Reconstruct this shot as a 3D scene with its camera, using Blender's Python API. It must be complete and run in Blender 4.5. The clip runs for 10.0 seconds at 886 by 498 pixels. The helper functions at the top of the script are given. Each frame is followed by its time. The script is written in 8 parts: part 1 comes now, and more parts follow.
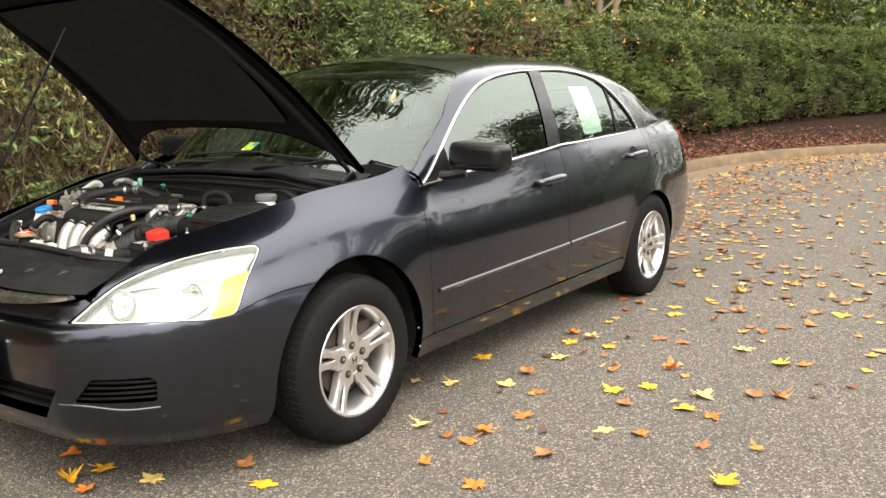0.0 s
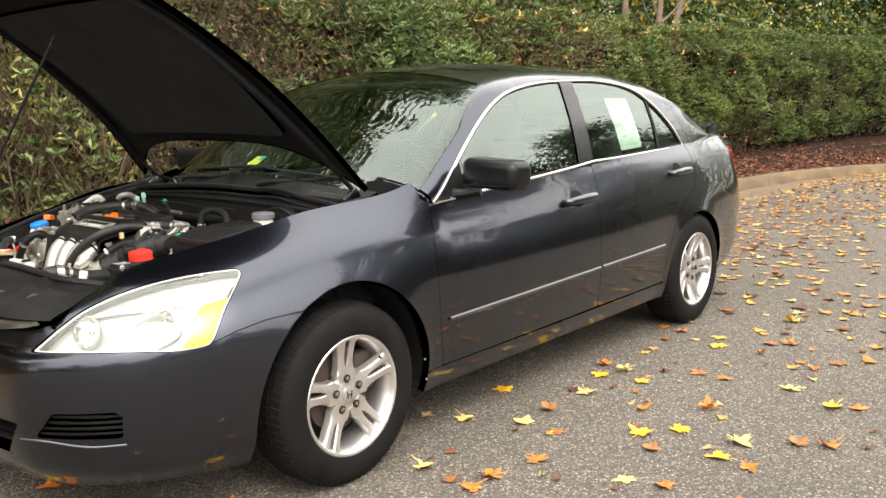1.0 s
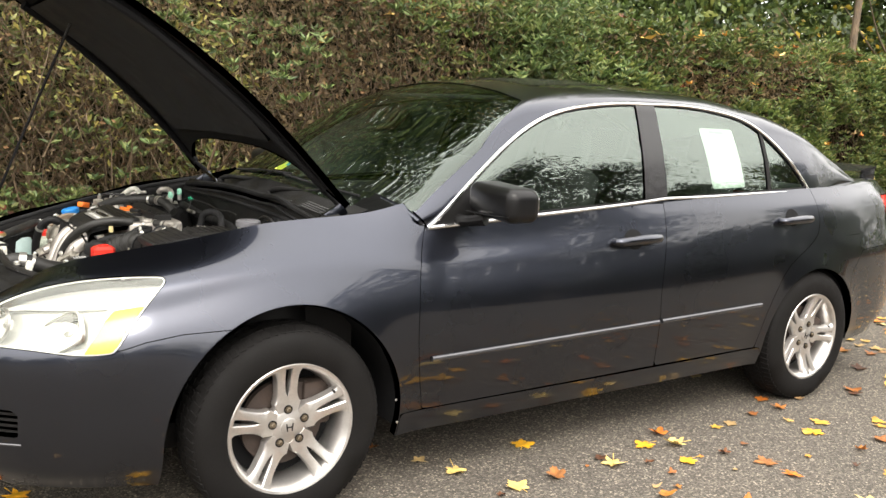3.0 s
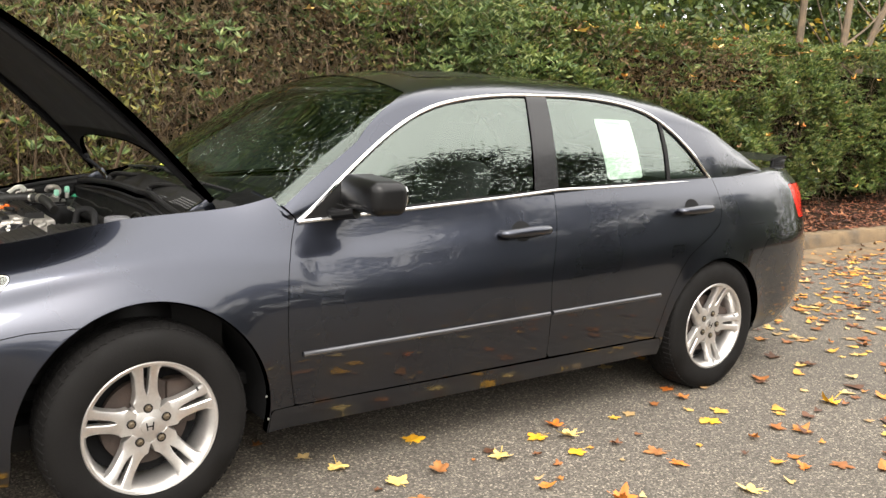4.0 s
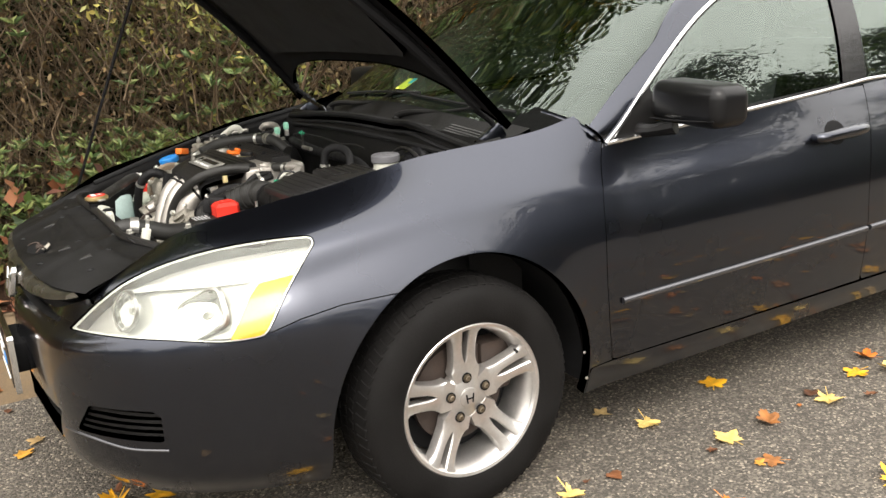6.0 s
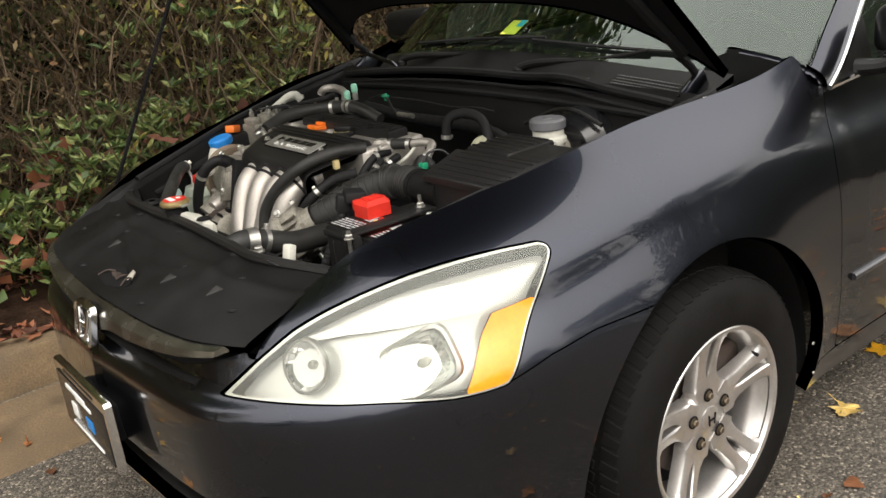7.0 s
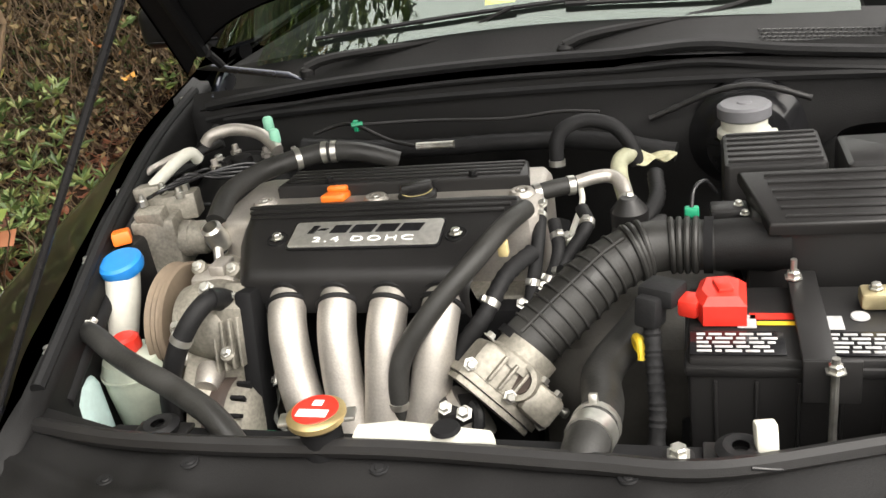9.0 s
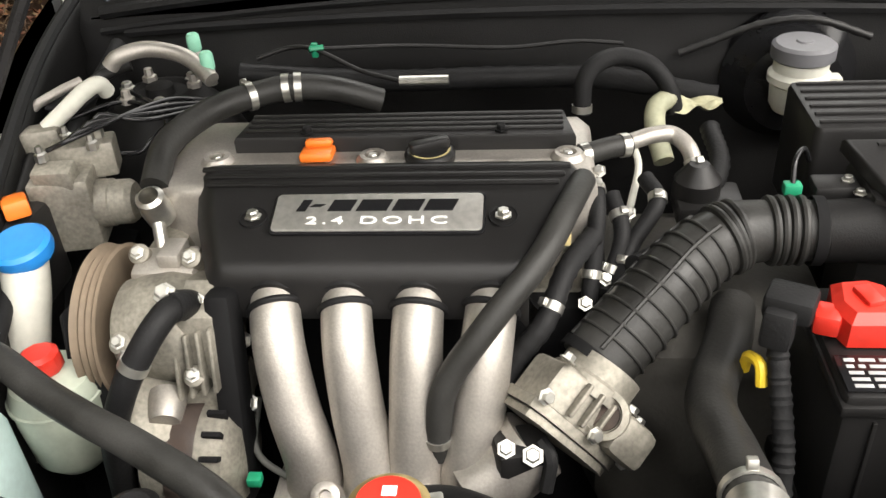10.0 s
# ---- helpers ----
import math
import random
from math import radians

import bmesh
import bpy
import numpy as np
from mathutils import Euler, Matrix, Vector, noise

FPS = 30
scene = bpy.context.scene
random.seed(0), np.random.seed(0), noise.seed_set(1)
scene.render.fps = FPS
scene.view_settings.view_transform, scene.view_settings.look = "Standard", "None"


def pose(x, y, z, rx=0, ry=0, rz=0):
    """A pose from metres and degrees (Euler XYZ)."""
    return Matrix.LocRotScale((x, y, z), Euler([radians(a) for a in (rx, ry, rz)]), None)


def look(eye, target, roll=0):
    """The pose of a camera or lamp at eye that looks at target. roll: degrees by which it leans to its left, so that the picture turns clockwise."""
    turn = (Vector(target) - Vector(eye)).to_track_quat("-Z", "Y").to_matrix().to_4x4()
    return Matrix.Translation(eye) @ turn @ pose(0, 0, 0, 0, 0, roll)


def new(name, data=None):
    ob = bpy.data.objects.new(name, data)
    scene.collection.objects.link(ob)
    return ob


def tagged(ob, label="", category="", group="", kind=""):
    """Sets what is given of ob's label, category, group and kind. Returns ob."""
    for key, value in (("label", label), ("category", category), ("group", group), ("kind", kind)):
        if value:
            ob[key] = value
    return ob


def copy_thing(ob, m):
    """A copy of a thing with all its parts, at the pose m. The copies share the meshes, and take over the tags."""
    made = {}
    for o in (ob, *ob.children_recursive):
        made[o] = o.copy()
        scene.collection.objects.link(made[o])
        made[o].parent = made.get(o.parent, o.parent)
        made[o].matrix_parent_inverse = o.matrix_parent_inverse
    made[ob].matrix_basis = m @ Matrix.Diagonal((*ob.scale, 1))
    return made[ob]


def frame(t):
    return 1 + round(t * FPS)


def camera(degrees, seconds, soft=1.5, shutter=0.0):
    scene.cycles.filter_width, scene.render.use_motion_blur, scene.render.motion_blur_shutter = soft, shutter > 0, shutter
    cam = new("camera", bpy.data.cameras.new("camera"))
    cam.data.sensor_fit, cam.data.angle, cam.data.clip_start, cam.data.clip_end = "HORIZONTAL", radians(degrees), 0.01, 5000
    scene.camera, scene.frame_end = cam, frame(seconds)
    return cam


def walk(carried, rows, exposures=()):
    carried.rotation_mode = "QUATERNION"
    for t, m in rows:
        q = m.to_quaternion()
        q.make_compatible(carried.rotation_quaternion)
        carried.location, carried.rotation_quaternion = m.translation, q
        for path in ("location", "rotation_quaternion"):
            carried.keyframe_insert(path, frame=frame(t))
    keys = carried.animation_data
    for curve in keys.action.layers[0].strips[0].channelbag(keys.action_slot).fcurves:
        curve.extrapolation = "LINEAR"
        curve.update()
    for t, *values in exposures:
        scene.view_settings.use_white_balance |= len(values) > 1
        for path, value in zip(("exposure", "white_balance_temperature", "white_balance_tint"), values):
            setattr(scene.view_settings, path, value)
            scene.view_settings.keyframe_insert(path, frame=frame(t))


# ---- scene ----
cam = camera(53.5, 10.0)
PATH = [
    (0, (-2.354, -2.999, 1.33), (-0.77, -1.836, 0.96), -1.3),
    (0.5, (-2.223, -2.985, 1.317), (-0.719, -1.725, 0.928), -0.7),
    (1, (-1.999, -2.983, 1.323), (-0.498, -1.706, 0.982), -1.1),
    (1.5, (-1.761, -3.098, 1.309), (-0.38, -1.679, 1.026), -0.5),
    (2, (-1.56, -3.227, 1.311), (-0.347, -1.664, 1.019), 1.3),
    (2.2, (-1.469, -3.242, 1.298), (-0.259, -1.678, 1.001), 1.6),
    (3.3, (-0.994, -3.34, 1.335), (0.084, -1.685, 1.021), 2.8),
    (3.5, (-0.904, -3.406, 1.325), (0.157, -1.737, 1.023), 2.6),
    (4, (-0.813, -3.469, 1.328), (0.35, -1.873, 1.008), 2.1),
    (4.5, (-0.821, -3.441, 1.301), (0.39, -1.891, 0.942), 2.4),
    (5, (-0.928, -3.284, 1.288), (0.324, -1.787, 0.853), 1.9),
    (5.5, (-1.072, -3.003, 1.283), (0.088, -1.466, 0.742), -0.5),
    (6, (-1.134, -2.664, 1.305), (-0.15, -1.002, 0.785), -3.2),
    (6.2, (-1.18, -2.512, 1.294), (-0.302, -0.791, 0.778), -3.8),
    (7.3, (-1.48, -1.548, 1.342), (-0.252, -0.143, 0.623), -7.7),
    (7.5, (-1.531, -1.37, 1.341), (-0.26, -0.01, 0.612), -8.9),
    (8, (-1.579, -0.99, 1.349), (-0.099, 0.139, 0.617), -10.1),
    (8.5, (-1.472, -0.614, 1.37), (0.155, 0.268, 0.61), -7.9),
    (9, (-1.413, -0.289, 1.377), (0.308, 0.277, 0.529), -9.3),
    (9.5, (-1.267, -0.1, 1.374), (0.44, 0.322, 0.421), -8.3),
    (10, (-1.144, 0.014, 1.367), (0.511, 0.214, 0.262), -4.0),
]
walk(cam, [(t, look(eye, target, roll)) for t, eye, target, roll in PATH],
     [(0, 1.05), (5.5, 1.05), (6.0, 0.85), (7.3, 0.18), (7.5, 0.15), (8.0, 0.35), (8.5, 0.95), (9.0, 1.2), (9.5, 1.2), (10.0, 1.1)])

# ---- world, sun, exposure ----
world = bpy.data.worlds.new("sky")
scene.world = world
world.use_nodes = True
wn = world.node_tree.nodes
sky = wn.new("ShaderNodeTexSky")
sky.sky_type = "NISHITA"
sky.sun_disc = False
sky.sun_elevation, sky.sun_rotation = radians(48), radians(200)
sky.air_density, sky.dust_density, sky.ozone_density = 1.0, 4.0, 1.0
veil = wn.new("ShaderNodeHueSaturation")
veil.inputs["Saturation"].default_value = 0.16
world.node_tree.links.new(sky.outputs[0], veil.inputs["Color"])
warm = wn.new("ShaderNodeMix")
warm.data_type, warm.blend_type = "RGBA", "MULTIPLY"
warm.inputs["Factor"].default_value = 1
warm.inputs["B"].default_value = (1.07, 1.0, 0.90, 1)
world.node_tree.links.new(veil.outputs[0], warm.inputs["A"])
# an even cloud layer over the sky
cloud = wn.new("ShaderNodeMix")
cloud.data_type = "RGBA"
cloud.inputs["Factor"].default_value = 0.8
dome, height = wn.new("ShaderNodeTexCoord"), wn.new("ShaderNodeSeparateXYZ")
layer = wn.new("ShaderNodeValToRGB")
layer.color_ramp.elements[0].position, layer.color_ramp.elements[0].color = 0.0, (0.62, 0.60, 0.575, 1)
layer.color_ramp.elements[1].position, layer.color_ramp.elements[1].color = 1.0, (1.0, 0.965, 0.925, 1)
glow = wn.new("ShaderNodeVectorMath")
glow.operation = "SCALE"
glow.inputs["Scale"].default_value = 6.4
world.node_tree.links.new(dome.outputs["Generated"], height.inputs[0])
world.node_tree.links.new(height.outputs["Z"], layer.inputs["Fac"])
world.node_tree.links.new(layer.outputs["Color"], glow.inputs[0])
world.node_tree.links.new(glow.outputs[0], cloud.inputs["B"])
world.node_tree.links.new(warm.outputs["Result"], cloud.inputs["A"])
world.node_tree.links.new(cloud.outputs["Result"], wn["Background"].inputs["Color"])
wn["Background"].inputs["Strength"].default_value = 0.38
sun = new("sun", bpy.data.lights.new("sun", "SUN"))
sun.data.energy, sun.data.angle, sun.data.color = 1.0, radians(30), (1.0, 0.96, 0.9)
sun.matrix_world = look((-6, -9, 14), (0, 0, 0))
scene.view_settings.exposure = 1.1

# ---- materials ----
def material(name, color, rough=0.5, metal=0.0, coat=0.0, spec=0.5, vary=0.15, scale=6.0, bump=0.0, bump_scale=120.0, grain=0.05):
    """A surface with stains at one scale, grain at a finer one and a fine relief."""
    m = bpy.data.materials.new(name)
    m.use_nodes = True
    nt, b = m.node_tree, m.node_tree.nodes["Principled BSDF"]
    b.inputs["Metallic"].default_value = metal
    b.inputs["Coat Weight"].default_value = coat
    b.inputs["Coat Roughness"].default_value = 0.03
    b.inputs["Specular IOR Level"].default_value = spec
    co = nt.nodes.new("ShaderNodeTexCoord")
    n1, n2 = nt.nodes.new("ShaderNodeTexNoise"), nt.nodes.new("ShaderNodeTexNoise")
    n1.inputs["Scale"].default_value, n1.inputs["Detail"].default_value = scale, 5
    n2.inputs["Scale"].default_value, n2.inputs["Detail"].default_value = bump_scale, 3
    for n in (n1, n2):
        nt.links.new(co.outputs["Object"], n.inputs["Vector"])
    ramp = nt.nodes.new("ShaderNodeMapRange")
    ramp.inputs["From Min"].default_value, ramp.inputs["From Max"].default_value = 0.3, 0.7
    ramp.inputs["To Min"].default_value, ramp.inputs["To Max"].default_value = 1 - vary, 1 + vary
    nt.links.new(n1.outputs["Fac"], ramp.inputs["Value"])
    fine = nt.nodes.new("ShaderNodeMapRange")
    fine.inputs["From Min"].default_value, fine.inputs["From Max"].default_value = 0.3, 0.7
    fine.inputs["To Min"].default_value, fine.inputs["To Max"].default_value = 1 - grain, 1 + grain
    nt.links.new(n2.outputs["Fac"], fine.inputs["Value"])
    mul = nt.nodes.new("ShaderNodeMath")
    mul.operation = "MULTIPLY"
    nt.links.new(ramp.outputs[0], mul.inputs[0])
    nt.links.new(fine.outputs[0], mul.inputs[1])
    sc = nt.nodes.new("ShaderNodeVectorMath")
    sc.operation = "SCALE"
    sc.inputs[0].default_value = color
    nt.links.new(mul.outputs[0], sc.inputs["Scale"])
    nt.links.new(sc.outputs[0], b.inputs["Base Color"])
    rr = nt.nodes.new("ShaderNodeMath")
    rr.operation = "MULTIPLY"
    rr.inputs[1].default_value = rough
    nt.links.new(ramp.outputs[0], rr.inputs[0])
    nt.links.new(rr.outputs[0], b.inputs["Roughness"])
    if bump:
        bp = nt.nodes.new("ShaderNodeBump")
        bp.inputs["Strength"].default_value = bump
        bp.inputs["Distance"].default_value = 0.002
        nt.links.new(n2.outputs["Fac"], bp.inputs["Height"])
        nt.links.new(bp.outputs[0], b.inputs["Normal"])
    return m


def leaf_material(name, colors, rough=0.45, through_light=0.25, patch=1.3):
    """Leaves: each island takes its own colour out of a ramp."""
    m = bpy.data.materials.new(name)
    m.use_nodes = True
    nt, b = m.node_tree, m.node_tree.nodes["Principled BSDF"]
    geo = nt.nodes.new("ShaderNodeNewGeometry")
    ramp = nt.nodes.new("ShaderNodeValToRGB")
    while len(ramp.color_ramp.elements) < len(colors):
        ramp.color_ramp.elements.new(0.5)
    for i, (e, c) in enumerate(zip(ramp.color_ramp.elements, colors)):
        e.position, e.color = i / (len(colors) - 1), (*c, 1)
    nt.links.new(geo.outputs["Random Per Island"], ramp.inputs["Fac"])
    co = nt.nodes.new("ShaderNodeTexCoord")
    n = nt.nodes.new("ShaderNodeTexNoise")
    n.inputs["Scale"].default_value = patch
    nt.links.new(co.outputs["Object"], n.inputs["Vector"])
    hs = nt.nodes.new("ShaderNodeHueSaturation")
    mr = nt.nodes.new("ShaderNodeMapRange")
    mr.inputs["From Min"].default_value, mr.inputs["From Max"].default_value = 0.3, 0.7
    mr.inputs["To Min"].default_value, mr.inputs["To Max"].default_value = 0.65, 1.35
    nt.links.new(n.outputs["Fac"], mr.inputs["Value"])
    nt.links.new(mr.outputs[0], hs.inputs["Value"])
    nt.links.new(ramp.outputs[0], hs.inputs["Color"])
    nt.links.new(hs.outputs[0], b.inputs["Base Color"])
    b.inputs["Roughness"].default_value = rough
    tr = nt.nodes.new("ShaderNodeBsdfTranslucent")
    nt.links.new(hs.outputs[0], tr.inputs["Color"])
    mix = nt.nodes.new("ShaderNodeMixShader")
    mix.inputs[0].default_value = through_light
    nt.links.new(b.outputs[0], mix.inputs[1])
    nt.links.new(tr.outputs[0], mix.inputs[2])
    nt.links.new(mix.outputs[0], nt.nodes["Material Output"].inputs["Surface"])
    return m


def glass_material(name, tint, rough=0.0, solid=0.35):
    """Tinted sheet glass: a clear coat over a tint that lets light through."""
    m = bpy.data.materials.new(name)
    m.use_nodes = True
    nt = m.node_tree
    nt.nodes.remove(nt.nodes["Principled BSDF"])
    t, g, mix, fr = (nt.nodes.new("ShaderNode" + k) for k in ("BsdfTransparent", "BsdfGlossy", "MixShader", "Fresnel"))
    t.inputs["Color"].default_value = (*tint, 1)
    g.inputs["Roughness"].default_value = rough
    g.inputs["Color"].default_value = (0.88, 1.0, 0.91, 1)
    fr.inputs["IOR"].default_value = solid
    nt.links.new(fr.outputs[0], mix.inputs[0])
    nt.links.new(t.outputs[0], mix.inputs[1])
    nt.links.new(g.outputs[0], mix.inputs[2])
    nt.links.new(mix.outputs[0], nt.nodes["Material Output"].inputs["Surface"])
    return m


PAINT = material("graphite_paint", (0.041, 0.045, 0.060), 0.28, 1.0, 1.0, 0.5, 0.05, 3, 0.0, 900, 0.12)
PAINT.node_tree.nodes["Principled BSDF"].inputs["Coat IOR"].default_value = 1.45
# near black, for black parts and for hollows coloured as if shaded
DARKBODY = material("black_parts_and_shade", (0.006, 0.006, 0.0065), 0.8, spec=0.2, bump=0.2)
PLASTIC = material("black_plastic", (0.010, 0.0098, 0.0098), 0.5, spec=0.14, bump=0.25, bump_scale=500, vary=0.3, grain=0.15)
GLOSSBLACK = material("gloss_black", (0.012, 0.012, 0.013), 0.22, spec=0.35, coat=0.15)
COVERBLACK = material("satin_black_cover", (0.014, 0.0135, 0.0135), 0.40, spec=0.30, bump=0.15, bump_scale=700, vary=0.18)
RUBBER = material("black_rubber", (0.011, 0.011, 0.0115), 0.60, spec=0.2, bump=0.3, bump_scale=260, vary=0.3, grain=0.1)
# a paler, glossier black rubber for the intake and larger hoses
PALERUBBER = material("pale_rubber", (0.024, 0.0235, 0.022), 0.52, spec=0.35, bump=0.2, bump_scale=260, vary=0.35, scale=14, grain=0.1)
TYRE = material("tyre_rubber", (0.0075, 0.0070, 0.0068), 0.72, spec=0.12, bump=0.35, bump_scale=220, vary=0.3, scale=9, grain=0.2)
ALLOY = material("silver_alloy", (0.62, 0.60, 0.58), 0.33, 0.85, 0.3, vary=0.08, scale=14, grain=0.05)
CASTALU = material("cast_aluminium", (0.44, 0.412, 0.375), 0.50, 0.75, vary=0.16, scale=16, bump=0.18, bump_scale=300, grain=0.08)
DIRTALU = material("dusty_cast_aluminium", (0.26, 0.243, 0.205), 0.58, 0.5, vary=0.28, scale=22, bump=0.14, bump_scale=180, grain=0.2)
CHROME = material("chrome", (0.80, 0.80, 0.80), 0.12, 1.0, vary=0.06)
STEEL = material("zinc_steel", (0.55, 0.54, 0.50), 0.35, 0.9, vary=0.2, scale=30)
RUST = material("rusty_steel", (0.055, 0.040, 0.033), 0.75, 0.3, vary=0.4, scale=30, bump=0.4)
BELT = material("ribbed_belt_brown", (0.20, 0.155, 0.11), 0.7, 0.2, vary=0.15, scale=20)
WHITEPLASTIC = material("cream_plastic", (0.56, 0.555, 0.49), 0.45, vary=0.12, scale=12, spec=0.4)
RESERVOIR = material("milky_green_plastic", (0.40, 0.44, 0.36), 0.4, vary=0.2, scale=14)
BLUE = material("blue_cap", (0.02, 0.22, 0.62), 0.4, vary=0.08)
RED = material("red_plastic", (0.60, 0.030, 0.018), 0.38, vary=0.12, scale=20)
ORANGE = material("orange_plastic", (0.85, 0.19, 0.02), 0.4, vary=0.1, scale=20)
GREENCAP = material("mint_cap", (0.28, 0.62, 0.45), 0.4, vary=0.1)
GREENCLIP = material("green_clip", (0.015, 0.26, 0.13), 0.4, vary=0.1)
YELLOW = material("yellow_loop", (0.75, 0.52, 0.03), 0.4, vary=0.1)
PAPER = material("pale_green_paper", (0.80, 0.84, 0.78), 0.7, vary=0.03, scale=4)
WHITE = material("white_print", (0.82, 0.82, 0.80), 0.6, vary=0.05)
GREYPRINT = material("grey_print", (0.45, 0.55, 0.50), 0.7, vary=0.1)
BADGE = material("brushed_badge", (0.48, 0.47, 0.44), 0.38, 0.7, vary=0.08, scale=40, grain=0.12)
CLOTH = material("grey_seat_fabric", (0.045, 0.045, 0.045), 0.9, bump=0.4, bump_scale=300)
CONCRETE = material("kerb_concrete", (0.130, 0.090, 0.050), 0.9, vary=0.45, scale=5, bump=0.6, bump_scale=160, grain=0.2)
BARK = material("bark", (0.11, 0.085, 0.06), 0.9, vary=0.35, scale=12, bump=0.8, bump_scale=60)
PALEBARK = material("pale_bark", (0.13, 0.095, 0.062), 0.9, vary=0.35, scale=10, bump=0.6, bump_scale=50)
# near black: the shade between hedge and shrub leaves, put into a sheet's colour
SHADEBACK = material("hedge_shade_backing", (0.012, 0.014, 0.006), 1.0, spec=0.0, vary=0.5, scale=5, bump=1, bump_scale=30)
TWIG = material("bare_twig", (0.115, 0.078, 0.044), 0.85, vary=0.4, scale=8, bump=0.4)
REFLECTOR = material("lamp_reflector", (0.62, 0.62, 0.62), 0.07, 1.0, vary=0.04)
AMBER = material("amber_lens", (0.95, 0.30, 0.01), 0.25, coat=0.8, vary=0.06, scale=30)
TAILRED = material("red_lens", (0.60, 0.02, 0.015), 0.2, coat=0.8, vary=0.06)
GLASS = glass_material("side_glass", (0.60, 0.70, 0.65), 0.0, 2.15)
SHIELD = glass_material("windscreen_glass", (0.60, 0.70, 0.64), 0.0, 1.85)
LENS = glass_material("lamp_lens", (0.86, 0.86, 0.82), 0.02, 1.5)
_d, _m = LENS.node_tree.nodes.new("ShaderNodeBsdfDiffuse"), LENS.node_tree.nodes.new("ShaderNodeMixShader")
_d.inputs["Color"].default_value = (0.85, 0.84, 0.78, 1)
_n = LENS.node_tree.nodes.new("ShaderNodeTexNoise")
_n.inputs["Scale"].default_value = 3.5
_r = LENS.node_tree.nodes.new("ShaderNodeMapRange")
_r.inputs["To Min"].default_value, _r.inputs["To Max"].default_value = 0.04, 0.17
LENS.node_tree.links.new(_n.outputs["Fac"], _r.inputs["Value"])
_o = LENS.node_tree.nodes["Material Output"].inputs["Surface"]
_s = _o.links[0].from_socket
LENS.node_tree.links.new(_r.outputs[0], _m.inputs[0])
LENS.node_tree.links.new(_s, _m.inputs[1])
LENS.node_tree.links.new(_d.outputs[0], _m.inputs[2])
LENS.node_tree.links.new(_m.outputs[0], _o)
LAMPWHITE = material("lamp_housing", (0.74, 0.74, 0.72), 0.26, 0.6, vary=0.06, scale=8)
HEDGELEAF = leaf_material("hedge_leaves", [(0.022, 0.040, 0.012), (0.055, 0.092, 0.022), (0.105, 0.160, 0.036), (0.175, 0.225, 0.055), (0.27, 0.255, 0.085)])
BRUSHLEAF = leaf_material("brush_leaves", [(0.06, 0.07, 0.02), (0.12, 0.13, 0.033), (0.20, 0.20, 0.05), (0.36, 0.30, 0.08)])
SHRUBLEAF = leaf_material("shrub_leaves", [(0.045, 0.075, 0.026), (0.085, 0.135, 0.042), (0.16, 0.22, 0.068), (0.29, 0.32, 0.12)])
WOODLEAF = leaf_material("wood_leaves", [(0.03, 0.045, 0.014), (0.06, 0.095, 0.024), (0.11, 0.16, 0.04), (0.20, 0.22, 0.05)])
TREELEAF = leaf_material("tree_leaves", [(0.012, 0.02, 0.008), (0.03, 0.05, 0.015), (0.06, 0.085, 0.025)])
AUTUMN = leaf_material("autumn_tree_leaves", [(0.10, 0.10, 0.02), (0.35, 0.26, 0.03), (0.45, 0.30, 0.03)])
FALLEN = leaf_material("fallen_leaves", [(0.07, 0.03, 0.015), (0.16, 0.06, 0.022), (0.34, 0.12, 0.024), (0.50, 0.20, 0.03), (0.56, 0.32, 0.045), (0.50, 0.36, 0.15), (0.24, 0.13, 0.06)], 0.6, 0.1, 22)
DRYLEAF = leaf_material("dry_hedge_leaves", [(0.07, 0.045, 0.02), (0.11, 0.078, 0.033), (0.16, 0.115, 0.048), (0.15, 0.078, 0.03)], 0.75, 0.1)
DEADLEAF = leaf_material("dead_leaves", [(0.05, 0.02, 0.012), (0.12, 0.04, 0.02), (0.22, 0.075, 0.035), (0.30, 0.13, 0.06)], 0.8, 0.1)

# ---- mesh helpers ----
def part(name, bm, mat, parent=None, label="", smooth=True):
    """Links a bmesh as one mesh object under a thing or under a part."""
    me = bpy.data.meshes.new(name)
    bm.to_mesh(me)
    bm.free()
    me.materials.append(mat)
    if smooth:
        me.shade_smooth()
        me.set_sharp_from_angle(angle=radians(35))
    ob = new(name, me)
    ob.parent = parent
    if label:
        ob["label"] = label
    return ob


def raw(name, verts, faces, mat, parent=None, label="", smooth=False, normals=None):
    me = bpy.data.meshes.new(name)
    me.from_pydata([tuple(v) for v in verts], [], [tuple(f) for f in faces])
    me.materials.append(mat)
    if smooth:
        me.shade_smooth()
    if normals is not None:
        me.normals_split_custom_set_from_vertices([tuple(n) for n in normals])
    ob = new(name, me)
    ob.parent = parent
    if label:
        ob["label"] = label
    return ob


def fast(name, V, Fc, mat, parent=None, smooth=False):
    """A large mesh of triangles or quads out of arrays."""
    me = bpy.data.meshes.new(name)
    k = Fc.shape[1]
    me.vertices.add(len(V))
    me.vertices.foreach_set("co", np.ascontiguousarray(V, dtype=np.float32).ravel())
    me.loops.add(Fc.size)
    me.loops.foreach_set("vertex_index", np.ascontiguousarray(Fc, dtype=np.int32).ravel())
    me.polygons.add(len(Fc))
    me.polygons.foreach_set("loop_start", np.arange(0, Fc.size, k, dtype=np.int32))
    me.polygons.foreach_set("loop_total", np.full(len(Fc), k, dtype=np.int32))
    me.update(calc_edges=True)
    me.materials.append(mat)
    if smooth:
        me.shade_smooth()
    ob = new(name, me)
    ob.parent = parent
    return ob


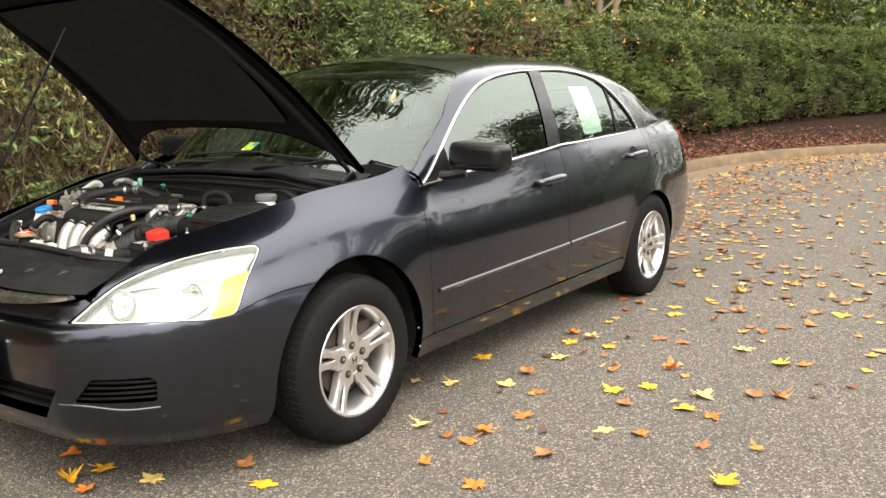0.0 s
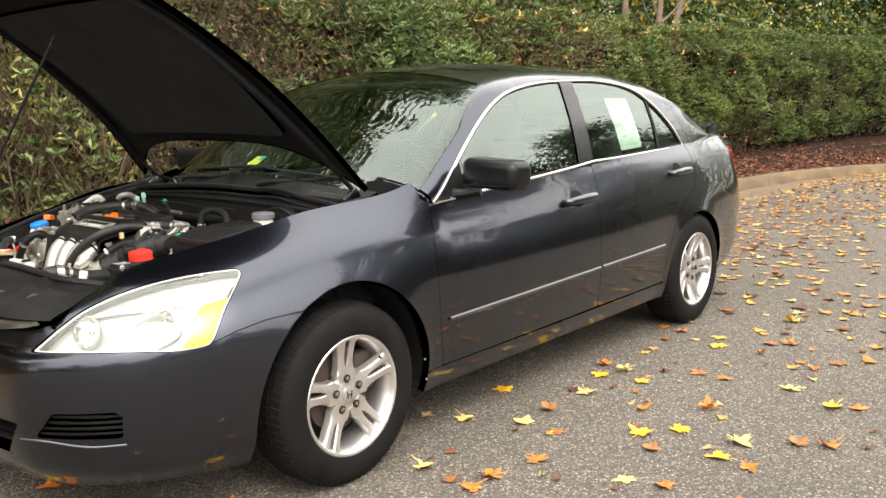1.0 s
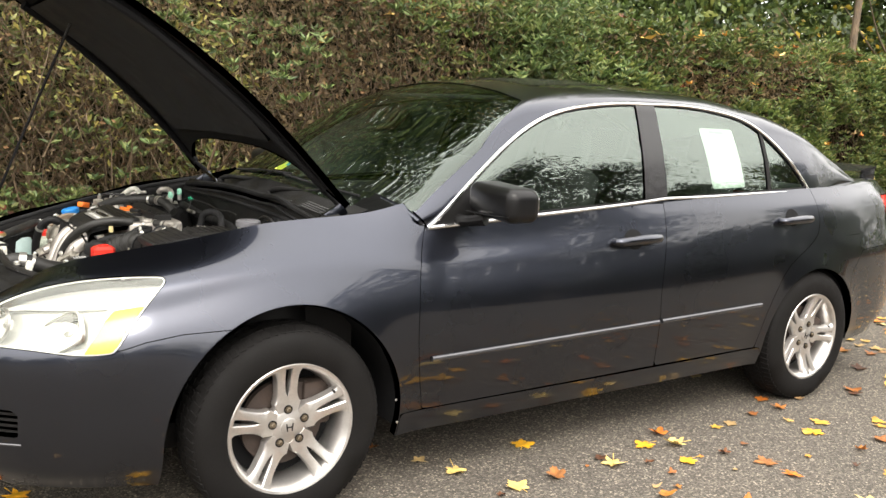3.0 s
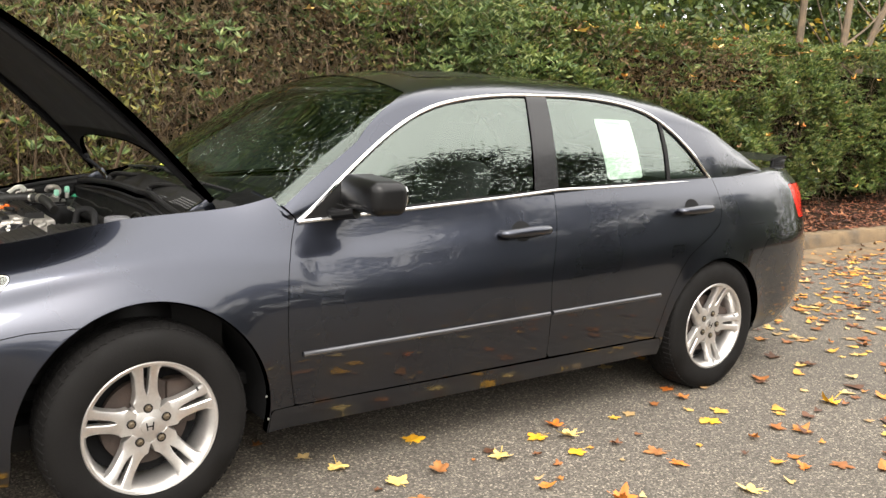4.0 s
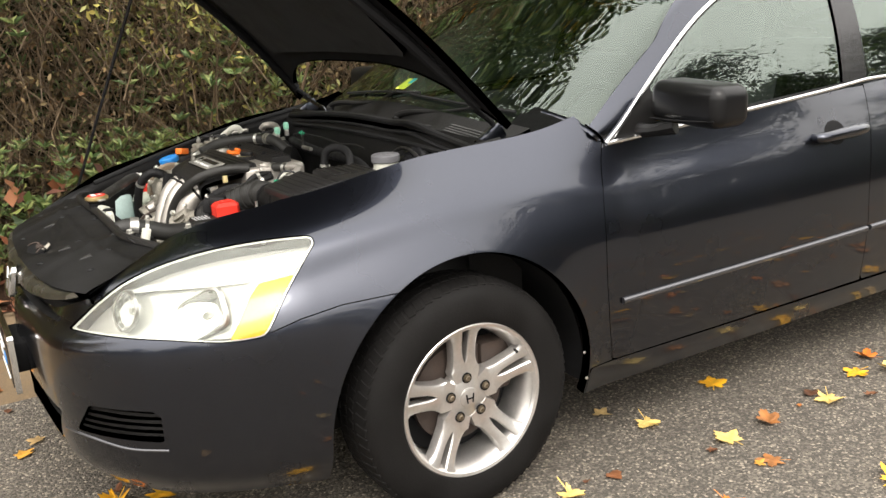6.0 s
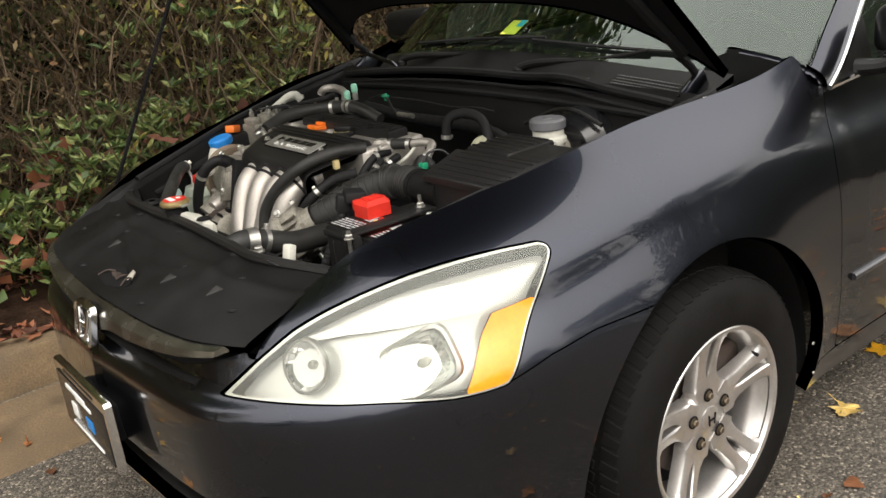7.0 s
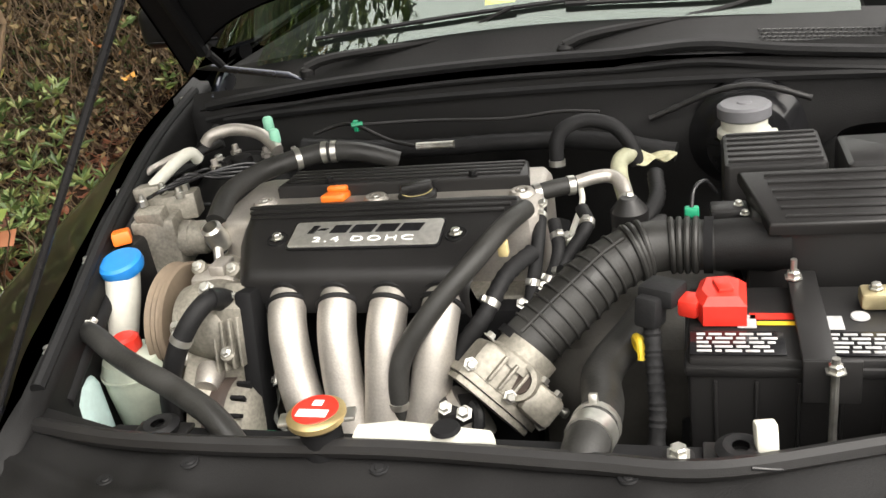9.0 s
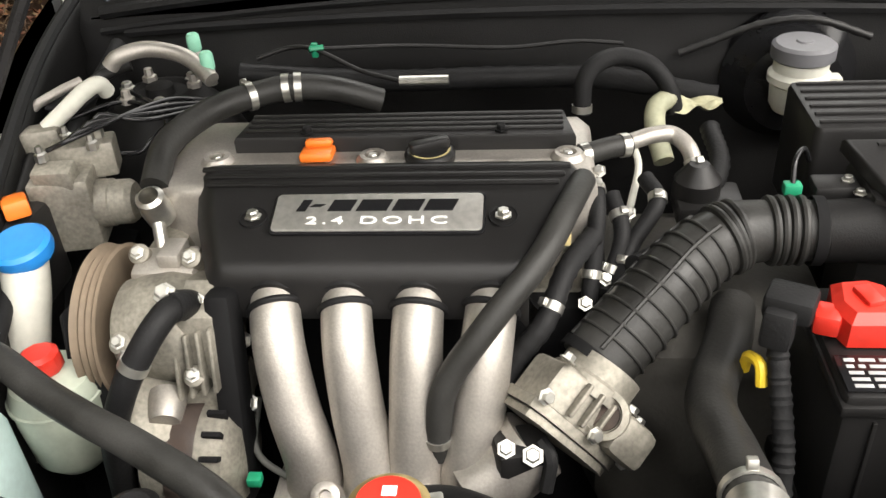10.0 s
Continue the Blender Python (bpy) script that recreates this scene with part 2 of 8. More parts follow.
def bm_box(size, at=(0, 0, 0), bevel=0.004, turn=(0, 0, 0), taper=1.0, seg=2):
    """A bevelled block; taper narrows its top."""
    bm = bmesh.new()
    bmesh.ops.create_cube(bm, size=1)
    for v in bm.verts:
        k = taper if v.co.z > 0 else 1
        v.co = Vector((v.co.x * size[0] * k, v.co.y * size[1] * k, v.co.z * size[2]))
    if bevel:
        bmesh.ops.bevel(bm, geom=bm.edges[:], offset=min(bevel, min(size) * 0.45), segments=seg, affect="EDGES", profile=0.5)
    bm.transform(pose(*at, *turn))
    return bm


def merge(*parts):
    """Several bmeshes as one."""
    out = bmesh.new()
    for b in parts:
        me = bpy.data.meshes.new("tmp")
        b.to_mesh(me)
        b.free()
        out.from_mesh(me)
        bpy.data.meshes.remove(me)
    return out


def bm_lathe(profile, seg=32, m=None):
    """Turns a profile of (radius, height) round z."""
    bm = bmesh.new()
    rings = []
    for r, z in profile:
        if r < 1e-5:
            rings.append([bm.verts.new((0, 0, z))])
        else:
            rings.append([bm.verts.new((r * math.cos(2 * math.pi * i / seg), r * math.sin(2 * math.pi * i / seg), z)) for i in range(seg)])
    for a, b in zip(rings, rings[1:]):
        for i in range(seg):
            j = (i + 1) % seg
            if len(a) == 1 and len(b) == 1:
                continue
            if len(a) == 1:
                bm.faces.new((a[0], b[j], b[i]))
            elif len(b) == 1:
                bm.faces.new((a[i], a[j], b[0]))
            else:
                bm.faces.new((a[i], a[j], b[j], b[i]))
    bmesh.ops.recalc_face_normals(bm, faces=bm.faces[:])
    if m is not None:
        bm.transform(m)
    return bm


def spline(pts, n):
    """A smooth line through points (Catmull-Rom), evenly spaced by chord."""
    p = np.array(pts, float)
    if len(p) == 2:
        return p[0] + np.linspace(0, 1, n)[:, None] * (p[1] - p[0])
    q = np.vstack([2 * p[0] - p[1], p, 2 * p[-1] - p[-2]])
    seg = np.linalg.norm(np.diff(p, axis=0), axis=1)
    cum = np.concatenate([[0], np.cumsum(seg)])
    out = []
    for s in np.linspace(0, cum[-1], n):
        i = min(int(np.searchsorted(cum, s, side="right")) - 1, len(seg) - 1)
        t = (s - cum[i]) / max(seg[i], 1e-9)
        a, b, c, d = q[i:i + 4]
        out.append(0.5 * (2 * b + (c - a) * t + (2 * a - 5 * b + 4 * c - d) * t * t + (3 * b - a - 3 * c + d) * t ** 3))
    return np.array(out)


def bm_tube(pts, radius, n=24, seg=12, caps=True, radii=None, ribs=0, rib=0.0):
    """A hose along a smooth line; ribs raises rings along it."""
    line = spline(pts, n)
    bm = bmesh.new()
    rings, up = [], None
    for i, p in enumerate(line):
        t = Vector(line[min(i + 1, n - 1)] - line[max(i - 1, 0)]).normalized()
        if up is None:
            up = t.orthogonal().normalized()
        up = (up - t * up.dot(t)).normalized()
        side = t.cross(up)
        f = i / (n - 1)
        r = radius if radii is None else float(np.interp(f, np.linspace(0, 1, len(radii)), radii))
        if ribs:
            r += rib * (1 if math.cos(2 * math.pi * ribs * f) > 0.35 else 0)
        rings.append([bm.verts.new(Vector(p) + r * (math.cos(a) * up + math.sin(a) * side)) for a in np.linspace(0, 2 * math.pi, seg, endpoint=False)])
    for a, b in zip(rings, rings[1:]):
        for i in range(seg):
            j = (i + 1) % seg
            bm.faces.new((a[i], b[i], b[j], a[j]))
    if caps:
        bm.faces.new(rings[0])
        bm.faces.new(rings[-1][::-1])
    bmesh.ops.recalc_face_normals(bm, faces=bm.faces[:])
    return bm


def bm_prism(outline, z0, z1, bevel=0.0, m=None, seg=2):
    """An outline in x and y, raised from z0 to z1, with its upper edge rounded."""
    bm = bmesh.new()
    lo = [bm.verts.new((x, y, z0)) for x, y in outline]
    hi = [bm.verts.new((x, y, z1)) for x, y in outline]
    k = len(outline)
    bm.faces.new(lo[::-1])
    top = bm.faces.new(hi)
    for i in range(k):
        j = (i + 1) % k
        bm.faces.new((lo[i], lo[j], hi[j], hi[i]))
    bmesh.ops.recalc_face_normals(bm, faces=bm.faces[:])
    if bevel:
        bmesh.ops.bevel(bm, geom=[e for e in top.edges], offset=bevel, segments=seg, affect="EDGES", profile=0.5)
    if m is not None:
        bm.transform(m)
    return bm


def rounded(w, h, r, n=4):
    """A rectangle with round corners, about the origin."""
    out = []
    for cx, cy, a0 in ((w / 2 - r, h / 2 - r, 0), (-w / 2 + r, h / 2 - r, 90), (-w / 2 + r, -h / 2 + r, 180), (w / 2 - r, -h / 2 + r, 270)):
        for i in range(n + 1):
            a = radians(a0 + 90 * i / n)
            out.append((cx + r * math.cos(a), cy + r * math.sin(a)))
    return out


def bolt_at(p, parent, r=0.007, axis=(0, 0, 1), name="bolt", mat=None):
    turn = Vector((0, 0, 1)).rotation_difference(Vector(axis)).to_matrix().to_4x4()
    head = bm_lathe([(0, 0), (r * 1.45, 0), (r * 1.45, r * 0.25), (r, r * 0.3), (r, r * 1.05), (r * 0.8, r * 1.25), (0, r * 1.25)], 6 if r > 0.004 else 8)
    head.transform(Matrix.Translation(p) @ turn)
    return part(name, head, mat or STEEL, parent, smooth=False)


class Sheet:
    """A curved sheet: places, normals and faces, which can be trimmed by any function of place."""
    def __init__(self, P, N, F, A=None):
        self.P, self.N, self.F, self.A = P, N, F, (A if A is not None else np.zeros((len(P), 1)))

    @staticmethod
    def grid(G, A=None):
        """Out of a grid of places, with normals by differences."""
        du, dv = np.gradient(G, axis=0), np.gradient(G, axis=1)
        n = np.cross(du, dv)
        n /= np.maximum(np.linalg.norm(n, axis=2, keepdims=True), 1e-9)
        a, b = G.shape[:2]
        idx = np.arange(a * b).reshape(a, b)
        F = np.stack([idx[:-1, :-1], idx[1:, :-1], idx[1:, 1:], idx[:-1, 1:]], axis=2).reshape(-1, 4)
        return Sheet(G.reshape(-1, 3), n.reshape(-1, 3), [tuple(f) for f in F], None if A is None else A.reshape(a * b, -1))

    def clip(self, f):
        """Keeps where f(places, extras) is positive."""
        val = f(self.P, self.A)
        P, N, A = list(self.P), list(self.N), list(self.A)
        F, cut, inside = [], {}, val >= 0
        for face in self.F:
            ins = [inside[i] for i in face]
            if all(ins):
                F.append(face)
                continue
            if not any(ins):
                continue
            out = []
            k = len(face)
            for q in range(k):
                i, j = face[q], face[(q + 1) % k]
                if inside[i]:
                    out.append(i)
                if inside[i] != inside[j]:
                    key = (min(i, j), max(i, j))
                    if key not in cut:
                        t = val[i] / (val[i] - val[j])
                        cut[key] = len(P)
                        P.append(P[i] + t * (P[j] - P[i]))
                        n = N[i] + t * (N[j] - N[i])
                        N.append(n / max(np.linalg.norm(n), 1e-9))
                        A.append(A[i] + t * (A[j] - A[i]))
                    out.append(cut[key])
            if len(out) >= 3:
                F.append(tuple(out))
        used = sorted({i for f in F for i in f})
        new_id = {o: n for n, o in enumerate(used)}
        if not used:
            return Sheet(np.zeros((0, 3)), np.zeros((0, 3)), [], np.zeros((0, 1)))
        return Sheet(np.array([P[i] for i in used]), np.array([N[i] for i in used]), [tuple(new_id[i] for i in f) for f in F], np.array([A[i] for i in used]))

    def mirrored(self):
        k = np.array([1, -1, 1])
        return Sheet(self.P * k, self.N * k, [f[::-1] for f in self.F], self.A)

    def moved(self, d):
        return Sheet(self.P + self.N * d, self.N, self.F, self.A)

    def build(self, name, mat, parent, depth=0.02, label="", back=False):
        """The sheet as a mesh whose edges turn inward by depth."""
        count = {}
        for f in self.F:
            for q in range(len(f)):
                i, j = f[q], f[(q + 1) % len(f)]
                key = (min(i, j), max(i, j))
                count[key] = None if key in count else (i, j)
        rim = [e for e in count.values() if e]
        V, N, F = list(self.P), list(self.N), list(self.F)
        if depth:
            for i, j in rim:
                a, b = self.P[i], self.P[j]
                c, d = b - self.N[j] * depth, a - self.N[i] * depth
                n = np.cross(d - a, b - a)
                n = -n / max(np.linalg.norm(n), 1e-9)
                k = len(V)
                V += [a, b, c, d]
                N += [n] * 4
                F.append((k + 1, k, k + 3, k + 2))
        if back:
            k = len(V)
            V += list(self.P - self.N * depth)
            N += list(-self.N)
            F += [tuple(i + k for i in f[::-1]) for f in self.F]
        return raw(name, V, F, mat, parent, label, True, N)


def polygon(pts, ax=(0, 2), smooth=0):
    """A signed distance, positive inside, to an outline seen along one axis."""
    p = np.array(pts, float)
    if smooth:
        p = spline(list(p) + [p[0]], smooth)[:-1]
    q = np.roll(p, -1, axis=0)

    def f(P, A=None):
        w = P[:, ax]
        best, ins = np.full(len(w), 1e9), np.zeros(len(w), bool)
        for a, b in zip(p, q):
            e = b - a
            d = w - a
            t = np.clip((d @ e) / max(e @ e, 1e-12), 0, 1)
            best = np.minimum(best, np.linalg.norm(d - t[:, None] * e, axis=1))
            c = ((a[1] <= w[:, 1]) != (b[1] <= w[:, 1]))
            with np.errstate(divide="ignore", invalid="ignore"):
                x = a[0] + (w[:, 1] - a[1]) / (b[1] - a[1] if b[1] != a[1] else 1e-12) * e[0]
            ins ^= c & (w[:, 0] < x)
        return np.where(ins, best, -best)
    return f


def leaves(centres, size, rng, up=0.3, aspect=0.42, fold=0.25, spread=None):
    """Folded leaf blades, two triangles each, at the centres given."""
    n = len(centres)
    ax = rng.normal(size=(n, 3)) if spread is None else spread
    ax[:, 2] += up
    ax /= np.maximum(np.linalg.norm(ax, axis=1, keepdims=True), 1e-6)
    side = np.cross(ax, rng.normal(size=(n, 3)))
    side /= np.maximum(np.linalg.norm(side, axis=1, keepdims=True), 1e-6)
    nor = np.cross(ax, side)
    s = (size * rng.uniform(0.6, 1.3, n))[:, None]
    V = np.empty((n, 4, 3))
    V[:, 0] = centres - ax * s * 0.5
    V[:, 1] = centres + side * s * aspect * 0.5 + nor * s * fold * 0.4
    V[:, 2] = centres + ax * s * 0.5
    V[:, 3] = centres - side * s * aspect * 0.5 + nor * s * fold * 0.4
    base = np.arange(n)[:, None] * 4
    F = np.concatenate([base + [0, 1, 2], base + [0, 2, 3]])
    return V.reshape(-1, 3), F


def whorls(centres, size, rng, count=6, out=None):
    """Rosettes of leaves round a tip, pointing up and outward."""
    n = len(centres)
    c = np.repeat(centres, count, axis=0)
    ang = np.tile(np.arange(count) * 2 * np.pi / count, n) + np.repeat(rng.uniform(0, 6.3, n), count)
    lean = np.repeat(rng.normal(size=(n, 3)) * 0.35 + (np.array([0, -0.25, 0.6]) if out is None else out), count, axis=0)
    d = np.stack([np.cos(ang), np.sin(ang), np.full(len(ang), 0.2)], axis=1) + lean * 0.7
    d /= np.linalg.norm(d, axis=1, keepdims=True)
    return leaves(c + d * size * 0.5, size, rng, 0, 0.26, 0.3, d)

# ---- ground, kerb and planting ----
rng = np.random.default_rng(7)


def asphalt_material():
    m = material("asphalt", (0.108, 0.096, 0.081), 0.88, vary=0.14, scale=0.9, bump=0.0)
    nt, b = m.node_tree, m.node_tree.nodes["Principled BSDF"]
    co = nt.nodes["Texture Coordinate"]
    base = b.inputs["Base Color"].links[0].from_socket
    v = nt.nodes.new("ShaderNodeTexVoronoi")
    v.inputs["Scale"].default_value = 150
    nt.links.new(co.outputs["Object"], v.inputs["Vector"])
    lum = nt.nodes.new("ShaderNodeSeparateColor")
    nt.links.new(v.outputs["Color"], lum.inputs[0])
    ramp = nt.nodes.new("ShaderNodeValToRGB")
    for e, (p, c) in zip(ramp.color_ramp.elements, ((0.35, (0.55, 0.54, 0.52)), (0.9, (1.5, 1.46, 1.38)))):
        e.position, e.color = p, (*c, 1)
    e = ramp.color_ramp.elements.new(0.98)
    e.color = (3.0, 2.9, 2.7, 1)
    nt.links.new(lum.outputs[0], ramp.inputs["Fac"])
    mul = nt.nodes.new("ShaderNodeMix")
    mul.data_type, mul.blend_type = "RGBA", "MULTIPLY"
    mul.inputs["Factor"].default_value = 1
    nt.links.new(base, mul.inputs["A"])
    nt.links.new(ramp.outputs[0], mul.inputs["B"])
    nt.links.new(mul.outputs["Result"], b.inputs["Base Color"])
    n = nt.nodes.new("ShaderNodeTexNoise")
    n.inputs["Scale"].default_value, n.inputs["Detail"].default_value = 95, 6
    nt.links.new(co.outputs["Object"], n.inputs["Vector"])
    add = nt.nodes.new("ShaderNodeMath")
    add.operation = "SUBTRACT"
    nt.links.new(n.outputs["Fac"], add.inputs[0])
    nt.links.new(v.outputs["Distance"], add.inputs[1])
    bp = nt.nodes.new("ShaderNodeBump")
    bp.inputs["Strength"].default_value, bp.inputs["Distance"].default_value = 0.9, 0.006
    nt.links.new(add.outputs[0], bp.inputs["Height"])
    nt.links.new(bp.outputs[0], b.inputs["Normal"])
    return m


ASPHALT = asphalt_material()
MULCH = material("mulch_soil", (0.024, 0.014, 0.009), 0.95, spec=0.05, vary=0.45, scale=7, bump=1.0, bump_scale=70, grain=0.4)

KERB = spline([(-40, 0.2), (-14, 0.9), (-6, 1.15), (-1, 1.27), (2, 1.38), (6, 1.55), (9, 1.6), (11.2, 1.4), (12.9, 0.75), (14.4, -0.3), (16.2, -2.6), (18, -6), (20, -14), (21, -40)], 170)
KT = np.gradient(KERB, axis=0)
KT /= np.linalg.norm(KT, axis=1, keepdims=True)
KN = np.stack([-KT[:, 1], KT[:, 0]], axis=1)


def strip(name, rail, mat, label, category):
    """A kerb-like strip: a cross-section of (offset, height) carried along the kerb line."""
    G = np.stack([np.concatenate([KERB + KN * o, np.full((len(KERB), 1), z)], axis=1) for o, z in rail], axis=1)
    s = Sheet.grid(G)
    up = s.N[:, 2].sum() < 0
    ob = raw(name, s.P, [f[::-1] for f in s.F] if up else s.F, mat, None, "", True)
    ob.data.set_sharp_from_angle(angle=radians(30))
    return tagged(ob, label, category, kind="structure")


def lot():
    s = 700
    g = raw("ground", [(-s, -s, 0), (s, -s, 0), (s, s, 0), (-s, s, 0)], [(0, 1, 2, 3)], ASPHALT)
    return tagged(g, "coarse grey asphalt strewn with fallen leaves", "asphalt", kind="structure")


lot()
strip("gutter", [(-0.52, 0.0), (-0.5, 0.006), (-0.02, 0.004)], CONCRETE, "tan concrete gutter pan beside the kerb", "gutter")
strip("kerb", [(0.0, 0.0), (0.02, 0.10), (0.045, 0.135), (0.08, 0.145), (0.17, 0.145), (0.19, 0.13), (0.19, 0.02)], CONCRETE, "weathered tan concrete kerb with worn edges", "kerb")
strip("planting_bed", [(0.19, 0.11), (0.5, 0.16), (1.0, 0.19), (2.0, 0.22), (3.5, 0.25), (9.0, 0.3), (30.0, 0.9), (120.0, 2.5)], MULCH, "dark mulch bed covered with brown leaves", "mulch")


def leaf_shape(bm, at, size, rng_, lift=0.02, fine=False):
    """A lobed, curled leaf; a fine one has toothed lobes, raised ribs and a stalk."""
    lobes, deep, slim = rng_.choice((5, 5, 5, 3)), rng_.uniform(0.46, 0.64), rng_.uniform(0.7, 1.0)
    if fine:
        lobes = 5
    per = 8 if fine else 4
    shape = (1.0, 0.84, 0.80, 0.62, deep, 0.60, 0.82, 0.80) if fine else (1.0, 0.76, deep, 0.74)
    pts = []
    for i in range(lobes * per):
        a = 2 * math.pi * i / (lobes * per)
        k = shape[i % per] * (rng_.uniform(0.88, 1.06) if fine else rng_.uniform(0.84, 1.12))
        if fine and abs(a - math.pi) < 0.55:
            k *= 0.55 + 0.5 * abs(a - math.pi)
        r = size * k * (0.70 + 0.40 * math.cos(a * 0.5) ** 2)
        pts.append((r * math.cos(a), r * math.sin(a) * slim))
    yaw = rng_.uniform(0, 2 * math.pi)
    curl, tip, bend = rng_.uniform(-0.4, 1.0) * lift, rng_.uniform(0, 6.28), rng_.uniform(-0.5, 1.0) * lift
    c, s = math.cos(yaw), math.sin(yaw)

    def up(x, y, rib=0.0):
        r2 = (x * x + y * y) / (size * size)
        z = 0.004 + max(0.0, curl * r2 + 0.5 * lift * r2 * math.cos(math.atan2(y, x) * 2 + tip) + (bend * abs(y) / size if fine else 0)) + rib
        return bm.verts.new((at[0] + c * x - s * y, at[1] + s * x + c * y, at[2] + z))
    mid = up(0, 0)
    rim = [up(x, y) for x, y in pts]
    if fine:
        ring = [up(x * 0.5, y * 0.5, 0.0025 if i % per == 0 else 0.0) for i, (x, y) in enumerate(pts)]
        for i in range(len(rim)):
            j = (i + 1) % len(rim)
            bm.faces.new((mid, ring[i], ring[j]))
            bm.faces.new((ring[i], rim[i], rim[j], ring[j]))
        st = [up(x, y, 0.003) for x, y in ((-0.05 * size, 0.02 * size), (-0.05 * size, -0.02 * size), (-0.95 * size, 0.10 * size), (-0.93 * size, 0.15 * size))]
        bm.faces.new((st[0], st[1], st[2], st[3]))
    else:
        for i in range(len(rim)):
            bm.faces.new((mid, rim[i], rim[(i + 1) % len(rim)]))


def fallen_leaves():
    r = random.Random(5)
    # the leaves that lie apart beside the car, as (x, y) on the asphalt, and the colour of each
    near = [(1.09, -0.7), (1.7, -0.88), (1.55, -0.94), (1.67, -1.0), (1.58, -1.14), (1.29, -1.01), (0.7, -0.78), (0.82, -1.01), (0.82, -1.17), (1.0, -1.01), (0.99, -1.44), (1.12, -1.55), (0.88, -1.55), (1.14, -1.77), (0.96, -1.78), (0.94, -1.89), (1.26, -1.96), (1.31, -2.06), (0.59, -1.6), (0.62, -1.73), (0.54, -1.25), (0.23, -0.97), (0.2, -1.12), (0.21, -1.22), (0.32, -1.22), (-0.04, -1.2), (0.26, -1.52), (0.63, -1.96), (0.38, -2.12), (-0.09, -1.45), (1.75, -1.94), (1.78, -2.02), (1.4, -1.53), (1.87, -1.73), (1.83, -1.42), (1.86, -1.3), (2.23, -1.71), (2.34, -1.19), (2.54, -0.78), (3.07, -1.32), (2.8, -1.98), (-0.7, -0.06), (-0.82, -0.24), (-0.71, -0.26), (-0.66, -0.49), (-0.48, -0.83), (-0.85, -0.37), (-0.62, 0.44), (-0.42, -0.68)]
    kinds = "yoypypppbbyybpyobopoopbooobbyoyoopoboyoyyoyypyoob"
    looks = {"y": (0, "bright yellow maple leaf lying on asphalt"), "o": (1, "orange maple leaf lying on asphalt"), "p": (2, "pale yellow leaf curled on asphalt"), "b": (3, "brown curled leaf lying on asphalt")}
    for (x, y), k in zip(near, kinds):
        bm = bmesh.new()
        leaf_shape(bm, (0, 0, 0), r.uniform(0.052, 0.070) if k in "yp" else r.uniform(0.044, 0.060), r, 0.030, True)
        ob = part("fallen_leaf", bm, FALLEN_ONE[looks[k][0]], smooth=False)
        ob.location = (x, y, 0.003)
        ob.scale[2] = r.uniform(0.5, 1.6)
        tagged(ob, looks[k][1], "leaf", "fallen leaves by the car")
    bm = bmesh.new()
    for i in range(5200):
        x = r.uniform(-3.5, 15)
        k = r.random()
        y = r.uniform(-3.2, 1.3) if k < 0.6 else 1.1 - abs(r.gauss(0, 0.8))
        if x > 3.5 and r.random() < 0.5:
            y = r.gauss(0.3, 1.0)
        if x > 9 and y > 1.2:
            continue
        if -1 < x < 3.9 and -0.8 < y < 0.85 and r.random() < 0.8:
            continue
        dens = 0.16 if x < 0.3 else 0.30 if x < 2.2 else 0.85
        if r.random() > dens:
            continue
        size = r.uniform(0.022, 0.062) if x > 2 else r.uniform(0.014, 0.044)
        leaf_shape(bm, (x, y, 0.003), size, r, 0.02)
    tagged(part("leaf_litter", bm, FALLEN, smooth=False), "yellow, orange and brown leaves scattered over asphalt", "leaves", kind="stuff")
    bm = bmesh.new()
    near = [k for k in range(len(KERB)) if -5 < KERB[k][0] < 19.5 and KERB[k][1] > -9]
    for i in range(13000):
        k = r.choice(near)
        o = 0.1 + (abs(r.gauss(0.2, 0.8)) if r.random() < 0.55 else r.uniform(0, 3.4))
        p = KERB[k] + KT[k] * r.uniform(-0.3, 0.3) + KN[k] * o
        z = float(np.interp(o, [0.19, 0.5, 1, 2, 3.5], [0.11, 0.16, 0.19, 0.22, 0.25])) if o > 0.19 else 0.145
        leaf_shape(bm, (p[0], p[1], z + r.uniform(0, 0.02)), r.uniform(0.025, 0.05), r, 0.03)
    tagged(part("bed_litter", bm, DEADLEAF, smooth=False), "dry brown leaves covering the mulch bed", "leaves", kind="stuff")


FALLEN_ONE = [leaf_material("yellow_leaf", [(0.74, 0.36, 0.015), (0.76, 0.45, 0.03)], 0.55, 0.1, 26), leaf_material("orange_leaf", [(0.52, 0.15, 0.018), (0.60, 0.20, 0.02)], 0.55, 0.1, 26),
              leaf_material("pale_leaf", [(0.70, 0.50, 0.17), (0.72, 0.47, 0.10)], 0.55, 0.1, 26), leaf_material("brown_leaf", [(0.28, 0.11, 0.03), (0.35, 0.15, 0.04)], 0.6, 0.1, 26)]
fallen_leaves()

HEDGE = spline([(-9, 1.9), (-4, 1.95), (-1, 2.0), (2, 2.1), (5, 2.25), (8, 2.55), (11, 2.85), (15, 2.85), (20, 2.2), (25, 0.6), (30, -2.5)], 160)


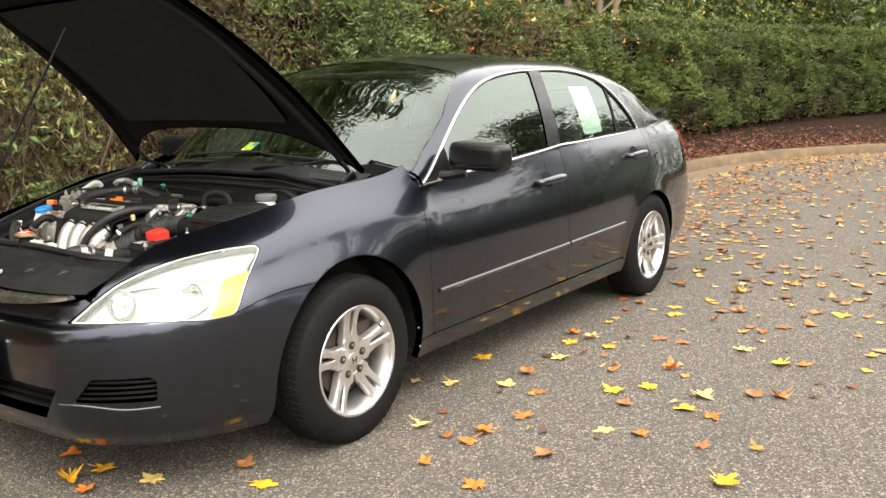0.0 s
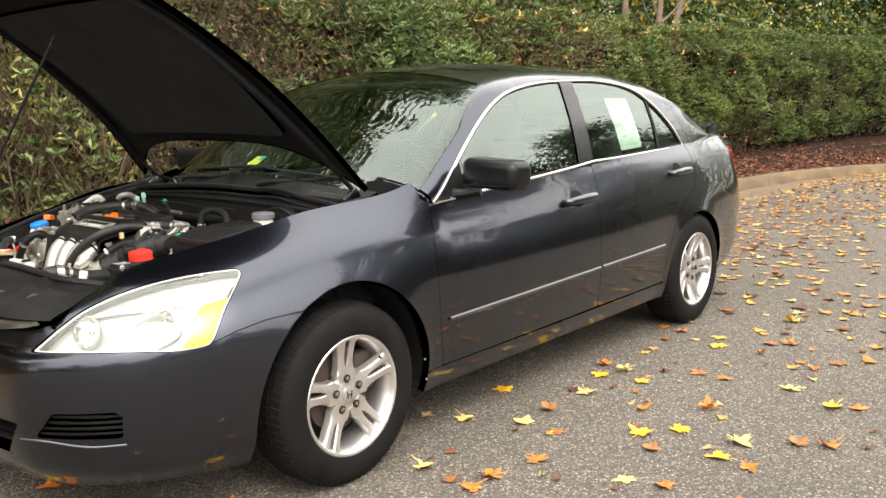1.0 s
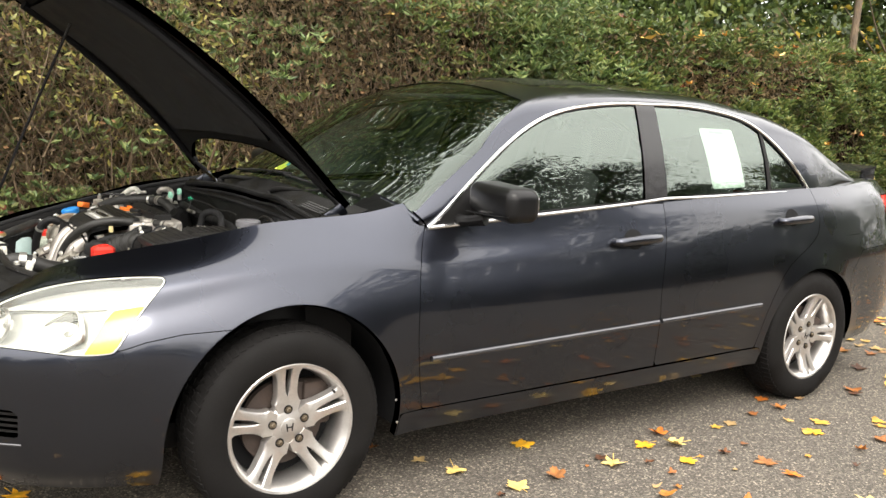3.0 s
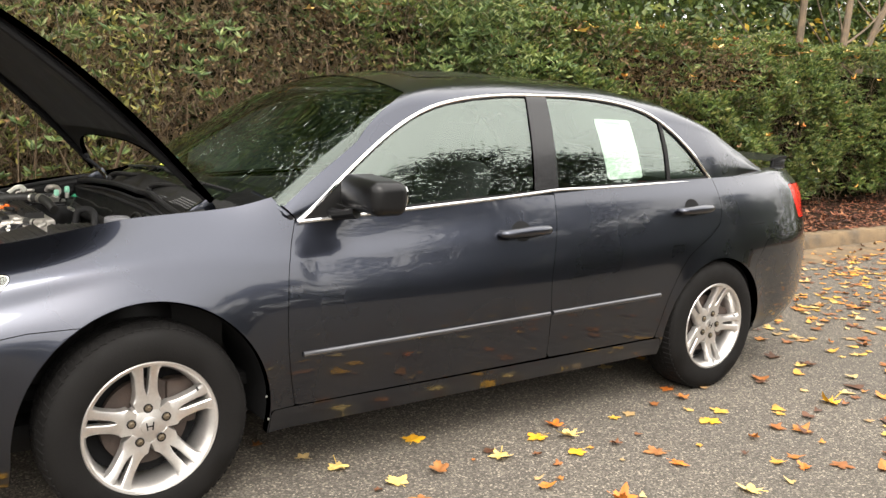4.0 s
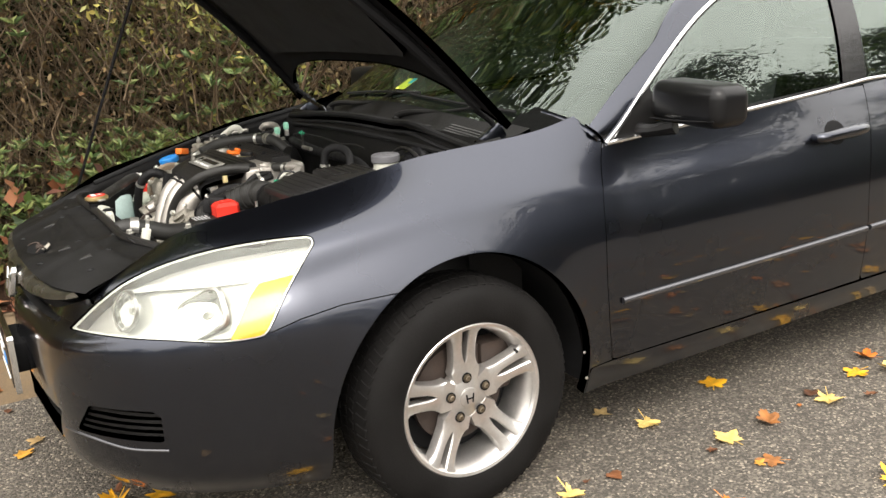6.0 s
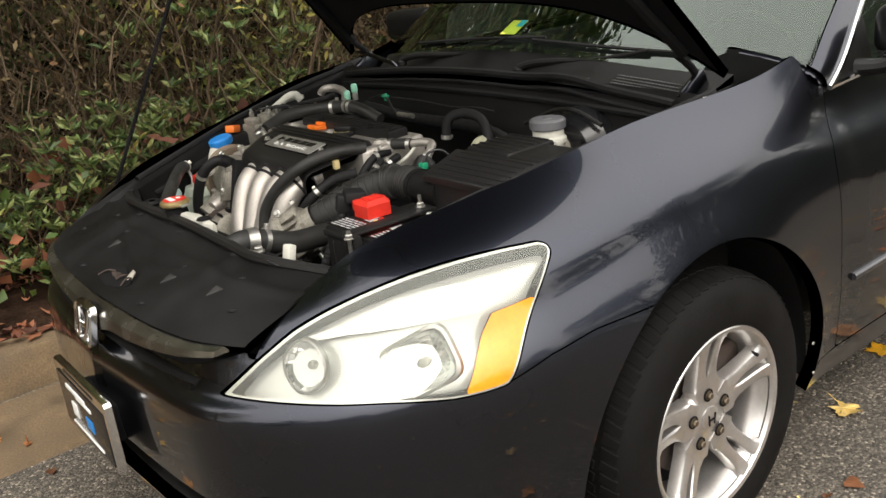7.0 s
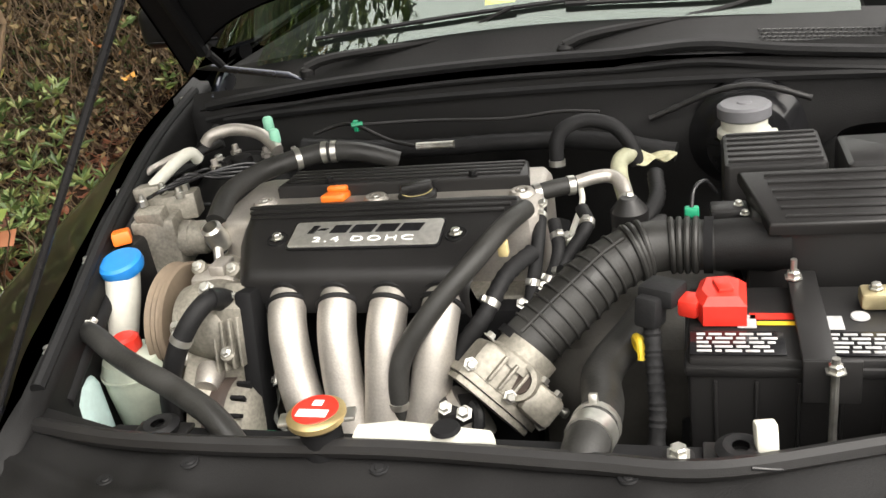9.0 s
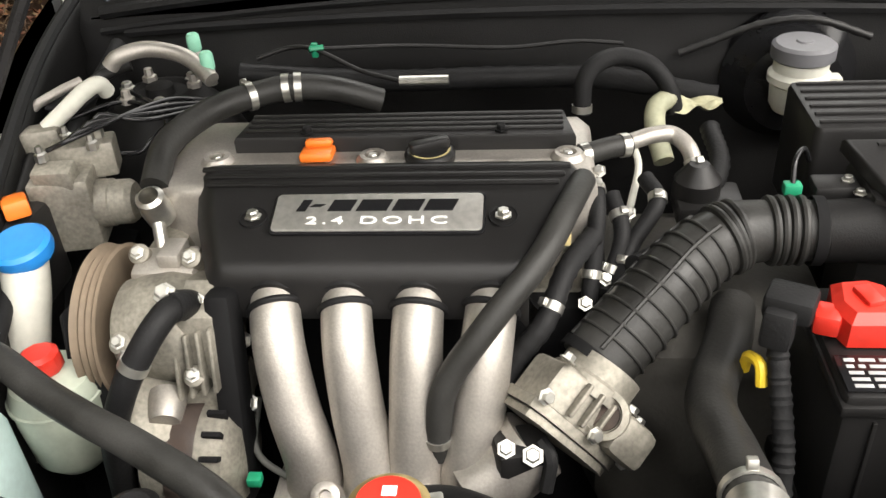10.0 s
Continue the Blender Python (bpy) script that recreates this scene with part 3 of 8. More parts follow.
def twig_mesh(rng_, starts, length, r0, bend=0.35, up=1.0, steps=5, dirs=None):
    """Many thin, crooked, three-sided twigs in one mesh."""
    V, F = [], []
    for k, s in enumerate(starts):
        d = np.array([rng_.normal() * 0.5, rng_.normal() * 0.5, up]) if dirs is None else np.array(dirs[k], float)
        p, n = np.array(s, float), len(V)
        L = length * rng_.uniform(0.5, 1.3)
        for i in range(steps + 1):
            r = r0 * (1 - 0.85 * i / steps)
            for a in (0, 2.09, 4.19):
                V.append(p + r * np.array([math.cos(a), math.sin(a), 0.2 * math.sin(a * 2)]))
            d = d / np.linalg.norm(d) + rng_.normal(size=3) * bend
            p = p + d / np.linalg.norm(d) * L / steps
        for i in range(steps):
            for a in range(3):
                b = (a + 1) % 3
                F.append((n + 3 * i + a, n + 3 * i + b, n + 3 * i + 3 + b, n + 3 * i + 3 + a))
    return np.array(V), np.array(F)


def crest(x):
    """The height of the clipped top along the hedge."""
    return np.interp(x, [1, 4.5, 6, 8, 10.5, 12, 20], [2.2, 2.12, 2.10, 2.15, 2.2, 2.33, 2.38])


def bare(x, z):
    """Where the hedge has lost its leaves: a long brown patch under the top."""
    return 0.30 * np.exp(-((x - 6.4) / 1.7) ** 2 - ((z - 1.75) / 0.24) ** 2)


def hedge():
    h = tagged(new("hedge"), "tall clipped evergreen hedge with waxy leaves and bare patches", "hedge")
    s = np.linspace(0, 1, len(HEDGE))

    def at(u):
        return np.stack([np.interp(u, s, HEDGE[:, 0]), np.interp(u, s, HEDGE[:, 1])], axis=1)
    n = 66000
    u = rng.beta(1.0, 1.25, n) * 0.99
    p = at(u)
    keep = p[:, 0] > 3.0 + rng.normal(size=n) * 0.35
    u, p = u[keep], p[keep]
    n = len(u)
    face = rng.random(n) < 0.74
    top = crest(p[:, 0])
    z = np.where(face, 0.35 + (top - 0.35) * rng.random(n) ** 0.85, top + rng.normal(size=n) * 0.04)
    lump = np.array([noise.noise((a * 1.1, b * 1.4, 3.0)) * 0.28 + noise.noise((a * 3.2, b * 3.4, 9.0)) * 0.24 for a, b in zip(p[:, 0], z)])
    hole = np.array([noise.noise((a * 0.9, b * 1.3, 21.0)) for a, b in zip(p[:, 0], z)]) + bare(p[:, 0], z)
    depth = np.where(face, lump + np.abs(rng.normal(size=n)) * 0.10 + 0.25 * np.clip(0.9 - z, 0, 1) + 0.9 * np.clip(z - top + 0.3, 0, 1), 0.2 + rng.random(n) * 1.1)
    z = np.where(face, z, z + lump * 0.35)
    keep = ~(face & (hole > 0.18) & (rng.random(n) < 0.82))
    C = np.stack([p[:, 0], p[:, 1] + depth, z], axis=1)[keep]
    V, F = whorls(C, 0.072, rng, 7)
    fast("foliage", V, F, HEDGELEAF, h)["kind"] = "stuff"
    # the inner twigs and stems
    m = 5200
    u = rng.beta(1.0, 1.2, m) * 0.98
    q = at(u)
    st = np.stack([q[:, 0], q[:, 1] + 0.12 + rng.random(m) * 0.4, 0.15 + rng.random(m) * 1.35], axis=1)
    V, F = twig_mesh(rng, st, 0.75, 0.006, 0.5)
    fast("branch_tangle", V, F, TWIG, h)["kind"] = "stuff"
    m = 5200
    q = at(rng.beta(1.0, 1.2, m) * 0.98)
    st = np.stack([q[:, 0], q[:, 1] + rng.normal(size=m) * 0.09 + 0.06, 0.25 + rng.random(m) * 1.9], axis=1)
    st = st[[k for k in range(m) if noise.noise((st[k][0] * 0.9, st[k][2] * 1.3, 21.0)) + bare(st[k][0], st[k][2]) > 0.05]]
    st[:, 2] = np.minimum(st[:, 2], crest(st[:, 0]) - 0.2)
    V, F = twig_mesh(rng, st, 0.42, 0.0032, 0.55, 0.4)
    fast("twig_tangle", V, F, TWIG, h)["kind"] = "stuff"
    # autumn leaves caught in the hedge
    r, bm = random.Random(11), bmesh.new()
    for k in range(300):
        x = r.uniform(1.5, 14)
        y = float(np.interp(x, HEDGE[:, 0], HEDGE[:, 1]))
        up = r.random() < 0.6
        leaf_shape(bm, (x, y + (r.uniform(-0.05, 0.8) if up else r.uniform(-0.16, 0.0)), float(crest(x)) + r.uniform(-0.16, 0.08) if up else r.uniform(0.4, 2.0)), r.uniform(0.035, 0.075 if up else 0.05), r, 0.05)
    part("caught_leaves", bm, FALLEN, h, smooth=False)["kind"] = "stuff"
    # single large yellow leaves and green shoots on the crest
    bm = bmesh.new()
    for x, dz, size in ((4.75, -0.1, 0.10), (4.95, -0.05, 0.08), (6.9, -0.10, 0.11), (8.3, -0.12, 0.11), (8.9, -0.06, 0.08), (9.4, -0.12, 0.10), (5.5, -0.02, 0.07)):
        leaf_shape(bm, (x, float(np.interp(x, HEDGE[:, 0], HEDGE[:, 1])) + 0.02, float(crest(x)) + dz), size, r, 0.05)
    part("large_leaves", bm, FALLEN_ONE[2], h, smooth=False)["kind"] = "stuff"
    m = 900
    q = at(rng.beta(1.0, 1.3, m) * 0.9)
    q = q[q[:, 0] > 2]
    st = np.concatenate([q + np.array([0, 0.25]) + rng.random((len(q), 1)) * np.array([0, 0.8]), (crest(q[:, 0]) - 0.06)[:, None]], axis=1)
    V, F = twig_mesh(rng, st, 0.2, 0.003, 0.3, 1.0)
    fast("top_shoots", V, F, TWIG, h)["kind"] = "stuff"
    # dead leaves hanging in the bare patch
    m = 5200
    x, z = 6.4 + rng.normal(size=m) * 1.5, 1.75 + rng.normal(size=m) * 0.22
    C = np.stack([x, np.interp(x, HEDGE[:, 0], HEDGE[:, 1]) + 0.05 + 0.35 * rng.random(m), z], axis=1)
    V, F = leaves(C, 0.05, rng, -0.4, 0.4)
    fast("dry_leaves", V, F, DRYLEAF, h)["kind"] = "stuff"
    # a near-black sheet far inside the leaves, coloured as the hedge's inner shade
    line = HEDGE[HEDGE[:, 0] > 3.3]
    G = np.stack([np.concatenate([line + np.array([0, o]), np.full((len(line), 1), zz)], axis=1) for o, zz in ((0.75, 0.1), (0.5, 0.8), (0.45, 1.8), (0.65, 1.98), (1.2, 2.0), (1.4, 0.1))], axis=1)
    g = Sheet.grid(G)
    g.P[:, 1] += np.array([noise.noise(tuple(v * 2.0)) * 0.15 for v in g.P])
    raw("shade_backing", g.P, g.F, SHADEBACK, h)


def shrub():
    """The ragged, half-bare shrub before the hedge's end."""
    h = tagged(new("shrub"), "straggly half-bare shrub with tangled grey twigs", "shrub")
    m = 1500
    st = np.stack([rng.uniform(-5.5, 0.9, m), 1.75 + rng.random(m) * 1.2, 0.15 + 1.5 * rng.random(m) ** 1.6], axis=1)
    V, F = twig_mesh(rng, st, 1.0, 0.0055, 0.48, 0.6)
    fast("twig_tangle", V, F[(V[F][:, :, 1] > 1.45).all(axis=1)], TWIG, h)["kind"] = "stuff"
    m = 45
    st = np.stack([rng.uniform(-5.5, 0.9, m), 1.9 + rng.random(m) * 0.9, np.full(m, 0.1)], axis=1)
    lean = np.stack([rng.normal(size=m) * 0.9 - 0.3, rng.normal(size=m) * 0.3, 0.8 + rng.random(m)], axis=1)
    V, F = twig_mesh(rng, st, 2.6, 0.016, 0.26, 1.2, 9, lean)
    fast("stem_tangle", V, F[(V[F][:, :, 1] > 1.45).all(axis=1)], TWIG, h)["kind"] = "stuff"
    n = 5200
    x, z = rng.uniform(-6, 1.0, n), 0.2 + 2.6 * rng.random(n)
    den = np.array([noise.noise((a * 1.0, b * 1.1, 40.0)) for a, b in zip(x, z)])
    keep = den + rng.normal(size=n) * 0.10 > 0.13
    C = np.stack([x, 1.75 + rng.random(n) * 0.9, z], axis=1)[keep]
    V, F = leaves(np.repeat(C, 7, axis=0) + rng.normal(size=(7 * len(C), 3)) * 0.035, 0.05, rng, 0.1, 0.38)
    fast("foliage", V, F, BRUSHLEAF, h)["kind"] = "stuff"
    m = 9500
    st = np.stack([rng.uniform(-6, 3.6, m), 1.8 + rng.random(m) * 1.6, 0.15 + 2.4 * rng.random(m)], axis=1)
    V, F = twig_mesh(rng, st, 0.6, 0.0028, 0.6, 0.25)
    fast("fine_twig_tangle", V, F[(V[F][:, :, 1] > 1.45).all(axis=1)], TWIG, h)["kind"] = "stuff"
    n = 26000
    C = np.stack([rng.uniform(-6, 3.7, n), 1.85 + rng.random(n) * 1.3, 0.15 + 2.3 * rng.random(n)], axis=1)
    V, F = leaves(C, 0.036, rng, 0.0, 0.45)
    fast("dry_leaves", V, F, DRYLEAF, h)["kind"] = "stuff"
    n = 900
    C = np.stack([rng.uniform(-2.2, 1.2, n), 1.72 + rng.random(n) * 0.5, 0.2 + 0.6 * rng.random(n)], axis=1)
    V, F = whorls(C, 0.06, rng, 8)
    fast("low_leaves", V, F, SHRUBLEAF, h)["kind"] = "stuff"
    n = 2600
    x = np.where(rng.random(n) < 0.6, rng.uniform(2.9, 4.2, n), rng.uniform(-1.0, 3.2, n))
    C = np.stack([x, 1.72 + rng.random(n) * 0.5, 0.35 + 1.85 * rng.random(n)], axis=1)
    C = C[[k for k in range(n) if noise.noise((C[k][0] * 1.6, C[k][2] * 1.6, 60.0)) > (-0.15 if C[k][0] > 2.9 else 0.1)]]
    V, F = whorls(C, 0.066, rng, 9)
    fast("bright_leaves", V, F, SHRUBLEAF, h)["kind"] = "stuff"
    # broad reddish and green leaves low over the mulch
    for name, n, size, mat in (("red_leaves", 520, 0.085, DEADLEAF), ("ground_leaves", 900, 0.062, HEDGELEAF)):
        C = np.stack([rng.uniform(-4.5, 0.6, n), 1.66 + rng.random(n) * 0.5, 0.18 + 0.55 * rng.random(n) ** 1.6], axis=1)
        V, F = leaves(C, size, rng, 0.2, 0.7)
        fast(name, V, F, mat, h)["kind"] = "stuff"
    # the dense brush behind, over a near-black sheet coloured as its inner shade
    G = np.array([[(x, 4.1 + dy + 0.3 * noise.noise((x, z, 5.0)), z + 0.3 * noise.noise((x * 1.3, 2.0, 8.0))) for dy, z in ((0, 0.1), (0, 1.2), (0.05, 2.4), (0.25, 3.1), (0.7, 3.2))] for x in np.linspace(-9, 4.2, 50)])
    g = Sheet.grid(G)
    raw("shade_backing", g.P, g.F, SHADEBACK, h)
    n = 9500
    C = np.stack([rng.uniform(-9, 3.8, n), 2.8 + rng.random(n) * 1.6, 0.2 + 3.4 * rng.random(n)], axis=1)
    V, F = whorls(C, 0.08, rng, 8)
    fast("back_foliage", V, F, SHRUBLEAF, h)["kind"] = "stuff"
    n = 36000
    C = np.stack([rng.uniform(-9, 3.8, n), 2.7 + rng.random(n) * 1.7, 0.2 + 3.4 * rng.random(n)], axis=1)
    V, F = leaves(C, 0.075, rng, 0.0, 0.5)
    fast("back_dry_foliage", V, F, DRYLEAF, h)["kind"] = "stuff"


def tree(at, height, spread, leaf, count, seed, label, low=0.25, leaf_size=0.22):
    r = np.random.default_rng(seed)
    t = tagged(new("tree"), label, "tree")
    t.location = at
    pts = [(0, 0, -0.2)]
    for i in range(1, 6):
        pts.append((r.normal() * 0.12 * i, r.normal() * 0.12 * i, height * 0.82 * i / 5))
    part("trunk", bm_tube(pts, 0.2, 16, 10, radii=[0.032 * height, 0.02 * height, 0.012 * height, 0.004 * height]), BARK, t)
    tips = []
    for i in range(26):
        f = r.uniform(low, 0.95)
        a = r.uniform(0, 6.28)
        L = spread * (1.15 - f * 0.75) * r.uniform(0.6, 1.1)
        p0 = np.array([np.interp(f * height, [q[2] for q in pts], [q[k] for q in pts]) for k in (0, 1)] + [f * height * 0.85])
        p1 = p0 + np.array([math.cos(a) * L * 0.5, math.sin(a) * L * 0.5, L * 0.22])
        p2 = p0 + np.array([math.cos(a) * L, math.sin(a) * L, L * 0.28 + r.normal() * 0.3])
        part("limb", bm_tube([p0, p1, p2], 0.05, 8, 5, radii=[0.008 * height, 0.005 * height, 0.0015 * height], caps=False), BARK, t)
        for k in np.linspace(0.3, 1.05, 7):
            tips.append(p0 + (p2 - p0) * k + np.array([0, 0, 0.15 * math.sin(k * 3)]))
    tips = np.array(tips)
    C = tips[r.integers(0, len(tips), count)] + r.normal(size=(count, 3)) * np.array([0.055, 0.055, 0.04]) * height
    V, F = leaves(C, leaf_size, r, 0.1, 0.55)
    fast("crown", V, F, leaf, t)["kind"] = "stuff"
    return t


hedge()
shrub()
for i, (x, y, h) in enumerate(((-13, 4, 11), (-6, 8, 14), (0, 9.5, 16), (6, 9, 15), (11, 10, 16), (17, 11, 11), (24, 9, 12), (31, 6, 11), (38, 2, 12))):
    tree((x, y, 0.2), h, 3.4, WOODLEAF if i % 3 else AUTUMN, 9000, 100 + i, ["tall tree with thin yellowing crown behind hedge", "tall dark green tree behind hedge", "dense green tree behind hedge"][i % 3], 0.12)
for i, (x, y, h) in enumerate(((-22, -18, 5), (-12, -24, 5.5), (-4, -25, 6), (3, -25, 7), (9.5, -20, 8.5), (14, -16.5, 13), (20, -17, 14), (29, -16, 13), (-24, -5, 6))):
    tree((x, y, 0), h, 3.6, TREELEAF, 9000, 200 + i, "dark green tree across the parking lot", 0.08)


def woods():
    """Undergrowth and low woods, behind the hedge and across the lot."""
    for name, n, box, size, mat, label in (
            ("woods", 90000, ((-8, 46), (5.5, 9.5), (0.8, 16.0)), 0.30, WOODLEAF, "dense mixed woodland behind the hedge"),
            ("canopy", 90000, ((-6, 30), (5.0, 9.5), (4.5, 17.0)), 0.26, WOODLEAF, "high leafy canopy overhanging the hedge"),
            ("undergrowth", 150000, ((-9, 40), (4.9, 7.5), (1.2, 5.2)), 0.11, WOODLEAF, "leafy green undergrowth just behind the hedge"),
            ("yellow_woods", 3600, ((11, 40), (4.3, 6.5), (2.3, 5.0)), 0.10, AUTUMN, "yellowing leaves before the woodland"),
            ("far_thicket", 30000, ((-44, 11), (-30, -25), (0, 4.5)), 0.32, TREELEAF, "low dark thicket across the parking lot"),
            ("tall_thicket", 100000, ((11, 48), (-22, -17), (0, 10.5)), 0.40, TREELEAF, "tall dark thicket across the parking lot"),
            ("end_woods", 30000, ((25, 32), (-26, 3), (0, 10.0)), 0.34, WOODLEAF, "dense woodland round the end of the lot"),
            ("side_thicket", 22000, ((-27, -23), (-24, 4), (0, 4.5)), 0.32, TREELEAF, "low dark thicket beyond the lot")):
        (x0, x1), (y0, y1), (z0, z1) = box
        x, y, z = rng.uniform(x0, x1, n), rng.uniform(y0, y1, n), z0 + (z1 - z0) * rng.random(n) ** 1.2
        top = np.array([noise.noise((a * 0.35, b * 0.3, 70.0)) for a, b in zip(x, y)])
        keep = z < z0 + (z1 - z0) * (0.65 + 0.9 * top)
        C = np.stack([x, y, z], axis=1)[keep]
        if y0 > 0:
            C[:, 1] -= np.clip(C[:, 0] - 22, 0, 30) * 0.22
        V, F = leaves(C, size, rng, 0.1, 0.55)
        tagged(fast(name, V, F, mat), label, "woods", kind="stuff")


woods()


def bare_tree(x, y, lean, seed):
    """A thin pale leafless stem with a few crooked side branches."""
    r = np.random.default_rng(seed)
    t = tagged(new("bare_tree"), "thin pale leafless tree stem rising behind the hedge", "tree", "bare stems behind the hedge")
    t.location = (x, y, 0.2)
    pts = [np.array([lean * k * k * 0.07 + r.normal() * 0.05, r.normal() * 0.06, k * 1.1 - 0.1]) for k in range(6)]
    part("trunk", bm_tube(pts, 0.15, 14, 8, radii=[0.085, 0.06, 0.045, 0.025]), PALEBARK, t)
    for k in range(7):
        f = r.uniform(1.6, 4.6)
        p0 = pts[int(f)] + (pts[int(f) + 1] - pts[int(f)]) * (f % 1)
        a, L = r.uniform(0, 6.28), r.uniform(0.7, 1.6)
        p1 = p0 + np.array([math.cos(a) * L * 0.5, math.sin(a) * L * 0.25, L * 0.3])
        p2 = p0 + np.array([math.cos(a + 0.3) * L, math.sin(a) * L * 0.4, L * 0.75])
        part("limb", bm_tube([p0, p1, p2], 0.06, 10, 5, radii=[0.022, 0.014, 0.005], caps=False), PALEBARK, t)


for i, (x, y, lean) in enumerate(((11.0, 4.25, 0.3), (11.85, 4.2, 0.7), (12.9, 4.35, 1.4))):
    bare_tree(x, y, lean, 300 + i)

# ---- the car ----
car = tagged(new("sedan"), "dark graphite grey four-door sedan with its bonnet propped open", "car")
car.location = (0, 0.035, 0)
AX0, AX1, HUB = 0.0, 2.74, 0.316


def table(u, knots, values):
    """A smooth curve through values at knots (monotone cubic)."""
    x, y = np.array(knots, float), np.array(values, float)
    h, d = np.diff(x), np.diff(y) / np.diff(x)
    m = np.zeros(len(x))
    for i in range(1, len(x) - 1):
        if d[i - 1] * d[i] > 0:
            w1, w2 = 2 * h[i] + h[i - 1], h[i] + 2 * h[i - 1]
            m[i] = (w1 + w2) / (w1 / d[i - 1] + w2 / d[i])
    m[0], m[-1] = d[0], d[-1]
    u = np.asarray(u, float)
    i = np.clip(np.searchsorted(x, u, side="right") - 1, 0, len(h) - 1)
    t = (u - x[i]) / h[i]
    return (2 * t**3 - 3 * t**2 + 1) * y[i] + (t**3 - 2 * t**2 + t) * h[i] * m[i] + (-2 * t**3 + 3 * t**2) * y[i + 1] + (t**3 - t**2) * h[i] * m[i + 1]


# the plan outline from the nose round to the tail; each station is one knot of the sections below
PLAN = [(-0.975, 0), (-0.945, 0.43), (-0.76, 0.725), (-0.40, 0.880), (0.0, 0.908), (0.32, 0.911), (0.51, 0.912), (0.58, 0.913), (1.6, 0.920), (2.74, 0.907), (3.40, 0.855), (3.76, 0.69), (3.86, 0)]
_l = np.concatenate([[0], np.cumsum(np.linalg.norm(np.diff(np.array(PLAN), axis=0), axis=1))])
_t = np.linspace(0, _l[-1], 2400)
DENSE = np.stack([table(_t, _l, [p[k] for p in PLAN]) for k in (0, 1)], axis=1)
_c = np.concatenate([[0], np.cumsum(np.linalg.norm(np.diff(DENSE, axis=0), axis=1))])
KNOT = [_c[int(np.argmin(np.linalg.norm(DENSE - np.array(p), axis=1)))] for p in PLAN]
LEVEL_Z = [
    [.19, .19, .19, .19, .20, .21, .215, .215, .22, .22, .24, .27, .28],
    [.27, .27, .27, .28, .30, .30, .30, .30, .305, .31, .34, .36, .36],
    [.42, .43, .44, .46, .48, .48, .48, .48, .50, .51, .52, .53, .53],
    [.565, .57, .585, .62, .66, .66, .66, .66, .66, .68, .68, .68, .68],
    [.605, .61, .645, .715, .78, .79, .79, .785, .80, .82, .83, .83, .83],
    [.66, .67, .758, .802, .852, .868, .874, .875, .915, .945, .955, .96, .96],
    [.695, .705, .815, .88, .945, .93, .927, .932, .98, 1.03, 1.04, 1.035, 1.035],
]
LEVEL_D = [
    [.08, .08, .07, .06, .05, .05, .05, .05, .05, .05, .06, .07, .07],
    [.02, .02, .020, .018, .020, .022, .024, .024, .024, .020, .018, .018, .018],
    [.0, .0, .0, .0, .0, .0, .0, .0, .0, .0, .0, .0, .0],
    [.005, .005, .004, .004, .006, .006, .006, .006, .006, .006, .0, .0, .0],
    [.040, .040, .040, .044, .042, .041, .04, .042, .04, .035, .03, .03, .03],
    [.07, .07, .110, .095, .084, .080, .08, .08, .08, .07, .065, .06, .06],
    [.10, .11, .22, .285, .198, .107, .094, .094, .106, .115, .12, .12, .12],
]


def body_grid(nu=330, nv=64, wing=False):
    Zs, Ds = [list(r) for r in LEVEL_Z], [list(r) for r in LEVEL_D]
    if wing:      # the front wing runs on up to the windscreen's foot
        Zs[6][5:8] = (.975, 1.022, 1.045)
        Ds[6][5:8] = (.150, .132, .126)
    u = np.linspace(0, _c[-1], nu)
    C = np.stack([np.interp(u, _c, DENSE[:, k]) for k in (0, 1)], axis=1)
    T = np.gradient(C, axis=0)
    for _ in range(6):
        T[1:-1] = (T[:-2] + 2 * T[1:-1] + T[2:]) / 4
    T[0], T[-1] = (0, 1), (0, -1)
    T /= np.linalg.norm(T, axis=1, keepdims=True)
    N = np.stack([-T[:, 1], T[:, 0]], axis=1)     # outward, on the side of positive y before mirroring
    Z = np.stack([table(u, KNOT, z) for z in Zs])
    D = np.stack([table(u, KNOT, d) for d in Ds])
    v = np.linspace(0, len(LEVEL_Z) - 1, nv)
    G = np.zeros((nu, nv, 3))
    for i in range(nu):
        pts = np.stack([D[:, i], Z[:, i]], axis=1)
        q = np.vstack([2 * pts[0] - pts[1], pts, 2 * pts[-1] - pts[-2]])
        k = np.minimum(v.astype(int), len(pts) - 2)
        t = (v - k)[:, None]
        a, b, c, d = q[k], q[k + 1], q[k + 2], q[k + 3]
        w = 0.5 * (2 * b + (c - a) * t + (2 * a - 5 * b + 4 * c - d) * t * t + (3 * b - a - 3 * c + d) * t ** 3)
        dd = w[:, 0]
        # flat lips round the wheel openings
        x = C[i, 0]
        for ax, rx, rz in ((AX0, 0.395, 0.415), (AX1, 0.375, 0.355)):
            e = np.sqrt(((x - ax) / rx) ** 2 + (np.maximum(w[:, 1] - 0.30, 0) / rz) ** 2)
            s = np.clip(1 - (e - 1) / 0.45, 0, 1)
            dd = dd - 0.010 * s ** 3 * np.clip((0.92 - w[:, 1]) / 0.12, 0, 1)
        G[i, :, 0] = C[i, 0] - N[i, 0] * dd
        G[i, :, 1] = -np.maximum(C[i, 1] - N[i, 1] * dd, 0 if i not in (0, nu - 1) else 0)
        G[i, :, 2] = w[:, 1]
    return G


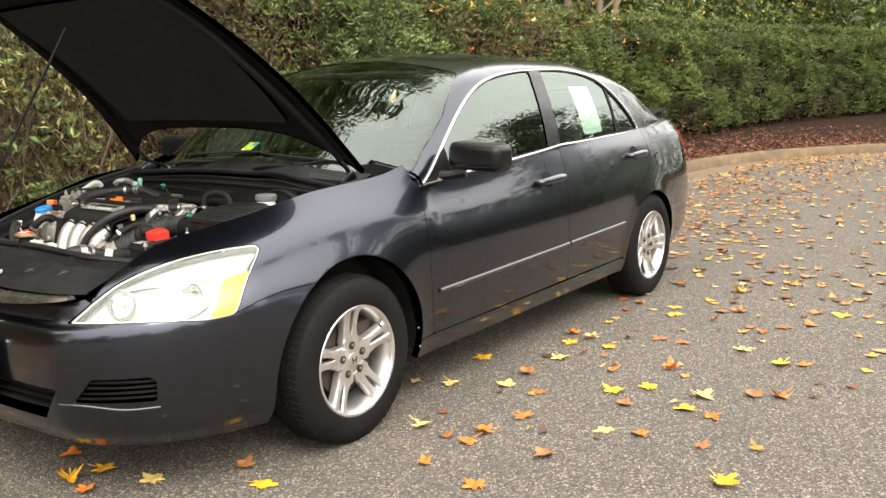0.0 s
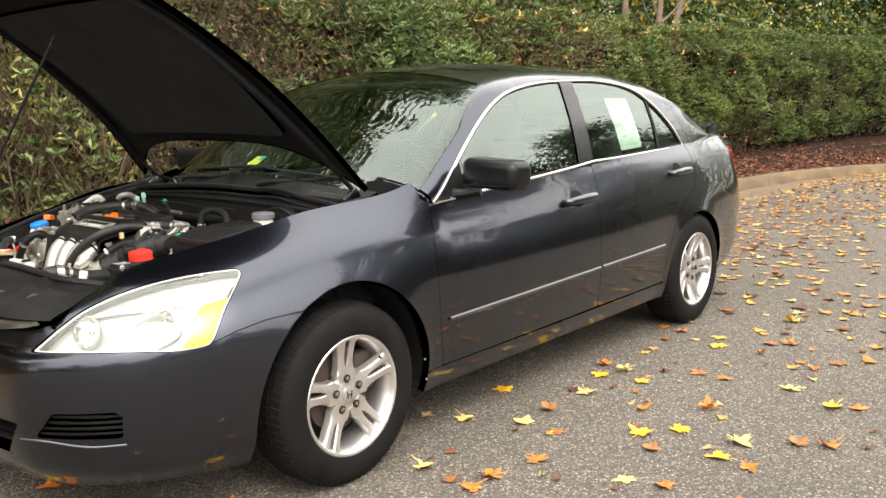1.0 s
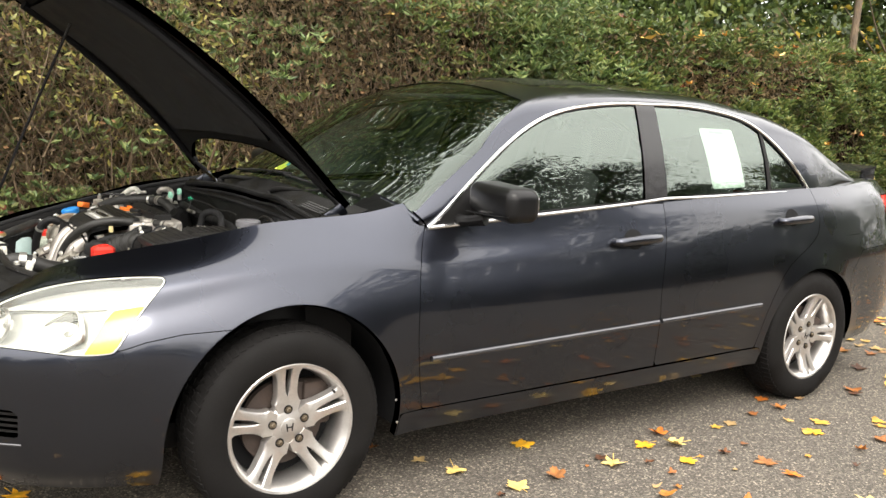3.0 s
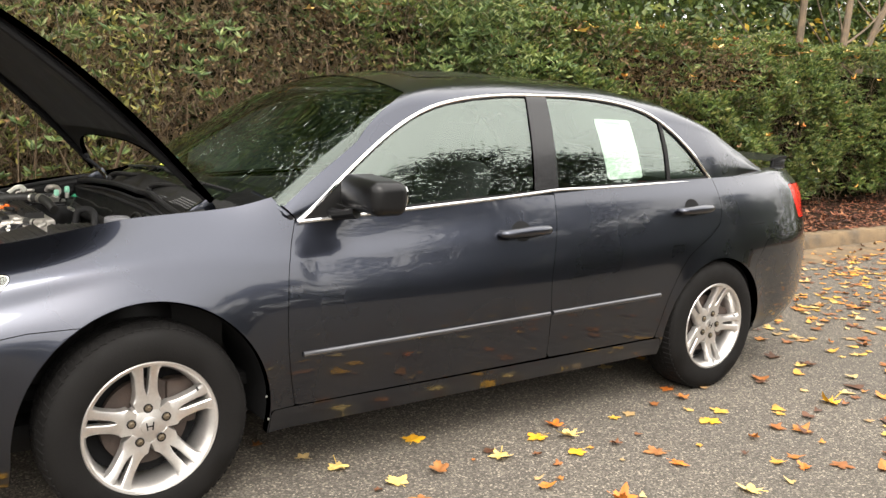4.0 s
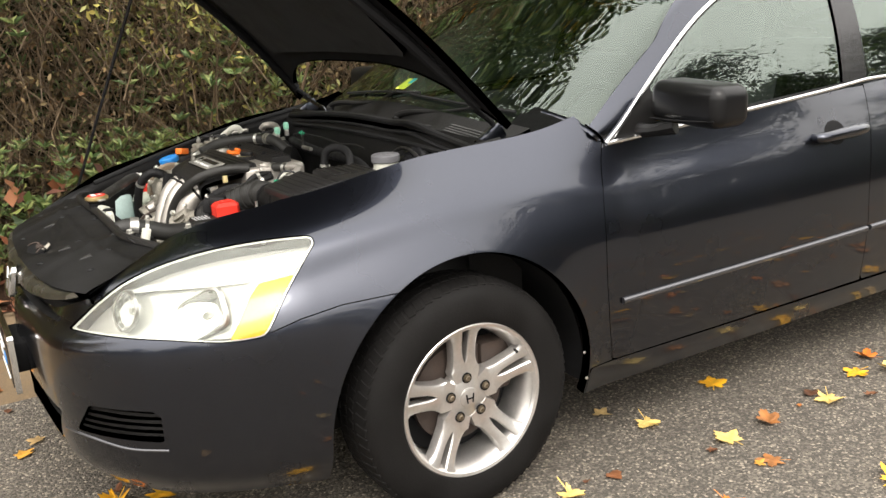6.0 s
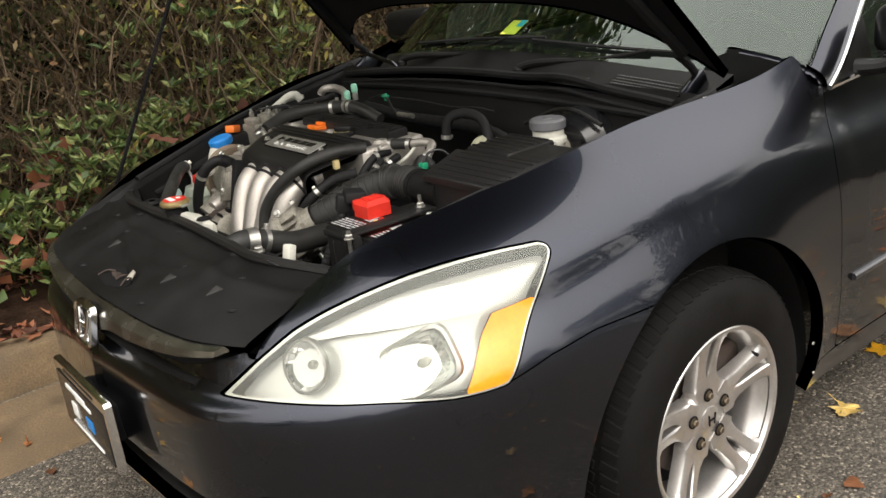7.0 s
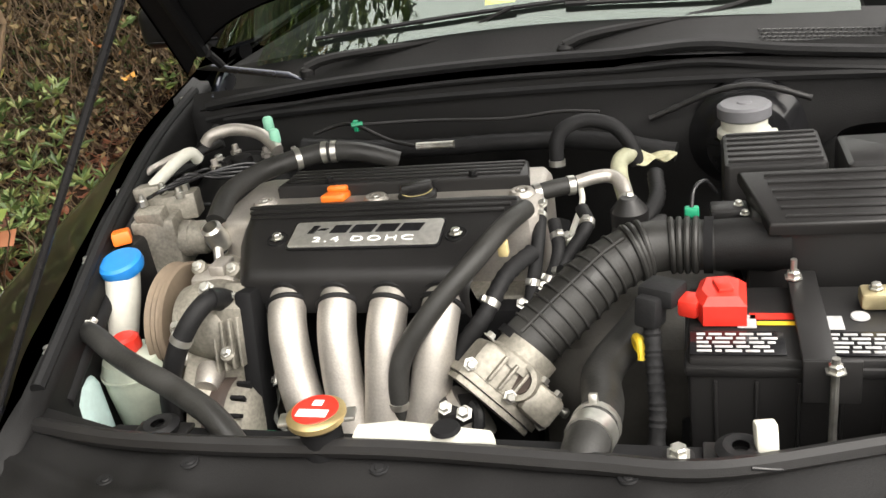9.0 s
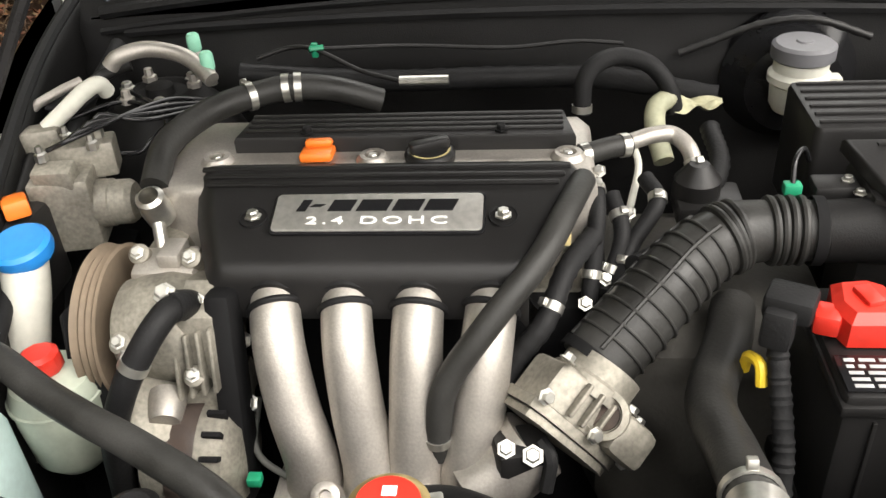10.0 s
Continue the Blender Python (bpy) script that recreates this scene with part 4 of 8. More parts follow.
SIDE = Sheet.grid(body_grid())
if SIDE.N[np.argmin(np.abs(SIDE.P[:, 0] - 1.5) + np.abs(SIDE.P[:, 2] - 0.5)), 1] > 0:
    SIDE = Sheet(SIDE.P, -SIDE.N, [f[::-1] for f in SIDE.F])

WING = Sheet.grid(body_grid(wing=True))
if WING.N[np.argmin(np.abs(WING.P[:, 0]) + np.abs(WING.P[:, 2] - 0.8)), 1] > 0:
    WING = Sheet(WING.P, -WING.N, [f[::-1] for f in WING.F])


def fine_front(wing):
    """The front of the flank on a finer grid, for the lamps and the wing."""
    g = body_grid(760, 130, wing)
    s = Sheet.grid(g[:int(np.argmax(g[:, 60, 0] > 0.62))])
    return s if s.N[np.argmin(np.abs(s.P[:, 0]) + np.abs(s.P[:, 2] - 0.8)), 1] < 0 else Sheet(s.P, -s.N, [f[::-1] for f in s.F])


NOSE, FWING = fine_front(False), fine_front(True)


def arch(ax, rx, rz, grow=0.0):
    def f(P, A=None):
        up = np.sqrt(((P[:, 0] - ax) / (rx + grow)) ** 2 + (np.maximum(P[:, 2] - 0.30, 0) / (rz + grow)) ** 2)
        return up - 1
    return f


F_ARCH, R_ARCH = arch(AX0, 0.395, 0.415), arch(AX1, 0.375, 0.355)
GAP1 = [(0.49, 0.30), (0.465, 0.42), (0.453, 0.54), (0.455, 0.65), (0.472, 0.78), (0.522, 0.93)]
GAP2 = [(1.64, 0.31), (1.632, 0.50), (1.633, 0.65), (1.69, 0.85), (1.712, 0.99)]
GAP3 = [(2.31, 0.31), (2.37, 0.50), (2.49, 0.665), (2.66, 0.755), (2.755, 0.81), (2.787, 0.88), (2.772, 1.02)]
g1, g2, g3 = (list(map(tuple, spline(g, 14))) for g in (GAP1, GAP2, GAP3))
FRONT_DOOR = polygon(g1 + [(0.53, 1.2), (1.72, 1.2)] + g2[::-1])
REAR_DOOR = polygon(g2 + [(1.715, 1.2), (2.76, 1.2)] + g3[::-1])
LAMP_TOP = [(-0.888, 0.612), (-0.847, 0.657), (-0.82, 0.683), (-0.769, 0.723), (-0.697, 0.760), (-0.619, 0.784), (-0.533, 0.799), (-0.443, 0.807), (-0.376, 0.8085)]
LAMP_REAR = [(-0.376, 0.8085), (-0.364, 0.803), (-0.368, 0.792), (-0.393, 0.768), (-0.433, 0.721), (-0.478, 0.668), (-0.518, 0.615), (-0.535, 0.607)]
LAMP_FOOT = [(-0.535, 0.607), (-0.57, 0.604), (-0.617, 0.604), (-0.672, 0.610), (-0.724, 0.615), (-0.779, 0.616), (-0.826, 0.615), (-0.888, 0.612)]
HEADLIGHT = polygon([tuple(p) for e in (LAMP_TOP, LAMP_REAR, LAMP_FOOT) for p in spline(e, 26)[:-1]])
FENDER = polygon([(-0.838, 0.675), (-0.60, 0.640), (-0.52, 0.612), (-0.44, 0.636), (-0.34, 0.652), (-0.2, 0.657), (-0.2, 0.05), (0.40, 0.05), (0.40, 0.298)] + g1 + [(0.522, 0.93), (0.44, 1.02), (0.40, 1.08), (0.38, 1.3), (-0.838, 1.3)])
BUMPER = polygon([(-1.3, 0.05), (-0.2, 0.05), (-0.2, 0.657), (-0.34, 0.652), (-0.44, 0.636), (-0.52, 0.612), (-0.60, 0.640), (-0.838, 0.675), (-0.838, 1.0), (-1.3, 1.0)])
SILL = polygon([(0.40, 0.05), (2.42, 0.05), (2.35, 0.305), (0.40, 0.298)])
QUARTER = polygon(g3 + [(2.76, 1.3), (4.2, 1.3), (4.2, 0.76), (3.16, 0.72), (3.05, 0.60), (3.0, 0.05), (2.42, 0.05), (2.35, 0.305)])
REAR_BUMPER = polygon([(3.0, 0.05), (3.05, 0.60), (3.16, 0.72), (4.2, 0.76), (4.2, 0.05)])
TAIL = polygon([(3.46, 0.985), (3.49, 0.90), (3.55, 0.80), (4.2, 0.79), (4.2, 0.985)])
GRILLE = polygon([(-0.53, 0.690), (-0.46, 0.663), (-0.36, 0.634), (-0.2, 0.622), (0.2, 0.622), (0.36, 0.634), (0.46, 0.663), (0.53, 0.690), (0.53, 0.80), (-0.53, 0.80)], (1, 2))
INTAKE = polygon([(-0.46, 0.40), (-0.38, 0.29), (0.38, 0.29), (0.46, 0.40)], (1, 2))
FOG = polygon([(-0.515, 0.362), (-0.555, 0.412), (-0.575, 0.440), (-0.715, 0.442), (-0.728, 0.428), (-0.722, 0.360)], (1, 2))
G = 0.0013


def inside(f, gap=G):
    return lambda P, A: f(P) - gap


def outside(f, gap=G):
    return lambda P, A: -f(P) - gap


def both(name, sheet, mat, depth=0.025, label="", mirror=True):
    a = sheet.build(name, mat, car, depth, label)
    if mirror:
        sheet.mirrored().build(name, mat, car, depth, label)
    return a


BONNET_GAP = lambda P, A: np.where(P[:, 0] < 0.2, np.abs(P[:, 1]) - table(np.clip(P[:, 0], -0.86, 0.30), [-0.86, -0.66, -0.49, -0.25, 0.06, 0.30], [0.535, 0.55, 0.59, 0.653, 0.723, 0.75]) + 0.004, 1.0)
both("front_fender", FWING.clip(inside(FENDER)).clip(BONNET_GAP).clip(F_ARCH).clip(outside(HEADLIGHT, 0.0018)), PAINT, 0.03)
BELT_LINE = lambda P, A: table(P[:, 0], [0.3, 0.52, 1.0, 1.72], [0.910, 0.925, 0.945, 0.985]) + 0.001 - P[:, 2]
both("front_door_panel", WING.clip(inside(FRONT_DOOR)).clip(BELT_LINE), PAINT)
both("rear_door_panel", SIDE.clip(inside(REAR_DOOR)).clip(R_ARCH), PAINT)
both("side_sill", SIDE.clip(inside(SILL, 0.001)).clip(R_ARCH).clip(F_ARCH), PAINT)
both("quarter_panel", SIDE.clip(inside(QUARTER)).clip(R_ARCH).clip(outside(TAIL)), PAINT, 0.04)
both("rear_bumper", SIDE.clip(inside(REAR_BUMPER)).clip(R_ARCH), PAINT, 0.04)
both("front_bumper", NOSE.clip(inside(BUMPER)).clip(F_ARCH).clip(outside(HEADLIGHT, 0.0022)).clip(outside(GRILLE, 0)).clip(outside(INTAKE, 0)).clip(outside(FOG, 0)), PAINT, 0.045)
both("tail_light", SIDE.clip(inside(TAIL, 0.003)), TAILRED, 0.03, "red tail lamp lens")

# ---- the upper body ----
ROOF_X = [0.10, 0.30, 0.45, 0.60, 0.75, 0.95, 1.10, 1.30, 1.7, 2.1, 2.5, 2.8, 3.1, 3.32, 3.45]
ROOF_Z = [0.91, 1.025, 1.113, 1.205, 1.285, 1.393, 1.446, 1.474, 1.492, 1.487, 1.445, 1.362, 1.222, 1.105, 1.065]


def hoop_grid(nx=230, n=70):
    xs = np.linspace(0.28, 3.42, nx)
    G, A = np.zeros((nx, n, 3)), np.zeros((nx, n, 2))
    for i, x in enumerate(xs):
        zb = float(table(x, [0.3, 0.52, 1.0, 1.72, 2.77, 3.1, 3.42], [0.91, 0.925, 0.945, 0.985, 1.02, 1.035, 1.045]))
        yb = float(table(x, [0.3, 0.52, 1.0, 1.72, 2.77, 3.1, 3.42], [0.812, 0.822, 0.820, 0.807, 0.782, 0.740, 0.694]))
        zt = float(table(x, ROOF_X, ROOF_Z))
        crown = 0.083 - 0.03 * np.clip((x - 2.4) / 0.9, 0, 1)
        lean = 0.36
        drop = 0.012 * float(np.clip((1.12 - x) / 0.5, 0, 1))
        top = lambda w: zt - crown * (w / 0.7) ** 2 - drop * (w / 0.7) ** 6
        # where the side line meets the crowned top
        y = yb
        for _ in range(30):
            z = top(y)
            y = 0.5 * y + 0.5 * max(yb - lean * (z - zb), 0.35)
        zc = max(top(y), zb + 0.004)
        r = min(0.026 + 0.06 * float(np.clip((x - 1.0) / 0.3, 0, 1)), 0.6 * (zc - zb)) * (1 - 0.55 * float(np.clip((x - 2.5) / 0.4, 0, 1)))
        s0, s1 = np.array([yb, zb]), np.array([y, zc])
        e = (s1 - s0) / max(np.linalg.norm(s1 - s0), 1e-6)
        a = s1 - e * r
        yt = max(y - r * 1.15, 0.05)
        c = np.array([yt, top(yt)])
        pts = []
        for t in np.linspace(0, 1, 22):
            pts.append(np.array([*(s0 + (a - s0) * t)]) + np.array([0.012 * math.sin(math.pi * t), 0]))
        for t in np.linspace(0, 1, 17)[1:]:
            pts.append((1 - t) ** 2 * a + 2 * t * (1 - t) * s1 + t * t * c)
        m = n - len(pts)
        for t in np.linspace(0, 1, m + 1)[1:]:
            yy = yt * (1 - t)
            pts.append(np.array([yy, top(yy)]))
        pts = np.array(pts)
        G[i, :, 0], G[i, :, 1], G[i, :, 2] = x, -pts[:, 0], pts[:, 1]
        A[i, :, 0] = np.linspace(0, 1, n)
        A[i, :, 1] = pts[:, 0] - yt
    return G, A


_g, _a = hoop_grid()
TOP = Sheet.grid(_g, _a)
if TOP.N[np.argmin(np.abs(TOP.P[:, 0] - 1.7) + np.abs(TOP.P[:, 1])), 2] < 0:
    TOP = Sheet(TOP.P, -TOP.N, [f[::-1] for f in TOP.F], TOP.A)
WINDOW_LINE = list(map(tuple, spline([(0.520, 0.922), (0.716, 1.072), (0.932, 1.221), (1.101, 1.308), (1.273, 1.357), (1.51, 1.388), (1.75, 1.398), (2.035, 1.395), (2.323, 1.357), (2.499, 1.285), (2.647, 1.163), (2.775, 1.022)], 60)))
DLO = polygon(WINDOW_LINE + [(1.72, 0.990), (1.0, 0.950)])


def rear_glass_edge(P):
    return np.minimum(P[:, 0] - 2.62 - 0.10 * (1 - (P[:, 1] / 0.5) ** 2) * 0, 3.30 - P[:, 0] - 0.12 * (P[:, 1] / 0.6) ** 2)


WS_BASE = lambda P: P[:, 0] - 0.295 - 0.055 * np.abs(P[:, 1] / 0.65) ** 3
WS_HEAD = lambda P: 1.10 - P[:, 0] - 0.02 * (P[:, 1] / 0.6) ** 2
EDGE = lambda A: -A[:, 1] - 0.002
FOOT = lambda P: np.where(np.abs(P[:, 1]) > 0.62, (P[:, 0] - 0.5245) + 0.9 * np.maximum(P[:, 2] - 0.93, 0) + 0.004, 1.0)
windscreen = lambda P, A: np.minimum(np.minimum(WS_HEAD(P), WS_BASE(P)), np.minimum(EDGE(A) + 0.042 * np.clip((1.06 - P[:, 0]) / 0.25, 0, 1), FOOT(P)))
backlight = lambda P, A: np.minimum(rear_glass_edge(P), EDGE(A) - 0.02)
sunroof = polygon([(1.27, -0.42), (1.27, 0.42), (1.72, 0.42), (1.72, -0.42)], (0, 1))
above_gap = lambda P, A: (P[:, 0] - 0.5245) + 0.9 * np.maximum(P[:, 2] - 0.93, 0)
shell = TOP.clip(lambda P, A: -DLO(P)).clip(lambda P, A: -windscreen(P, A)).clip(lambda P, A: -backlight(P, A)).clip(above_gap)
roof = shell.clip(lambda P, A: -A[:, 1]).clip(lambda P, A: np.minimum(P[:, 0] - 1.08, 2.75 - P[:, 0])).clip(lambda P, A: -sunroof(P) - 0.003)
pillars = shell.clip(lambda P, A: np.maximum(A[:, 1], np.maximum(1.08 - P[:, 0], P[:, 0] - 2.75)))


def full(sheet):
    """A half sheet joined to its mirror image."""
    m = sheet.mirrored()
    k = len(sheet.P)
    return Sheet(np.vstack([sheet.P, m.P]), np.vstack([sheet.N, m.N]), sheet.F + [tuple(i + k for i in f) for f in m.F], np.vstack([sheet.A, m.A]))


full(roof).build("roof", PAINT, car, 0.0)
both("pillar_panel", pillars, PAINT, 0.02)
GAP_SIDE = lambda P: (P[:, 0] - 0.5245) + 0.9 * np.maximum(P[:, 2] - 0.93, 0)
corner = TOP.clip(lambda P, A: np.minimum(0.006 - GAP_SIDE(P), GAP_SIDE(P) + 0.020)).clip(lambda P, A: np.minimum(np.abs(P[:, 1]) - 0.655, P[:, 2] - 0.93)).clip(lambda P, A: -windscreen(P, A))
both("wing_corner", corner.moved(-0.009), PAINT, 0.0)
full(TOP.clip(lambda P, A: sunroof(P) - 0.002).moved(0.001)).build("sunroof", GLOSSBLACK, car, 0.0, "dark tinted glass sunroof")
full(TOP.clip(lambda P, A: windscreen(P, A) + 0.004).moved(-0.003)).build("windscreen", SHIELD, car, 0.0, "curved green-tinted windscreen").visible_shadow = False
full(TOP.clip(backlight).moved(-0.003)).build("rear_window", SHIELD, car, 0.0).visible_shadow = False
LEFT = TOP.P[:, 1] < -0.35
both("window_gasket", TOP.clip(lambda P, A: DLO(P)).clip(lambda P, A: 0.016 - DLO(P)).moved(0.001), RUBBER, 0.006)
_o = np.array(WINDOW_LINE + [(1.72, 0.990), (1.0, 0.950), WINDOW_LINE[0]])
_s = np.concatenate([[0], np.cumsum(np.linalg.norm(np.diff(_o, axis=0), axis=1))])
_q = np.stack([np.interp(np.linspace(0, _s[-1], 241), _s, _o[:, k]) for k in (0, 1)], axis=1)
_in = np.array([1.75, 1.12])
_p = []
for x, z in _q:
    w = (_in - (x, z)) * 0.0065 / max(np.hypot(*(_in - (x, z))), 1e-6)
    x, z = x + w[0], z + w[1] * 1.3
    d = np.where(LEFT, (TOP.P[:, 0] - x) ** 2 + (TOP.P[:, 2] - z) ** 2, 9.0)
    k = np.argsort(d)[:6]
    _p.append((x, float(np.average(TOP.P[k, 1], weights=1 / (d[k] + 1e-6))) - 0.004, z))
_p = np.array(_p)
for _ in range(4):
    _p[1:-1, 1] = (_p[:-2, 1] + 2 * _p[1:-1, 1] + _p[2:, 1]) / 4
for s_ in (1, -1):
    part("window_trim", bm_tube([(x, y * s_, z) for x, y, z in _p[::2]], 0.0075, 240, 8), CHROME, car, "polished chrome window surround")
B_PILLAR = polygon([(1.605, 0.97), (1.742, 0.97), (1.778, 1.42), (1.665, 1.42)])
Q_BAR = polygon([(2.443, 1.0), (2.468, 1.0), (2.488, 1.33), (2.465, 1.33)])
inner = TOP.clip(lambda P, A: DLO(P) - 0.0135)
both("door_pillar_trim", inner.clip(lambda P, A: B_PILLAR(P)).moved(0.002), GLOSSBLACK, 0.01)
both("quarter_divider", inner.clip(lambda P, A: Q_BAR(P)).moved(0.001), PLASTIC, 0.01)
MIRROR_TRI = polygon([(0.50, 0.90), (0.73, 0.90), (0.73, 1.09), (0.50, 0.95)])
both("mirror_base", inner.clip(lambda P, A: MIRROR_TRI(P)).moved(0.001), PLASTIC, 0.01)
panes = inner.clip(lambda P, A: -B_PILLAR(P)).clip(lambda P, A: -Q_BAR(P)).clip(lambda P, A: -MIRROR_TRI(P)).moved(-0.004)
for n_, lo, hi in (("front_side_window", 0.4, 1.69), ("rear_side_window", 1.69, 2.455), ("quarter_window", 2.455, 3.0)):
    s_ = panes.clip(lambda P, A: np.minimum(P[:, 0] - lo, hi - P[:, 0]))
    for t_ in (s_, s_.mirrored()):
        t_.build(n_, GLASS, car, 0.0, "green-tinted side glass").visible_shadow = False

# the boot lid with its lip spoiler
def deck():
    xs, n = np.linspace(3.22, 3.80, 30), 25
    G = np.zeros((30, n, 3))
    for i, x in enumerate(xs):
        w = float(table(x, [3.2, 3.4, 3.6, 3.72, 3.80], [0.75, 0.735, 0.70, 0.63, 0.52]))
        for j, t in enumerate(np.linspace(-1, 1, n)):
            G[i, j] = (x, (w - 0.060) * t, 1.046 + 0.030 * (1 - t * t) + 0.008 * (x - 3.4) + 0.02 * max(0, x - 3.6) * (1 - t * t))
    s = Sheet.grid(G)
    if s.N[:, 2].sum() < 0:
        s = Sheet(s.P, -s.N, [f[::-1] for f in s.F])
    s.build("boot_lid", PAINT, car, 0.05)
    # the rounded shoulder between the flank's upper edge and the lid
    edge = np.array([p for p in body_grid(420)[:, -1] if p[0] > 2.95 and p[1] < -0.30])
    roll = [(0.0, -0.010), (0.000, 0.002), (0.010, 0.012), (0.026, 0.020), (0.045, 0.026), (0.070, 0.029), (0.11, 0.022)]
    inward = np.stack([-(edge[:, 0] - 3.1) * 0.35, np.full(len(edge), 1.0)], axis=1)
    inward /= np.linalg.norm(inward, axis=1, keepdims=True)
    g = Sheet.grid(np.array([[(p[0] + n[0] * o, p[1] + n[1] * o, p[2] + dz * np.clip((p[0] - 2.95) / 0.4, 0, 1) - 0.006 * np.clip((3.35 - p[0]) / 0.4, 0, 1)) for o, dz in roll] for p, n in zip(edge, inward)]))
    if g.N[:, 2].sum() < 0:
        g = Sheet(g.P, -g.N, [f[::-1] for f in g.F])
    both("shoulder_panel", g, PAINT, 0.0)
    prof = [(-0.19, 1.100), (-0.10, 1.118), (-0.01, 1.130), (0.0, 1.124), (-0.008, 1.114), (-0.10, 1.104)]
    P = np.array([[(3.72 - 0.035 * (y / 0.575) ** 2 + px, y, pz - 0.004 * (y / 0.575) ** 2) for px, pz in prof] for y in np.linspace(-0.60, 0.60, 31)])
    bm = bmesh.new()
    rows = [[bm.verts.new(p) for p in r] for r in P]
    for a, b in zip(rows, rows[1:]):
        for i in range(len(prof)):
            j = (i + 1) % len(prof)
            bm.faces.new((a[i], a[j], b[j], b[i]))
    bm.faces.new(rows[0]); bm.faces.new(rows[-1][::-1])
    bmesh.ops.recalc_face_normals(bm, faces=bm.faces[:])
    sp = part("spoiler", bm, GLOSSBLACK, car, "black plate spoiler on two feet")
    for y in (-0.588, 0.588):
        part("spoiler_foot", bm_box((0.12, 0.022, 0.075), (3.615, y, 1.075), 0.006, taper=0.95), GLOSSBLACK, sp)


deck()
part("floor_pan", bm_box((4.5, 1.30, 0.10), (1.45, 0, 0.26), 0.03), DARKBODY, car)
for y in (-1, 1):
    for ax in (AX0, AX1):
        n = 26
        bm = bmesh.new()
        r0 = 0.40 if ax == AX0 else 0.375
        rz = 0.42 if ax == AX0 else 0.36
        rings = []
        for yy in (0.865, 0.55):
            rings.append([bm.verts.new((ax + r0 * math.cos(a), y * yy, 0.30 + rz * math.sin(a))) for a in np.linspace(-0.12, math.pi + 0.12, n)])
        for i in range(n - 1):
            bm.faces.new((rings[0][i], rings[0][i + 1], rings[1][i + 1], rings[1][i]))
        bm.faces.new(rings[1])
        part("wheel_liner", bm, DARKBODY, car)


